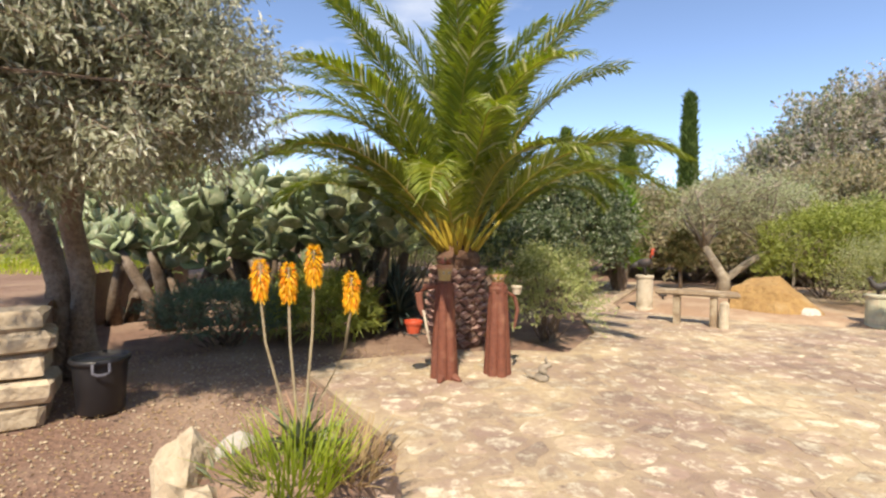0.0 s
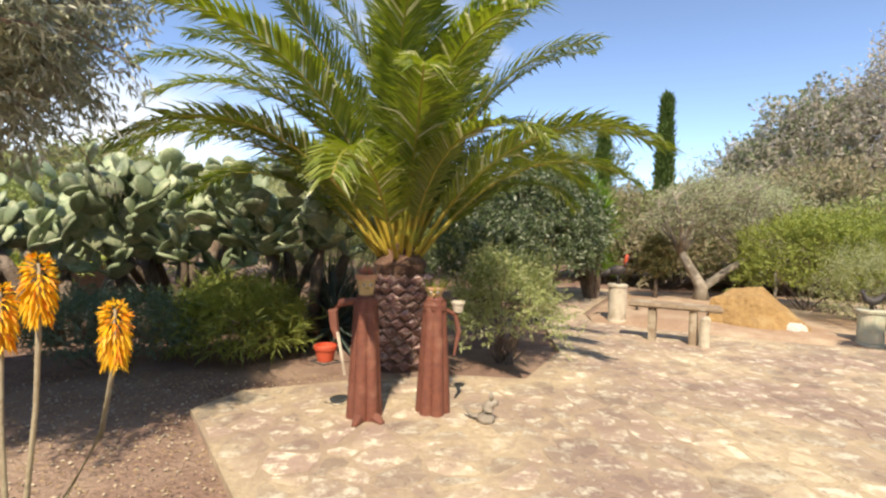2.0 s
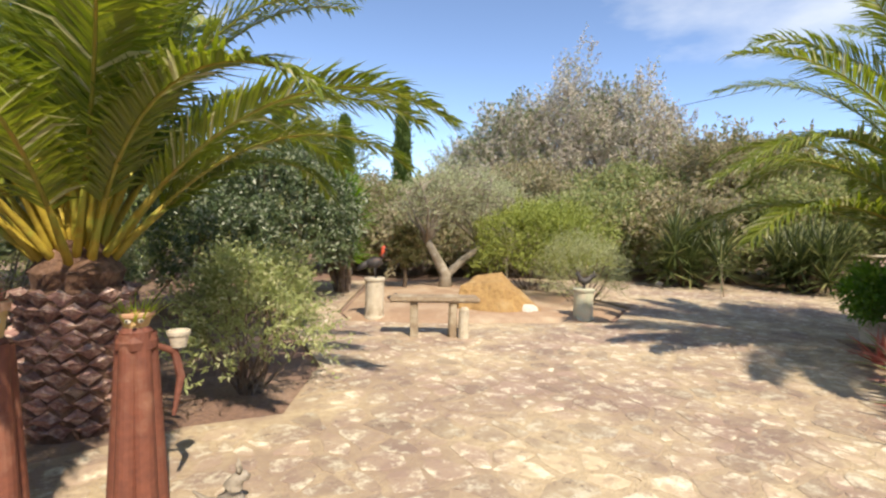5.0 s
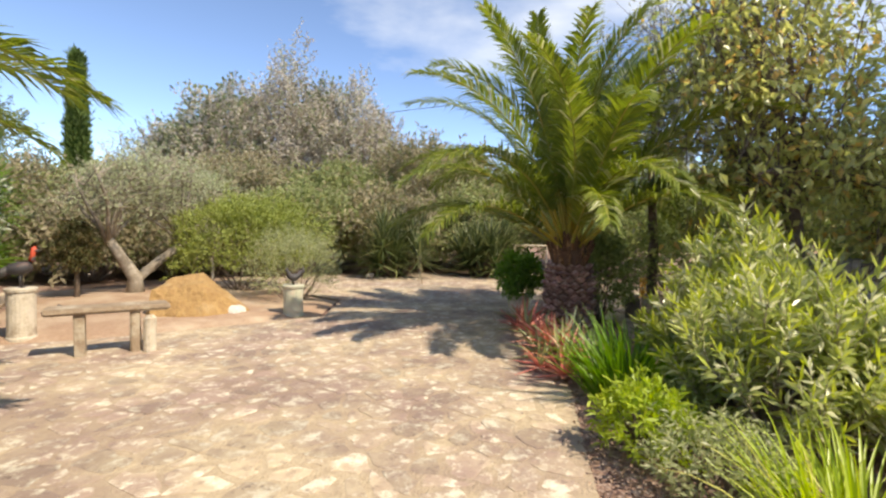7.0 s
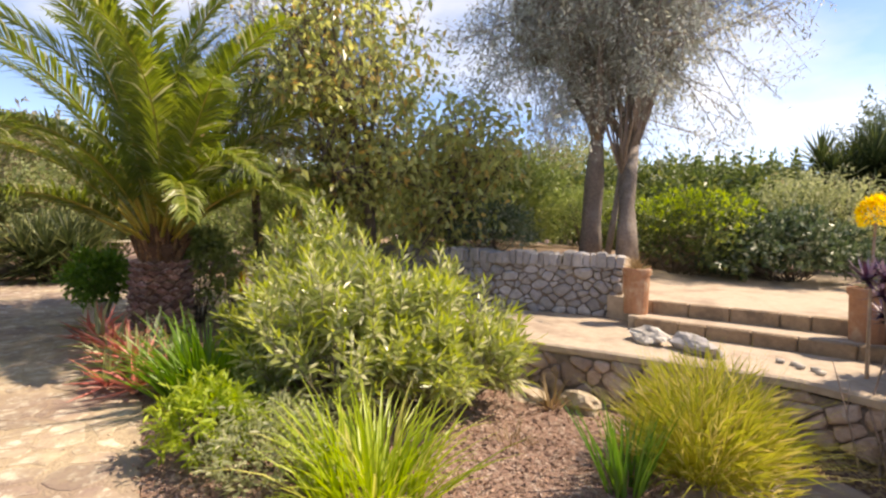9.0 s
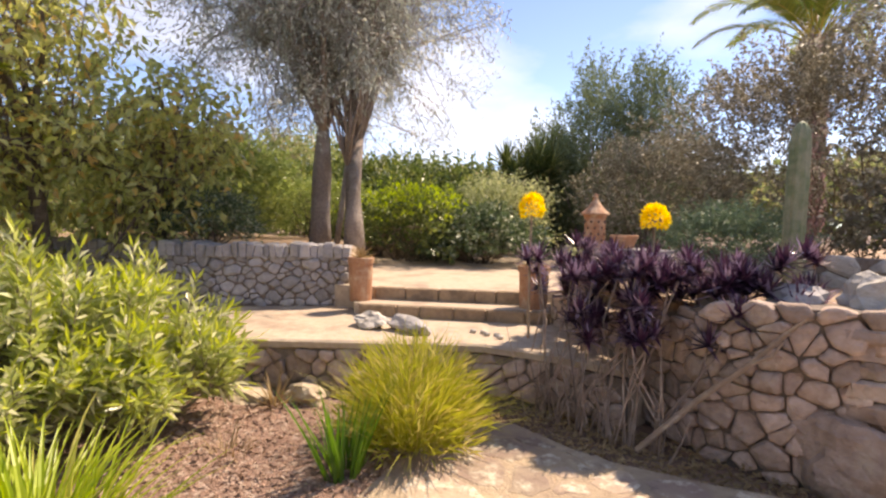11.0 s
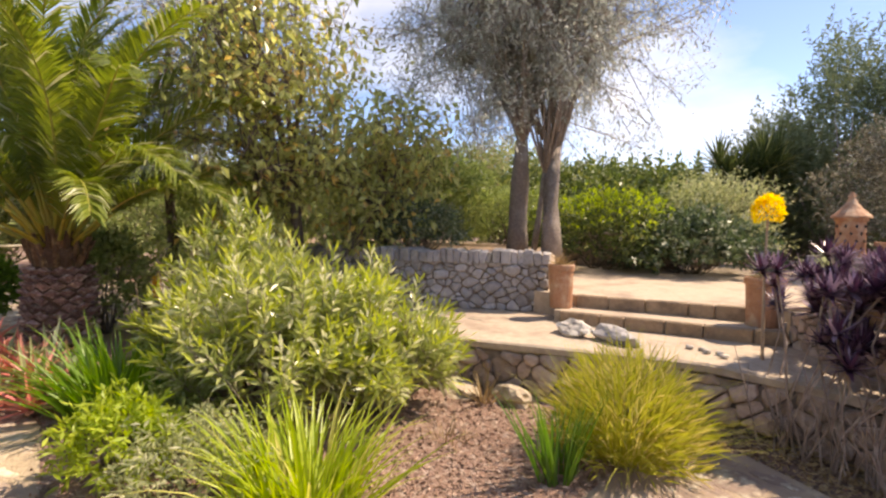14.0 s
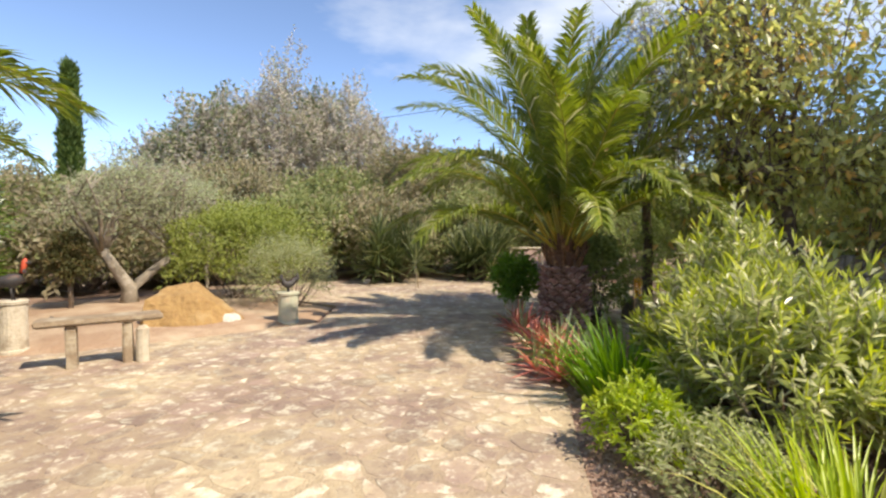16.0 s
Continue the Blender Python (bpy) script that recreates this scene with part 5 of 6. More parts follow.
tp = tree("clipped_cypress", (6.0, 12.45, 0.0), [[(0, 0, -0.1, 0.06), (0.01, 0, 0.3, 0.045), (0, 0, 0.6, 0.04)]], ((0, 0, 1.02), (0.42, 0.42, 0.6)), (0.07, 0.024), 16, M_TOPIARY, "clipped brownish cypress ball on a short stem", seed=7, limbs=8, branches=10, twigs=9, twig_len=0.16, lump=0.1, low=-0.9)
tree("bare_sapling", (7.6, 10.7, 0.03), [[(0, 0, -0.1, 0.035), (0.03, 0, 0.4, 0.028), (0.02, 0, 0.8, 0.02)]], ((0, 0, 1.25), (0.5, 0.5, 0.6)), (0.04, 0.01), 2, M_GREYGREEN, "leafless pale sapling with forked twigs", seed=8, limbs=5, branches=4, twigs=3, twig_len=0.2, bark=M_PALEBARK, bare=0.6)
bush("round_bush", (8.15, 9.0, 0.0), (0.85, 0.8, 1.3), 1100, 9, (0.05, 0.014), M_GREYGREEN, "rounded grey-green bush behind the lichen column", seed=3)
bush("yellow_green_bush", (8.7, 10.9, 0.0), (1.5, 1.4, 2.0), 2200, 9, (0.085, 0.03), M_YGREEN, "tall yellow-green bush with loose outline", seed=4, lump=0.4)

# ---- round the first palm ----
bush("grey_shrub", (1.52, 7.02, 0.0), (0.64, 0.6, 1.2), 850, 12, (0.055, 0.02), M_SAGE, "dense grey-green leafy shrub beside the palm trunk", seed=11, twig_len=0.2, lump=0.35, fill=0.35)
bush("laurel_shrub", (3.2, 12.2, -0.05), (1.3, 1.3, 3.1), 2000, 10, (0.11, 0.045), M_DARKLEAF, "big dark glossy-leaved shrub behind the palm", seed=12, twig_len=0.3, lump=0.35)
bush("laurel_shrub", (1.6, 11.6, -0.05), (1.3, 1.2, 2.2), 1300, 9, (0.11, 0.045), M_DARKLEAF, "dark glossy-leaved shrub in deep shade", seed=13, twig_len=0.3)


def yucca(at, h, heads, label, seed, mats, length=0.75, width=0.05, name="yucca", wide=0.4):
    rs = random.Random(seed)
    ob = thing(name, at, label, "yucca")
    for i in range(heads):
        a = rs.uniform(0, 6.28)
        r = rs.uniform(0.1, 0.55)
        z = h * rs.uniform(0.3, 1.0)
        x, y = r * math.cos(a) * max(h, 1.6) * wide, r * math.sin(a) * max(h, 1.6) * wide
        part("stem", Geo().tube([(x * 0.2, y * 0.2, -0.05), (x * 0.6, y * 0.6, z * 0.5), (x, y, z)], [0.09, 0.07, 0.05], 7), M_BARK, ob)
        lf = Geo()
        for j in range(70):
            q = j / 69
            lf.blade((x, y, z - 0.15 * q), j * 2.39996, length * rs.uniform(0.8, 1.1), width, 1.45 - 1.9 * q + rs.uniform(-0.15, 0.15), rs.uniform(0, 0.5), 2)
        part("leaf_head", lf, mats, ob)
    return ob


yucca((4.6, 12.7, 0), 2.5, 16, "tall bright green yucca with many leaf heads", 3, M_LILYGREEN, 0.7, 0.05, wide=0.5)
yucca((13.6, 10.0, 0), 1.5, 16, "dark spiky yucca clump at the court's edge", 4, M_YUCCA, 1.0, 0.06, wide=1.1)
yucca((15.4, 8.0, 0), 1.2, 14, "spiky grey-green yucca clump with dry tips", 5, M_YUCCA, 1.0, 0.06, wide=1.1)
yucca((-0.75, 8.0, 0), 0.5, 4, "dark blue-green agave behind the figures", 6, M_AGAVE, 0.75, 0.05, "agave")


# ---- prickly pears and undergrowth ----
pad = Geo()
bmp = bmesh.new()
bmesh.ops.create_icosphere(bmp, subdivisions=2, radius=1)
pv_ = []
for v in bmp.verts:
    t = (v.co.z + 1) / 2
    w = 0.30 + 0.75 * t ** 0.7 if t < 0.7 else 1.0
    pv_.append((v.co.x * w * 0.62, v.co.y * 0.11, t))
pad.add(pv_, [tuple(q.index for q in f.verts) for f in bmp.faces])
bmp.free()
PAD = mesh_of("pad", pad, M_PEAR, True)


def prickly_pear(at, reach, h, count, seed, label):
    rs = random.Random(seed)
    ob = thing("prickly_pear", at, label, "cactus", "prickly pear hedge")
    tips = []
    for i in range(5):
        a = i * 1.257 + rs.uniform(-0.4, 0.4)
        x, y = 0.3 * math.cos(a), 0.3 * math.sin(a)
        e = (reach * 0.55 * math.cos(a), reach * 0.5 * math.sin(a), h * rs.uniform(0.35, 0.6))
        part("stem", Geo().tube([(x, y, -0.05), (x * 1.3, y * 1.3, h * 0.2), (e[0] * 0.8, e[1] * 0.8, e[2] * 0.75), e], [0.12, 0.1, 0.09, 0.06], 8, wobble=0.3), M_BARK, ob, smooth=True)
        tips.append(Matrix.Translation(e))
    n = 0
    queue = [(t, 0) for t in tips for _ in range(3)]
    while n < count and queue:
        m, lvl = queue.pop(0)
        sz = rs.uniform(0.22, 0.38)
        tilt = Matrix.Rotation(rs.uniform(0, 6.28), 4, "Z") @ Matrix.Rotation(rs.uniform(0.15, 0.95 if lvl else 1.3), 4, "X")
        q = m @ tilt
        if q.to_3x3().col[2].z < -0.1:
            q = m @ Matrix.Rotation(rs.uniform(0, 6.28), 4, "Z")
        b = new("pad", PAD)
        b.parent = ob
        b.matrix_basis = q @ Matrix.Diagonal((sz * 0.9, sz, sz, 1))
        n += 1
        top = q @ Matrix.Translation((rs.uniform(-0.12, 0.12) * sz, 0, sz * 0.93))
        lim = top.translation
        if lim.z < h and math.hypot(lim.x, lim.y) < reach:
            for _ in range(rs.choice((1, 2, 2, 3))):
                queue.append((Matrix.Translation(lim) @ (q.to_3x3().to_4x4() if rs.random() < 0.5 else Matrix.Identity(4)), lvl + 1))
        rs.shuffle(queue)
    return ob


for i, (x, y, r, h, c) in enumerate([(-5.6, 8.3, 1.5, 2.2, 110), (-4.3, 8.0, 1.5, 2.3, 140), (-3.0, 8.1, 1.4, 2.35, 140), (-1.9, 8.7, 1.4, 2.4, 120), (-3.6, 9.4, 1.6, 2.7, 100), (-1.15, 8.1, 1.0, 2.25, 80)]):
    prickly_pear((x, y, -0.05), r, h, c, 30 + i, "large prickly pear cactus with grey-green pads in a tangled hedge")
bush("blue_shrub", (-3.0, 6.65, -0.05), (0.95, 0.6, 0.78), 1300, 10, (0.045, 0.016), M_BLUELEAF, "low blue-green shrub in front of the cactus hedge", seed=21, twig_len=0.16)
bush("fern_shrub", (-1.75, 7.1, -0.05), (0.75, 0.55, 0.75), 650, 9, (0.16, 0.018), M_YGREEN, "dark green narrow-leaved shrub before the cactus hedge", seed=22, twig_len=0.25)
bush("wispy_shrub", (-0.75, 9.3, -0.05), (1.3, 1.0, 2.3), 1600, 8, (0.06, 0.013), M_GREYGREEN, "wispy grey-green shrub with bare branching stems", seed=23, twig_len=0.3, stem_mat=M_PALEBARK, stems=16, stem_r=0.018)
bush("hedge_bush", (-6.8, 10.6, -0.05), (2.2, 1.6, 2.4), 1500, 9, (0.08, 0.03), M_GREEN, "dense green bush behind the cactus hedge", seed=24)
bush("hedge_bush", (-2.4, 11.4, -0.05), (2.6, 1.6, 2.6), 1800, 9, (0.08, 0.025), M_GREYGREEN, "grey-green hedge bush behind the cactus hedge", seed=25)
bush("hedge_bush", (0.4, 12.4, -0.05), (2.2, 1.6, 2.6), 1500, 9, (0.08, 0.03), M_GREEN, "green hedge bush behind the palm", seed=26)

# ---- right-hand bed ----
def oleander(at, size, shoots, seed):
    """An oleander: many upright shoots from one root, each with whorls of long narrow leaves and a pale young tip."""
    rs = np.random.default_rng(seed)
    ob = thing("oleander", at, "leafy oleander bush with narrow yellow-green leaves", "shrub", "oleander bushes")
    P, W, L, TP, TW, rest_ = [], [], [], [], [], Geo()
    for i in range(shoots):
        a, q = rs.uniform(0, 6.283), math.sqrt(rs.random())
        b0 = Vector((0.12 * size[0] * math.cos(a), 0.12 * size[1] * math.sin(a), -0.03))
        h = size[2] * (1.02 - 0.62 * q ** 1.5) * rs.uniform(0.72, 1.16)
        e = Vector((size[0] * q * math.cos(a), size[1] * q * math.sin(a), h))
        m = b0.lerp(e, 0.5) + Vector((0, 0, -0.08 * h * q)) + Vector(rs.normal(size=3) * 0.04)
        m.z = max(m.z, 0.06)
        own = Geo() if i < 24 else rest_
        own.tube([b0, b0.lerp(m, 0.55), m, m.lerp(e, 0.6), e], [0.011, 0.009, 0.007, 0.005, 0.003], 5)
        if i < 24:
            part("stem", own, M_PALEBARK, ob)
        lines = [(m.lerp(e, 0.1), e + (e - m).normalized() * 0.07)]
        for _ in range(3):
            o = m.lerp(e, rs.uniform(0.0, 0.75))
            d = ((e - m).normalized() + Vector(rs.normal(size=3) * 0.55) + Vector((0, 0, 0.25))).normalized()
            t = o + d * rs.uniform(0.18, 0.36)
            rest_.tube([o, t], [0.004, 0.002], 4, caps=False)
            lines.append((o, t))
        for o, t in lines:
            d = (t - o).normalized()
            ln = (t - o).length
            n_ = max(3, int(ln / 0.058))
            s1 = d.cross(Vector((0.3, 0.5, 0.2))).normalized()
            s2 = d.cross(s1)
            for k in range(n_):
                f = (k + 1) / n_
                open_ = 1.1 - 0.6 * f
                for j in range(3):
                    g_ = j * 2.094 + k * 1.05 + rs.normal() * 0.25
                    w = d * math.cos(open_ + rs.normal() * 0.15) + (s1 * math.cos(g_) + s2 * math.sin(g_)) * math.sin(open_)
                    if f > 0.93:
                        TP.append(tuple(o + d * ln * f)), TW.append(tuple(w))
                    else:
                        P.append(tuple(o + d * ln * f)), W.append(tuple(w)), L.append(0.185 * (1.0 - 0.25 * f))
    part("foliage", Geo().leaves(P, W, np.array(L), 0.034, 0.2, droop=0.15), M_OLEANDER, ob)
    tagged(part("young_foliage", Geo().leaves(TP, TW, 0.15, 0.026, 0.2), M_OLETIP, ob), kind="stuff")
    tagged(part("twig_work", rest_, M_PALEBARK, ob), kind="stuff")
    return ob


for at_, sz, sd, nt_ in (((5.35, 1.2, -0.03), (1.0, 1.0, 1.4), 51, 130), ((5.2, 0.42, -0.03), (0.75, 0.75, 1.2), 52, 75), ((6.15, 1.5, -0.03), (0.85, 0.85, 1.6), 53, 95)):
    oleander(at_, sz, nt_, sd)
clump("lily_clump", (5.75, 2.45, -0.03), 280, 0.85, 0.04, 0.36, M_LILYGREEN, "deep green strap-leaved lily clump beside the paving", 31, (0.8, 1.5), (0.4, 1.4))
clump("blade_clump", (3.72, 1.2, -0.03), 260, 0.72, 0.031, 0.3, M_BLADE, "bright yellow-green strap-leaved clump in the bed", 32, (0.8, 1.5), (0.3, 1.3))
bush("lime_shrub", (4.5, 2.2, -0.03), (0.3, 0.28, 0.42), 200, 9, (0.085, 0.022), M_LIME, "small lime-green leafy shrub at the paving's edge", seed=33, twig_len=0.14)
bush("low_shrub", (4.2, 1.75, -0.03), (0.5, 0.4, 0.3), 260, 8, (0.07, 0.018), M_GREYGREEN, "low straggly grey-green groundcover", seed=34, twig_len=0.16)
bush("low_shrub", (5.1, 2.0, -0.03), (0.35, 0.3, 0.3), 160, 8, (0.08, 0.02), M_GREEN, "low green shrub under the lilies", seed=35, twig_len=0.16)
broom = clump("broom_clump", (3.62, -0.98, -0.03), 640, 0.82, 0.009, 0.2, M_YELLOWGRASS, "fine yellow-green rush-like clump by the path", 36, (0.55, 1.5), (-0.25, 0.95), seg=5)
g = Geo()
d = unit(2600)
d[:, 2] = np.abs(d[:, 2])
P_ = d * np.array([0.5, 0.5, 0.68]) * rng.uniform(0.45, 1.0, 2600)[:, None] + np.array([0, 0, 0.05])
g.leaves(P_, d * np.array([1, 1, 0.5]) + np.array([0, 0, 0.75]) + rng.normal(size=(2600, 3)) * 0.35, 0.2, 0.007, 0.2, droop=0.12)
tagged(part("fine_growth", g, M_YELLOWGRASS, broom), kind="stuff")
clump("iris_tuft", (3.52, -0.32, -0.03), 60, 0.6, 0.026, 0.1, M_LILY, "tuft of upright green blades beside the yellow rushes", 37, (1.1, 1.55), (0.0, 0.4))
ALOE_LEAF = {m.name: [mesh_of("leaf", Geo().blade((0, 0, 0), 0, 1.0, 0.15, 0.25, b_, 5, 0, 0.3), m) for b_ in (-0.5, -0.2, 0.3, 0.6)] for m in (M_REDALOE, M_GREENALOE)}
for i, (x, y, s, m_) in enumerate([(6.2, 3.28, 0.33, M_REDALOE), (6.6, 3.5, 0.37, M_REDALOE), (7.0, 3.68, 0.37, M_REDALOE), (6.45, 3.1, 0.36, M_GREENALOE), (6.05, 3.02, 0.34, M_REDALOE), (7.45, 3.85, 0.37, M_REDALOE), (6.9, 3.2, 0.4, M_GREENALOE), (7.9, 4.15, 0.38, M_REDALOE), (6.35, 3.42, 0.36, M_REDALOE)]):
    al = thing("red_aloe", (x, y, -0.03), "red-tinged aloe rosette at the foot of the palm" if m_ is M_REDALOE else "grey-green aloe rosette at the foot of the palm", "aloe", "aloes below the palm")
    for k in range(2):
        ox, oy = random.uniform(-0.14, 0.14), random.uniform(-0.14, 0.14)
        for j in range(17):
            lf = new("leaf", ALOE_LEAF[m_.name][j % 4])
            lf.parent = al
            z_ = s * random.uniform(1.0, 1.4)
            lf.matrix_basis = pose(ox, oy, 0.07 + 0.12 * k, 0, 22 - 4.6 * j + random.uniform(-8, 8), j * 137.5 + random.uniform(-12, 12)) @ Matrix.Diagonal((z_, z_, z_, 1))
pp = thing("potted_bush", (9.35, 4.75, 0), "grey stone pot with a leafy green bush", "potted plant")
part("pot", pot_geo(0.2, 0.36), M_COLUMN, pp)
g = Geo()
d = unit(260)
k = np.repeat(np.arange(260), 9)
g.leaves(np.array([0, 0, 0.72]) + d[k] * (0.42 * rng.random(len(k)) ** 0.4)[:, None] + rng.normal(size=(len(k), 3)) * 0.04, d[k] + rng.normal(size=(len(k), 3)) * 0.6, 0.1, 0.045)
part("foliage", g, M_LILY, pp)
part("stems", Geo().tube([(0, 0, 0.25), (0.03, 0, 0.5), (0.1, 0.05, 0.75)], [0.02, 0.015, 0.01], 6).tube([(0, 0, 0.25), (-0.06, 0, 0.5), (-0.12, -0.05, 0.75)], [0.02, 0.015, 0.01], 6), M_BARK, pp)
solid("boulder", rock((0.34, 0.26, 0.26), 83, 0.3), M_BROWNSTONE, (9.3, 2.35, 0.0), "brown rock beside the pale path behind the palm", "boulder")
torch = thing("orange_aloe", (8.75, 2.6, -0.02), "aloe with an orange flower spike beside the palm", "aloe")
part("rosette", rosette(Geo(), (0, 0, 0.02), 22, 0.3, 0.05, 0.2, 1.3, 0.2, 12), M_GREENALOE, torch)
spike = part("flower_stalk", Geo().tube([(0, 0, 0.05), (0.02, 0, 0.4), (0.0, 0, 0.86)], [0.012, 0.01, 0.006], 6), M_STALK, torch)
d = unit(160)
part("flower_head", Geo().leaves(np.stack([d[:, 0] * 0.02, d[:, 1] * 0.02, rng.uniform(0.6, 0.9, 160)], 1), d * np.array([1, 1, 0.2]) - np.array([0, 0, 0.9]), 0.07, 0.014), M_FLOWER, spike, "orange flower spike")
bush("ivy_shrub", (9.6, 3.4, -0.03), (0.55, 0.5, 1.35), 500, 9, (0.08, 0.045), M_GREEN, "upright leafy green shrub behind the palm trunk", seed=38)
solid("stone_path", prism([(7.8, 2.4), (9.6, 3.1), (12.5, 2.4), (12.0, 1.0), (9.0, 0.9)], -0.1, 0.02), M_STEP, (0, 0, 0), "pale stone path behind the palm", "path", kind="structure")

drystone("wall_border", [(13.0, 1.4), (9.9, 2.75)], -0.02, lambda u: 0.42, (0.22, 0.15), 0.25, M_PALESTONE, "low pale stone border wall behind the palm", 17, -1, 0.05, jitter=0.4, bulge=0.5)

# ---- trees behind the right-hand bed ----
tree("leafy_tree", (8.7, 0.7, 0.0), [[(0, 0, -0.1, 0.12), (0.05, 0, 1.2, 0.09), (0.0, 0.1, 2.4, 0.07)], [(0.5, 0.5, -0.1, 0.09), (0.55, 0.55, 1.4, 0.07), (0.6, 0.6, 2.6, 0.05)]],
     ((0.2, 0.5, 3.6), (2.1, 2.1, 3.5)), (0.14, 0.075), 4, M_OCHRELEAF, "tall leafy tree with ochre-green leaves on thin stems", seed=61, limbs=9, branches=11, twigs=8, twig_len=0.4, low=-0.95, hang=0.5)
tree("leafy_tree", (10.6, 2.6, 0.0), [[(0, 0, -0.1, 0.1), (0.05, 0, 1.2, 0.08), (0.0, 0.1, 2.8, 0.06)]],
     ((0.2, 0.0, 4.2), (2.0, 2.0, 3.2)), (0.11, 0.045), 4, M_GREYOLIVE, "tall thin tree with sparse silvery leaves", seed=62, limbs=12, branches=11, twigs=8, twig_len=0.35, low=-0.9, hang=0.3)
bush("hedge_bush", (11.5, 1.0, -0.03), (2.6, 2.0, 2.9), 2400, 9, (0.09, 0.03), M_GREEN, "dense shaded green hedge bush", seed=63)
bush("hedge_bush", (14.6, 2.8, -0.03), (2.4, 2.4, 3.0), 2000, 9, (0.09, 0.03), M_GREEN, "tall green hedge bush beyond the palm", seed=64)
tree("grey_olive", (8.15, -3.12, 1.15),
     [[(0.45, 0.1, -0.15, 0.21), (0.42, 0.1, 0.5, 0.17), (0.3, 0.15, 1.2, 0.15), (0.0, 0.3, 1.9, 0.1)],
      [(-0.35, -0.08, -0.15, 0.2), (-0.33, -0.08, 0.5, 0.15), (-0.3, -0.08, 1.2, 0.135), (-0.1, -0.3, 1.8, 0.1)],
      [(0.1, 0, -0.15, 0.06), (-0.05, -0.02, 0.6, 0.05), (-0.25, 0, 1.4, 0.04)]],
     ((0.1, 0.1, 3.5), (3.3, 3.3, 3.1)), (0.085, 0.024), 11, M_GREYOLIVE, "grey wild olive with paired trunks on the terrace", seed=65, limbs=9, branches=15, twigs=13, twig_len=0.45, low=-0.85, shell=0.35, bark=M_GREYBARK, hang=0.45, up=1.1, lump=0.3)
tree("leafy_tree", (8.6, -0.6, 0.0), [[(0, 0, -0.1, 0.09), (0.05, 0, 1.2, 0.07), (0.0, 0.1, 1.9, 0.05)]],
     ((0.0, 0.1, 2.4), (1.5, 1.5, 1.8)), (0.14, 0.075), 4, M_OCHRELEAF, "lower leafy tree with yellowish leaves beside the wall", seed=72, limbs=9, branches=11, twigs=8, twig_len=0.4, low=-0.95, hang=0.5)
bush("terrace_shrub", (8.4, -1.1, 1.17), (0.9, 0.6, 0.6), 500, 9, (0.08, 0.03), M_DARKLEAF, "dark green shrub on top of the terrace wall", seed=66)
bush("terrace_shrub", (11.6, -2.3, 1.17), (2.0, 1.4, 1.9), 1500, 9, (0.12, 0.055), M_GREEN, "green shrub behind the olive on the terrace", seed=67)
bush("terrace_shrub", (9.3, -5.5, 0.72), (1.5, 1.1, 1.3), 1100, 9, (0.1, 0.04), M_MIDGREEN, "dense dark green shrub at the terrace's back", seed=68, lump=0.6, fill=0.6, tips=M_LIME, twig_len=0.3)
bush("terrace_shrub", (7.9, -6.4, 0.72), (1.2, 0.9, 0.95), 1000, 9, (0.12, 0.055), M_DARKLEAF, "dense dark green shrub in shade on the terrace", seed=69, lump=0.6, fill=0.6, twig_len=0.3)
bush("terrace_shrub", (8.6, -7.6, 0.72), (1.2, 1.0, 1.7), 900, 9, (0.09, 0.035), M_GREYGREEN, "grey-green shrub behind the terrace shrubs", seed=73, lump=0.6, twig_len=0.35)
bush("terrace_shrub", (10.8, -4.2, 0.9), (1.4, 1.2, 1.5), 1100, 9, (0.08, 0.03), M_GREEN, "sunlit green shrub behind the olive trunks", seed=70)
bush("backdrop_shrub", (13.0, -8.0, 0.4), (3.2, 2.4, 2.6), 2400, 9, (0.2, 0.08), M_MIDGREEN, "large green shrub beyond the terrace", seed=71, lump=0.6, twig_len=0.5)

# ---- terrace furniture: pots, lantern, cactus ----
def urn(at, r, h, label):
    ob = thing("clay_planter", at, label, "planter", "clay planters by the steps")
    part("pot", Geo().lathe([(r * 0.9, 0), (r * 0.92, 0.01), (r, h * 0.85), (r * 1.08, h * 0.86), (r * 1.1, h * 0.98), (r * 1.05, h), (r * 0.9, h), (r * 0.85, h * 0.9), (r * 0.5, h * 0.88)], sides=20, wobble=0.02), M_TERRA, ob, smooth=False)
    g = Geo()
    rosette(g, (0, 0, h * 0.9), 40, 0.26, 0.03, 0.0, 1.4, 0.6, 7)
    part("plant", g, M_DRYLEAF if r < 0.17 else M_GREENALOE, ob)
    return ob


urn((6.12, -2.2, 0.585), 0.15, 0.54, "tall terracotta planter with a dry brown plant")
urn((4.42, -3.5, 0.585), 0.175, 0.5, "terracotta planter with a spiky grey plant")
ln = thing("clay_lantern", (4.2, -4.3, 0.97), "pierced terracotta lantern with a pointed roof", "lantern")
part("body", Geo().lathe([(0.13, 0.0), (0.14, 0.03), (0.13, 0.05), (0.125, 0.36), (0.14, 0.37), (0.14, 0.4)], sides=18), M_TERRA, ln)
part("roof", Geo().lathe([(0.175, 0.4), (0.17, 0.42), (0.1, 0.49), (0.05, 0.56), (0.03, 0.6), (0.035, 0.62), (0.01, 0.67)], sides=18), M_TERRA, ln)
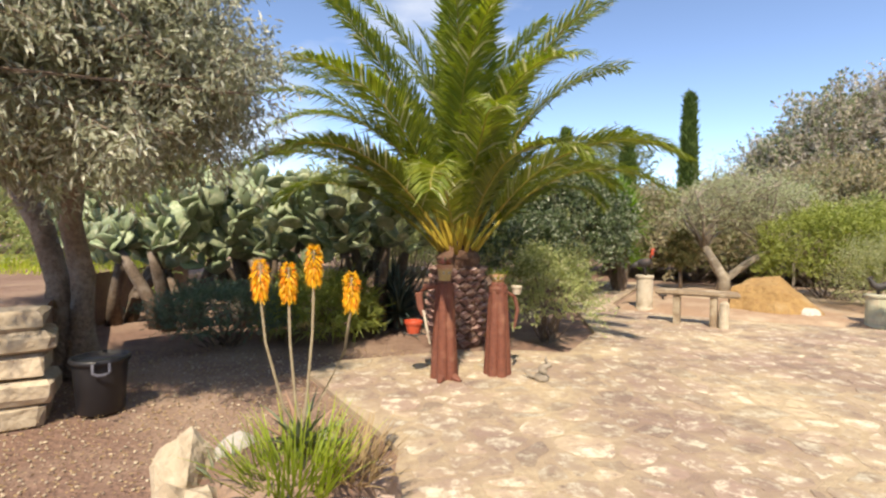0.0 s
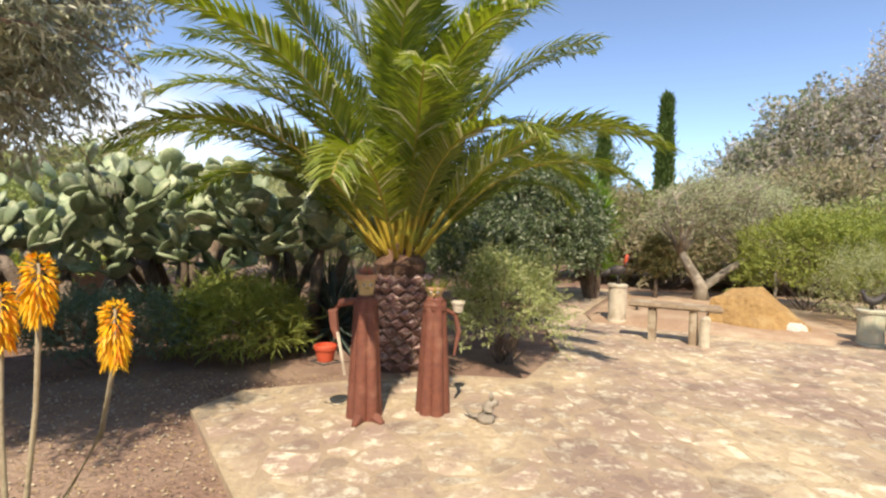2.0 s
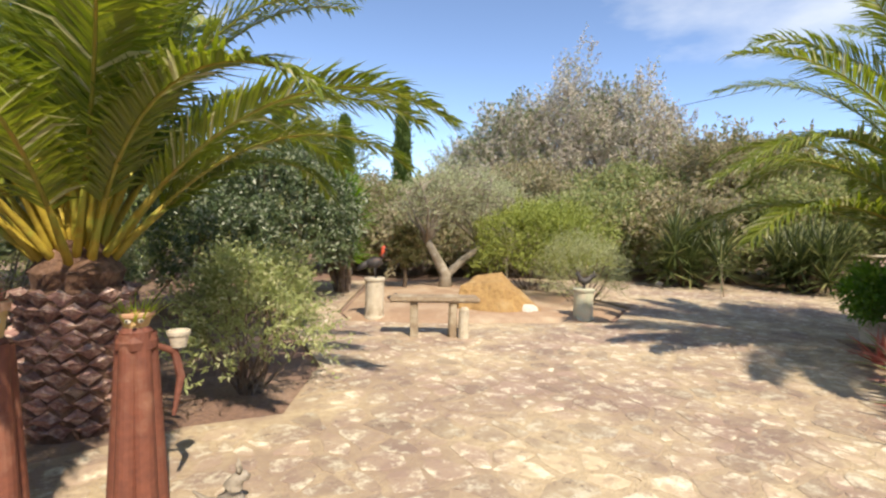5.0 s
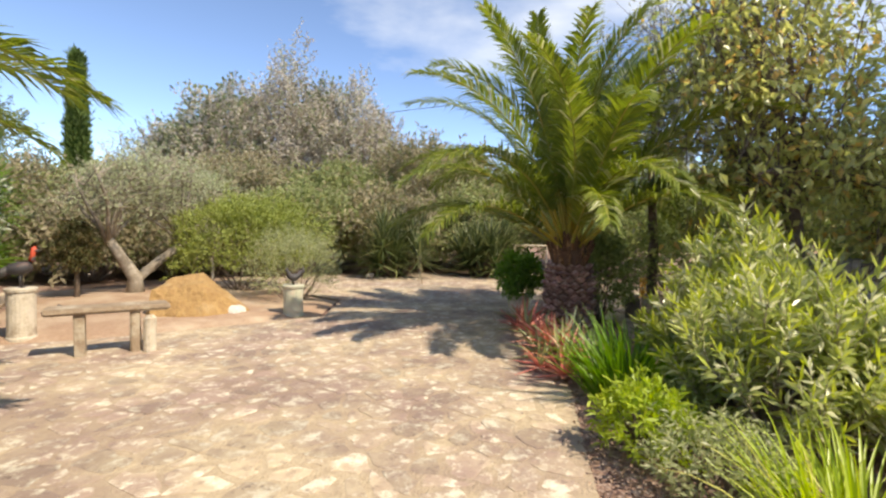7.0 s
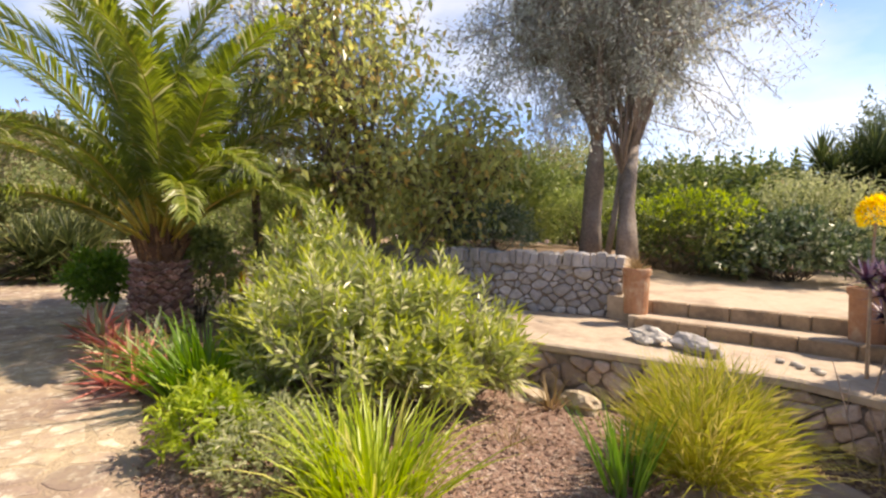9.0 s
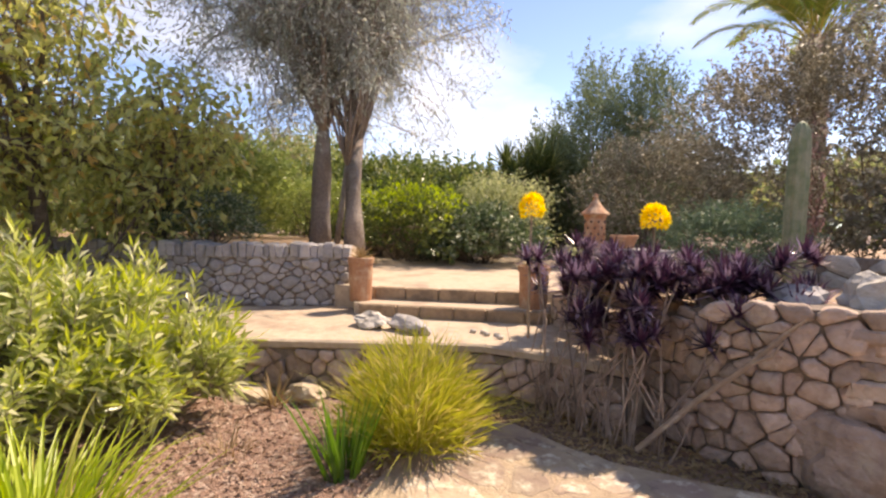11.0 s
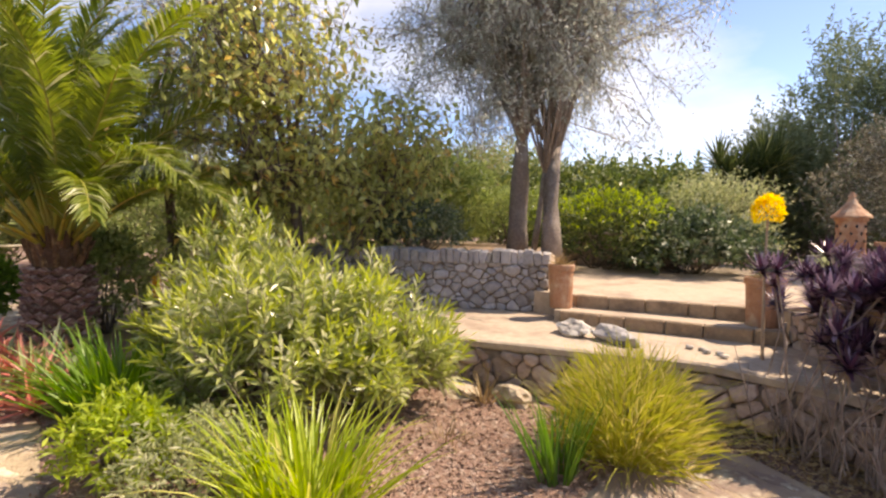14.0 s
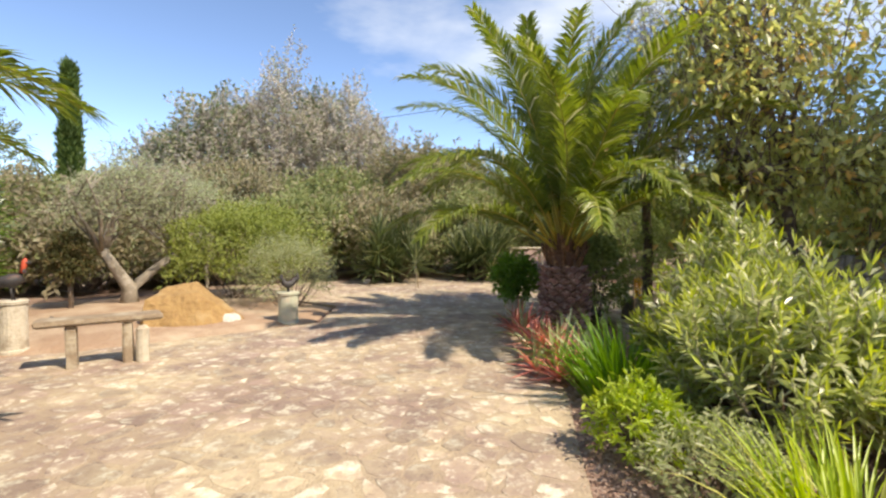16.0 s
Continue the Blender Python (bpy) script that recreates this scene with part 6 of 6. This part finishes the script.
# the body is uncut: black diamonds paint the shade inside its openings
for r in range(4):
    for k in range(9):
        a = 2 * math.pi * (k + 0.5 * (r % 2)) / 9
        hole = Geo().add([(0.004, 0, 0.02), (0.004, 0.014, 0), (0.004, 0, -0.02), (0.004, -0.014, 0), (-0.02, 0, 0.02), (-0.02, 0.014, 0), (-0.02, 0, -0.02), (-0.02, -0.014, 0)], [(0, 3, 2, 1), (0, 1, 5, 4), (1, 2, 6, 5), (2, 3, 7, 6), (3, 0, 4, 7)])
        o = part("hole", hole, M_BLACK, ln, "black diamond piece painting the shade in an opening")
        o.matrix_basis = pose(0.127 * math.cos(a), 0.127 * math.sin(a), 0.09 + 0.075 * r, 0, 0, math.degrees(a))
solid("lantern_wall", prism([(3.2, -4.2), (4.4, -4.1), (4.4, -4.5), (3.2, -4.6)], 0.9, 1.31), M_GREYSTONE, (0, 0, 0), "low stone ledge below the lantern", "ledge", kind="structure")
ln.location = (4.1, -4.3, 1.31)
solid("clay_bowl", pot_geo(0.16, 0.16), M_TERRA, (3.75, -4.38, 1.31), "shallow terracotta bowl on the ledge", "bowl")
cac = thing("column_cactus", (1.87, -3.42, 0.96), "tall single-stemmed ribbed green column cactus", "cactus")
part("stem", Geo().lathe([(0.06, 0), (0.068, 0.1), (0.07, 0.5), (0.072, 1.0), (0.068, 1.3), (0.055, 1.4), (0.028, 1.45), (0.006, 1.465)], sides=40, flute=0.1, flutes=8), M_CACTUS, cac, smooth=True)
cac.rotation_euler = (radians(-1), radians(-1), 0)
for i, (x, y, z, s, m_, lb) in enumerate([(1.27, -2.9, 0.99, (0.3, 0.24, 0.22), M_WHITESTONE, "big bleached boulder on the wall's corner"), (1.72, -2.8, 0.96, (0.22, 0.18, 0.18), M_GREYSTONE, "grey boulder on top of the wall"), (2.2, -2.85, 0.94, (0.22, 0.18, 0.17), M_BROWNSTONE, "brown boulder on top of the wall"),
                                          (1.3, -2.42, -0.05, (0.42, 0.2, 0.38), M_BROWNSTONE, "large upright boulder at the wall's foot"), (5.25, -1.75, 0.45, (0.3, 0.16, 0.1), M_WHITESTONE, "pale flat boulder lying on the landing"), (4.8, -1.9, 0.45, (0.28, 0.15, 0.12), M_GREYSTONE, "grey boulder lying on the landing"),
                                          (4.85, -0.8, -0.05, (0.3, 0.2, 0.13), M_PALESTONE, "pale cream rock in the bed"), (5.3, -0.45, -0.05, (0.35, 0.22, 0.1), M_PALESTONE, "flat pale rock under the low wall"), (4.2, -1.6, -0.05, (0.3, 0.2, 0.07), M_PALESTONE, "flat pale stone at the low wall's foot")]):
    solid("boulder", rock(s, 40 + i, 0.34, sub=3), m_, (x, y, z), lb, "boulder")
for i in range(5):
    solid("pebble", rock((0.05, 0.04, 0.03), 60 + i, sub=2), M_WHITESTONE, (4.0 + 0.09 * i, -2.4 - 0.05 * (i % 2), 0.448), "small pale stone on the landing", "stone", "loose stones on the landing", smooth=True)

# ---- purple aeoniums with two yellow flower heads ----
rs = random.Random(77)
for i in range(15):
    low_root = i < 6
    q0 = (i % 6) / 5.5 if low_root else (i - 6) / 8.5
    if low_root:
        bx, by, bz = 3.35 - 1.1 * q0, -2.12 - 0.05 * rs.random(), -0.04
    else:
        bx, by, bz = 3.65 - 1.95 * q0, -3.2 + 0.45 * math.sin(q0 * 2.6) - 0.05 * rs.random(), 0.97
    ob = thing("purple_aeonium", (bx, by, bz), "dark purple aeonium with bare branching stems below the wall" if low_root else "dark purple aeonium growing on top of the wall", "succulent", "purple aeoniums")
    for k in range(5 if low_root else 7):
        if low_root:
            tx, ty, tz = rs.uniform(-0.4, 0.35), rs.uniform(-0.4, -0.05), rs.uniform(0.75, 1.3)
        else:
            tx, ty, tz = rs.uniform(-0.22, 0.22), rs.uniform(-0.12, 0.25), rs.uniform(0.04, 0.38)
        part("stem", Geo().tube([(rs.uniform(-0.05, 0.05), 0, 0), (tx * 0.25 + rs.uniform(-0.1, 0.1), ty * 0.2 + rs.uniform(-0.06, 0.06), tz * 0.35), (tx * 0.7 + rs.uniform(-0.1, 0.1), ty * 0.7, tz * 0.72), (tx, ty, tz)], [0.009, 0.007, 0.007, 0.008], 6, wobble=0.5), M_DEADSTEM, ob)
        n_ = rs.choice((1, 2, 2)) if low_root else 2
        for j in range(n_):
            p = (tx + rs.uniform(-0.1, 0.1) * j, ty + rs.uniform(-0.1, 0.1) * j, tz + rs.uniform(-0.1, 0.05) * j)
            g = rosette(Geo(), p, 34, rs.uniform(0.13, 0.21), 0.036, -0.4, 1.4, -0.15, i * 50 + k * 7 + j, seg=3, channel=0.15)
            part("rosette", g, M_PURPLE, ob)
    if low_root:
        for k in range(5):
            a = rs.uniform(0, 6.28)
            h_ = rs.uniform(0.25, 0.75)
            q = (rs.uniform(-0.35, 0.35), rs.uniform(-0.15, 0.2))
            dead = Geo().tube([(q[0] * 0.4, q[1] * 0.4, -0.02), (q[0] * 0.7, q[1] * 0.6, h_ * 0.5), (q[0] + 0.05 * math.cos(a), q[1] + 0.05 * math.sin(a), h_)], [0.008, 0.006, 0.003], 5, wobble=0.3)
            dead.tube([(q[0] * 0.7, q[1] * 0.6, h_ * 0.5), (q[0] * 0.7 + 0.12 * math.cos(a), q[1] * 0.6 + 0.12 * math.sin(a), h_ * 0.8)], [0.005, 0.003], 5)
            part("dead_stem", dead, M_DEADSTEM, ob, "bare dry stem")
solid("fallen_branch", Geo().tube([(2.42, -2.0, 0.02), (2.12, -2.16, 0.4), (1.82, -2.22, 0.72), (1.66, -2.26, 0.92), (1.55, -2.26, 1.04)], [0.022, 0.02, 0.02, 0.016, 0.008], 8, wobble=0.2).tube([(1.82, -2.22, 0.72), (1.7, -2.2, 0.8), (1.64, -2.2, 0.9)], [0.014, 0.011, 0.005], 7), M_DRYSTEM, (0, 0, 0), "pale bare branch leaning on the retaining wall", "branch")
for x, y, z in ((3.6, -2.31, 1.72), (2.74, -2.88, 1.64)):
    ob = thing("yellow_flower", (x, y, 0.9), "dense yellow flower head on a stalk above purple rosettes", "flower", "yellow flowers")
    part("stalk", Geo().tube([(0, 0, -0.35), (0.01, 0, 0.3), (0, 0, z - 0.95)], [0.013, 0.011, 0.009], 6), M_DRYSTEM, ob)
    d = unit(700)
    d[:, 2] = np.where(d[:, 2] < -0.6, -d[:, 2], d[:, 2])
    g = Geo()
    g.leaves(np.array([0, 0, z - 0.9]) + d * np.array([0.105, 0.105, 0.125]) * rng.uniform(0.7, 1, 700)[:, None], d + rng.normal(size=(700, 3)) * 0.5, 0.035, 0.018)
    part("flower_head", g, M_YELLOWFLOWER, ob, "yellow rounded flower head")
g = Geo()
rosette(g, (0, 0, 0), 26, 0.26, 0.05, 0.2, 1.4, 0.2, 9)
solid("pale_agave", g, M_PALEOLIVE, (3.75, -3.35, 1.2), "pale green agave rosette on the upper garden", "agave")

# ---- upper garden background ----
bush("grey_bush", (2.3, -8.3, 0.95), (2.4, 1.8, 3.4), 3800, 10, (0.085, 0.03), M_DUSKLEAF, "big dark grey-leaved bush behind the retaining wall", seed=81, twig_len=0.3, lump=0.3)
bush("grey_bush", (-0.6, -7.8, 0.95), (2.2, 1.8, 2.8), 3000, 10, (0.085, 0.03), M_DUSKLEAF, "big grey-leaved bush in the upper garden", seed=82, twig_len=0.3, lump=0.3)
bush("grey_bush", (0.3, -6.3, 0.95), (1.6, 1.0, 1.3), 900, 10, (0.1, 0.04), M_DUSKLEAF, "low grey-leaved bush behind the pale wall", seed=87)
bush("blue_green_shrub", (2.8, -5.1, 0.95), (0.75, 0.6, 0.75), 700, 10, (0.06, 0.02), M_BLUELEAF, "low blue-green shrub above the wall", seed=83)
for i, (x, y, r, h) in enumerate([(7.5, -13.3, 1.45, 6.1), (8.9, -12.7, 1.5, 5.8), (9.9, -12.2, 1.2, 4.4)]):
    bush("pine_tree", (x, y, -0.05), (r, r, h), 2000, 10, (0.16, 0.045), M_PINE, "upright plume of a grey-green pine beyond the terrace", "tree", seed=184 + i, group="pines beyond the terrace", twig_len=0.5, upward=1.3, fill=0.3, lump=0.45, stem_mat=M_GREYTWIG, stem_r=0.04, stems=12, bottom=-0.9)
bush("pine_bush", (5.5, -9.2, 0.7), (1.6, 1.4, 2.6), 2000, 10, (0.08, 0.024), M_DUSKLEAF, "grey-brown bush beside the pine", seed=85)
yucca((9.45, -10.2, -0.05), 3.5, 24, "dark tall yucca against the sky", 86, M_YUCCA, 0.9, 0.065, wide=0.5)
wall_back = drystone("wall_back", [(3.3, -5.3), (0.0, -5.2)], 0.95, lambda u: 1.32, (0.24, 0.2), 0.3, M_WHITESTONE, "low pale dry-stone wall in the upper garden", 12, 1, 0.07)
wall_far = drystone("wall_far", [(11.0, -5.2), (8.6, -6.9)], 0.72, lambda u: 1.5, (0.3, 0.2), 0.3, M_BROWNSTONE, "brown stone wall behind the terrace shrubs", 13, 1, 0.07)

# ---- far garden ----
def cypress(at, r, h, seed, label):
    ob = thing("cypress", at, label, "cypress", "cypresses")
    n = 2600
    t = rng.random(n) ** 0.8
    a = rng.uniform(0, 6.283, n)
    rad = r * np.minimum(1, 0.5 + 2.0 * t) * (1 - t) ** 0.85 * 1.1 * (0.6 + 0.4 * rng.random(n)) * (1 + 0.2 * np.sin(a * 3 + t * 19 + seed))
    p = np.stack([rad * np.cos(a), rad * np.sin(a), 0.2 + t * (h - 0.2)], 1)
    k = np.repeat(np.arange(n), 6)
    w = np.stack([np.cos(a) * 0.4, np.sin(a) * 0.4, np.ones(n)], 1)
    g = Geo()
    g.leaves(p[k] + rng.normal(size=(len(k), 3)) * 0.08, w[k] + rng.normal(size=(len(k), 3)) * 0.3, 0.3, 0.07)
    part("foliage", g, M_CYPRESS, ob)
    part("trunk", Geo().tube([(0, 0, -0.1), (0, 0, h * 0.5), (0, 0, h * 0.9)], [0.16, 0.1, 0.03], 8), M_BARK, ob)
    return ob


cypress((11.3, 22.9, 0), 0.42, 7.6, 1, "slender dark green cypress against the sky")
cypress((8.9, 24.0, 0), 0.4, 6.2, 2, "slender cypress half hidden behind the palm")
cypress((6.4, 26.0, 0), 0.4, 6.6, 3, "slender cypress rising behind the palm crown")
for i, (u, w, h, k) in enumerate([(-4.6, 0.5, 6.2, 0), (-3.0, -0.4, 8.0, 1), (-1.5, 0.8, 8.8, 0), (0.0, -0.3, 9.6, 0), (1.5, 0.4, 9.0, 1), (2.9, -0.5, 8.9, 0), (4.4, 0.3, 7.4, 0), (5.8, -0.4, 5.6, 0)]):
    bush("bare_tree", (18.6 + 0.72 * u + 0.69 * w, 19.5 - 0.69 * u + 0.72 * w, -0.05), (1.8, 1.8, 0.9 * h), 2000, 8, (0.19, 0.075), M_HAZELEAF, "tall green-topped tree in the grey tree belt" if k else "tall grey leafless tree with dense upright twigs", "tree", seed=190 + i, group="grey tree belt", twig_len=0.55, upward=0.9, stems=16, fill=0.3, lump=0.45, stem_mat=M_GREYTWIG, stem_r=0.045, bottom=-0.9, tips=M_PINE if k else None)
bush("tree_crown_green", (16.2, 23.6, 0), (2.4, 2.4, 5.6), 1400, 9, (0.16, 0.06), M_PINE, "tall grey-green tree behind the bare tree", "tree", seed=92, twig_len=0.5)
FAR = [(10.5, 17.5, 2.8, 2.2, 2.8, 0), (13.6, 16.6, 2.8, 2.2, 3.0, 1), (16.5, 14.2, 2.6, 2.2, 3.4, 0), (18.6, 11.6, 2.6, 2.4, 4.6, 1), (19.8, 8.6, 2.6, 2.6, 3.6, 0), (19.6, 5.4, 2.6, 2.6, 3.4, 0), (7.4, 18.5, 2.6, 2.0, 2.6, 1), (4.2, 18.0, 2.6, 2.0, 3.0, 0), (1.0, 17.5, 2.8, 2.0, 3.0, 0), (11.0, 14.8, 1.8, 1.4, 1.8, 1), (22.5, 13.5, 3.0, 3.0, 5.0, 1), (8.2, 16.0, 1.8, 1.4, 1.7, 1), (15.2, 18.6, 3.0, 2.4, 4.0, 1), (17.8, 9.6, 2.2, 2.0, 2.6, 0), (15.4, 11.6, 2.2, 1.8, 2.4, 1), (13.2, 13.4, 2.2, 1.8, 2.4, 0), (24, 4, 3.4, 3.4, 4.4, 0), (19, -1, 3.4, 3.4, 4.0, 0), (17, -7, 3.4, 3.4, 4.2, 0), (-3, 17, 3.4, 2.4, 3.2, 0), (-9, 15, 3.4, 2.4, 3.4, 0), (-14, 9, 3, 3, 3.4, 0)]
for i, (x, y, a, b, h, k) in enumerate(FAR):
    bush("thicket", (x, y, -0.05), (a, b, h), 1700, 8, (0.2, 0.08), M_FARBROWN if k else M_FARGREEN, "dry grey-brown thicket at the garden's edge" if k else "green thicket at the garden's edge", seed=100 + i, twig_len=0.5, stem_mat=M_GREYTWIG, lump=0.4, stem_r=0.03, stems=14, near=False)
bush("round_far_tree", (9.0, 27.0, 0), (2.6, 2.4, 6.2), 1400, 9, (0.18, 0.07), M_PINE, "round grey-green tree behind the cypress", "tree", seed=130, twig_len=0.5)
for i in range(16):
    a = radians(-160 + i * 22)
    bush("far_wood", (6 + 46 * math.cos(a), 5 + 46 * math.sin(a), 0), (11, 11, 5.0), 1500, 8, (0.75, 0.35), M_FARGREEN, "distant belt of green trees", "trees", seed=140 + i, twig_len=1.2, stem_mat=M_GREYTWIG, stem_r=0.08, near=False)
wire = [(25.0, 0.6, 8.6), (23.6, 10.38, 7.78), (22.62, 17.2, 7.37), (20.4, 33.0, 7.2)]
solid("power_line", Geo().tube(wire, [0.014] * 4, 5), M_IRON, (0, 0, 0), "thin dark overhead wire against the sky", "cable")
fr = thing("metal_frame", (16.6, 6.2, 0), "thin pale metal frame at the court's far edge", "frame")
for x in (-1.1, 0, 1.1):
    part("post", Geo().tube([(x, 0, -0.05), (x, 0, 1.0)], [0.025, 0.025], 8), M_COLUMN, fr)
part("rail", Geo().tube([(-1.2, 0, 1.0), (1.2, 0, 1.0)], [0.025, 0.025], 8), M_COLUMN, fr)
fr.rotation_euler = (0, 0, radians(-50))

# ---- small things ----
sap = thing("staked_sapling", (12.2, 8.4, 0.0), "thin young sapling tied to a leaning stake", "sapling")
part("stake", Geo().tube([(0.12, 0, -0.05), (0.0, 0, 0.42)], [0.016, 0.014], 6), M_WOOD, sap)
part("stem", Geo().tube([(0, 0.03, -0.05), (0.02, 0.03, 0.35), (0.0, 0.02, 0.8)], [0.012, 0.01, 0.005], 6), M_PALEBARK, sap)
g = Geo()
P_ = np.stack([rng.normal(0, 0.06, 60), rng.normal(0.02, 0.06, 60), rng.uniform(0.4, 0.95, 60)], 1)
g.leaves(P_, rng.normal(size=(60, 3)), 0.06, 0.02)
part("foliage", g, M_GREYGREEN, sap)
thin = thing("bare_shoot", (6.35, 2.35, -0.03), "thin bare dark shoot rising from the lilies", "shoot")
for k in range(3):
    part("stem", Geo().tube([(0, 0, 0), (0.03 * (k - 1), 0.02 * k, 0.5), (0.1 * (k - 1), 0.05 * k, 0.8 + 0.12 * k)], [0.012, 0.009, 0.004], 6), M_BARK, thin)
g = Geo().tube([(-0.1, 0, 0.12), (-0.03, 0, 0.1), (0.05, 0, 0.12), (0.09, 0, 0.17), (0.13, 0, 0.17)], [0.012, 0.05, 0.045, 0.03, 0.006], 8).tube([(0, 0, 0.09), (0, 0, 0.0)], [0.02, 0.03], 6)
solid("black_figurine", g, M_IRON, (4.75, 10.6, 0.05), "small black metal bird figure on the earth", "ornament", smooth=True)
clump("red_tuft", (4.95, -0.55, -0.03), 36, 0.3, 0.03, 0.07, M_DRYLEAF, "dry reddish tuft at the low wall's foot", 41, (0.4, 1.4), (0.0, 0.5))
clump("dry_tuft", (4.3, 0.1, -0.03), 40, 0.22, 0.012, 0.1, M_DRYLEAF, "small dry grass tuft among the bark chips", 42, (0.5, 1.4), (0.0, 0.6))

# ---- bark chips in the bed, gravel, fallen leaves ----
BED = [(3.52, 2.34), (3.02, 1.2), (2.97, 0.3), (3.32, -0.5), (3.67, -1.35), (4.4, -1.6), (5.2, -0.8), (6.8, 0.9), (7.6, 3.0), (8.25, 4.36), (5.6, 3.0), (4.14, 2.56)]
solid("bed_soil", prism(BED, -0.12, -0.012), M_CHIPS, (0, 0, 0), "planting bed covered with reddish bark chips", "flower bed", kind="structure")
g = Geo()
P_, W_ = [], []
while len(P_) < 9000:
    x, y = rng.uniform(3.0, 7.0), rng.uniform(-1.6, 3.2)
    if inside(x, y, BED):
        P_.append((x, y, -0.008 + 0.012 * rng.random()))
W_ = rng.normal(size=(len(P_), 3)) * np.array([1, 1, 0.25])
g.leaves(P_, W_, 0.045, 0.018, 0.15)
solid("bark_chips", g, M_CHIPS, (0, 0, 0), "loose reddish-brown bark chips over the bed", "bark chips", kind="stuff")
g = Geo()
P_ = np.stack([rng.uniform(-4.5, -0.4, 5000), rng.uniform(1.0, 6.4, 5000), np.full(5000, -0.035) + 0.03 * rng.random(5000)], 1)
P_ = P_[[not paved(p[0], p[1]) for p in P_]]
g.leaves(P_, rng.normal(size=(len(P_), 3)) * np.array([1, 1, 0.2]), 0.03, 0.014, 0.3)
solid("dry_litter", g, M_DRYLEAF, (0, 0, 0), "dry leaf litter scattered over the soil", "leaf litter", kind="stuff")

g = Geo()
P_ = np.stack([rng.uniform(1.3, 3.9, 2600), rng.uniform(-2.4, -1.6, 2600), np.full(2600, -0.03) + 0.03 * rng.random(2600)], 1)
P_ = P_[[not paved(p[0], p[1]) for p in P_]]
g.leaves(P_, rng.normal(size=(len(P_), 3)) * np.array([1, 1, 0.3]), 0.05, 0.02, 0.3)
solid("fallen_leaves", g, M_DRYLEAF, (0, 0, 0), "dry fallen leaves at the foot of the retaining wall", "leaf litter", kind="stuff")

g = Geo()
rs = random.Random(91)
bits = [rock((1, 0.8, 0.6), 70 + k, sub=1) for k in range(4)]
while g.n < 42 * 700:
    x, y = rs.uniform(-4.2, -0.3), rs.uniform(1.2, 6.2)
    if paved(x, y):
        continue
    b, k, a = rs.choice(bits), rs.uniform(0.006, 0.02), rs.uniform(0, 6.28)
    v = b.v[0] * k
    g.add(np.stack([x + v[:, 0] * math.cos(a) - v[:, 1] * math.sin(a), y + v[:, 0] * math.sin(a) + v[:, 1] * math.cos(a), v[:, 2] - 0.05 + 0.03 * noise.noise(Vector((x * 0.7, y * 0.7, 0)))], 1), b.f)
solid("gravel", g, M_PALESTONE, (0, 0, 0), "pale pebbles scattered over the reddish soil", "gravel", kind="stuff")

# ---- flagstones ----
rs = random.Random(12)
pts = []
sp = 0.24
for i in range(-8, 75):
    for j in range(-13, 70):
        if rs.random() < (0.6 if j < -1 else 0.24):
            continue
        x = (i + 0.5 * (j % 2) + rs.uniform(-0.48, 0.48)) * sp
        y = (j * 0.9 + rs.uniform(-0.48, 0.48)) * sp
        pts.append((x, y))
polys = cells(pts, 0.62, [(rs.random() * 0.16) ** 2 for _ in pts])


def kept_in(x, y, a, b):
    """A corner outside the court is drawn back towards its stone's middle."""
    for k in (1.0, 0.85, 0.7, 0.55, 0.4):
        if paved(x + (a - x) * k, y + (b - y) * k):
            return x + (a - x) * k, y + (b - y) * k
    return x + (a - x) * 0.25, y + (b - y) * 0.25


rest = Geo()
count = 0
for (x, y), poly in zip(pts, polys):
    if not paved(x, y) or len(poly) < 3:
        continue
    poly = [kept_in(x, y, a, b) for a, b in poly]
    sg = slab(poly, 0.003 + rs.uniform(0, 0.004), rs, 0.006 + rs.uniform(0, 0.045), 0.016, 0.026, 0.01, 0.22)
    if not sg:
        continue
    near = -1.6 < x < 2.6 and 3.0 < y < 6.2 or 1.2 < x < 3.8 and -2.6 < y < -0.6
    if near and count < 300:
        count += 1
        st_ = part("flagstone", Geo().add([(a - x, b - y, c) for a, b, c in sg[0]], sg[1]), M_FLAG, pavement)
        st_.location = (x, y, 0)
    else:
        rest.add(sg[0], sg[1])
tagged(part("flagstones", rest, M_FLAG, pavement), kind="stuff")
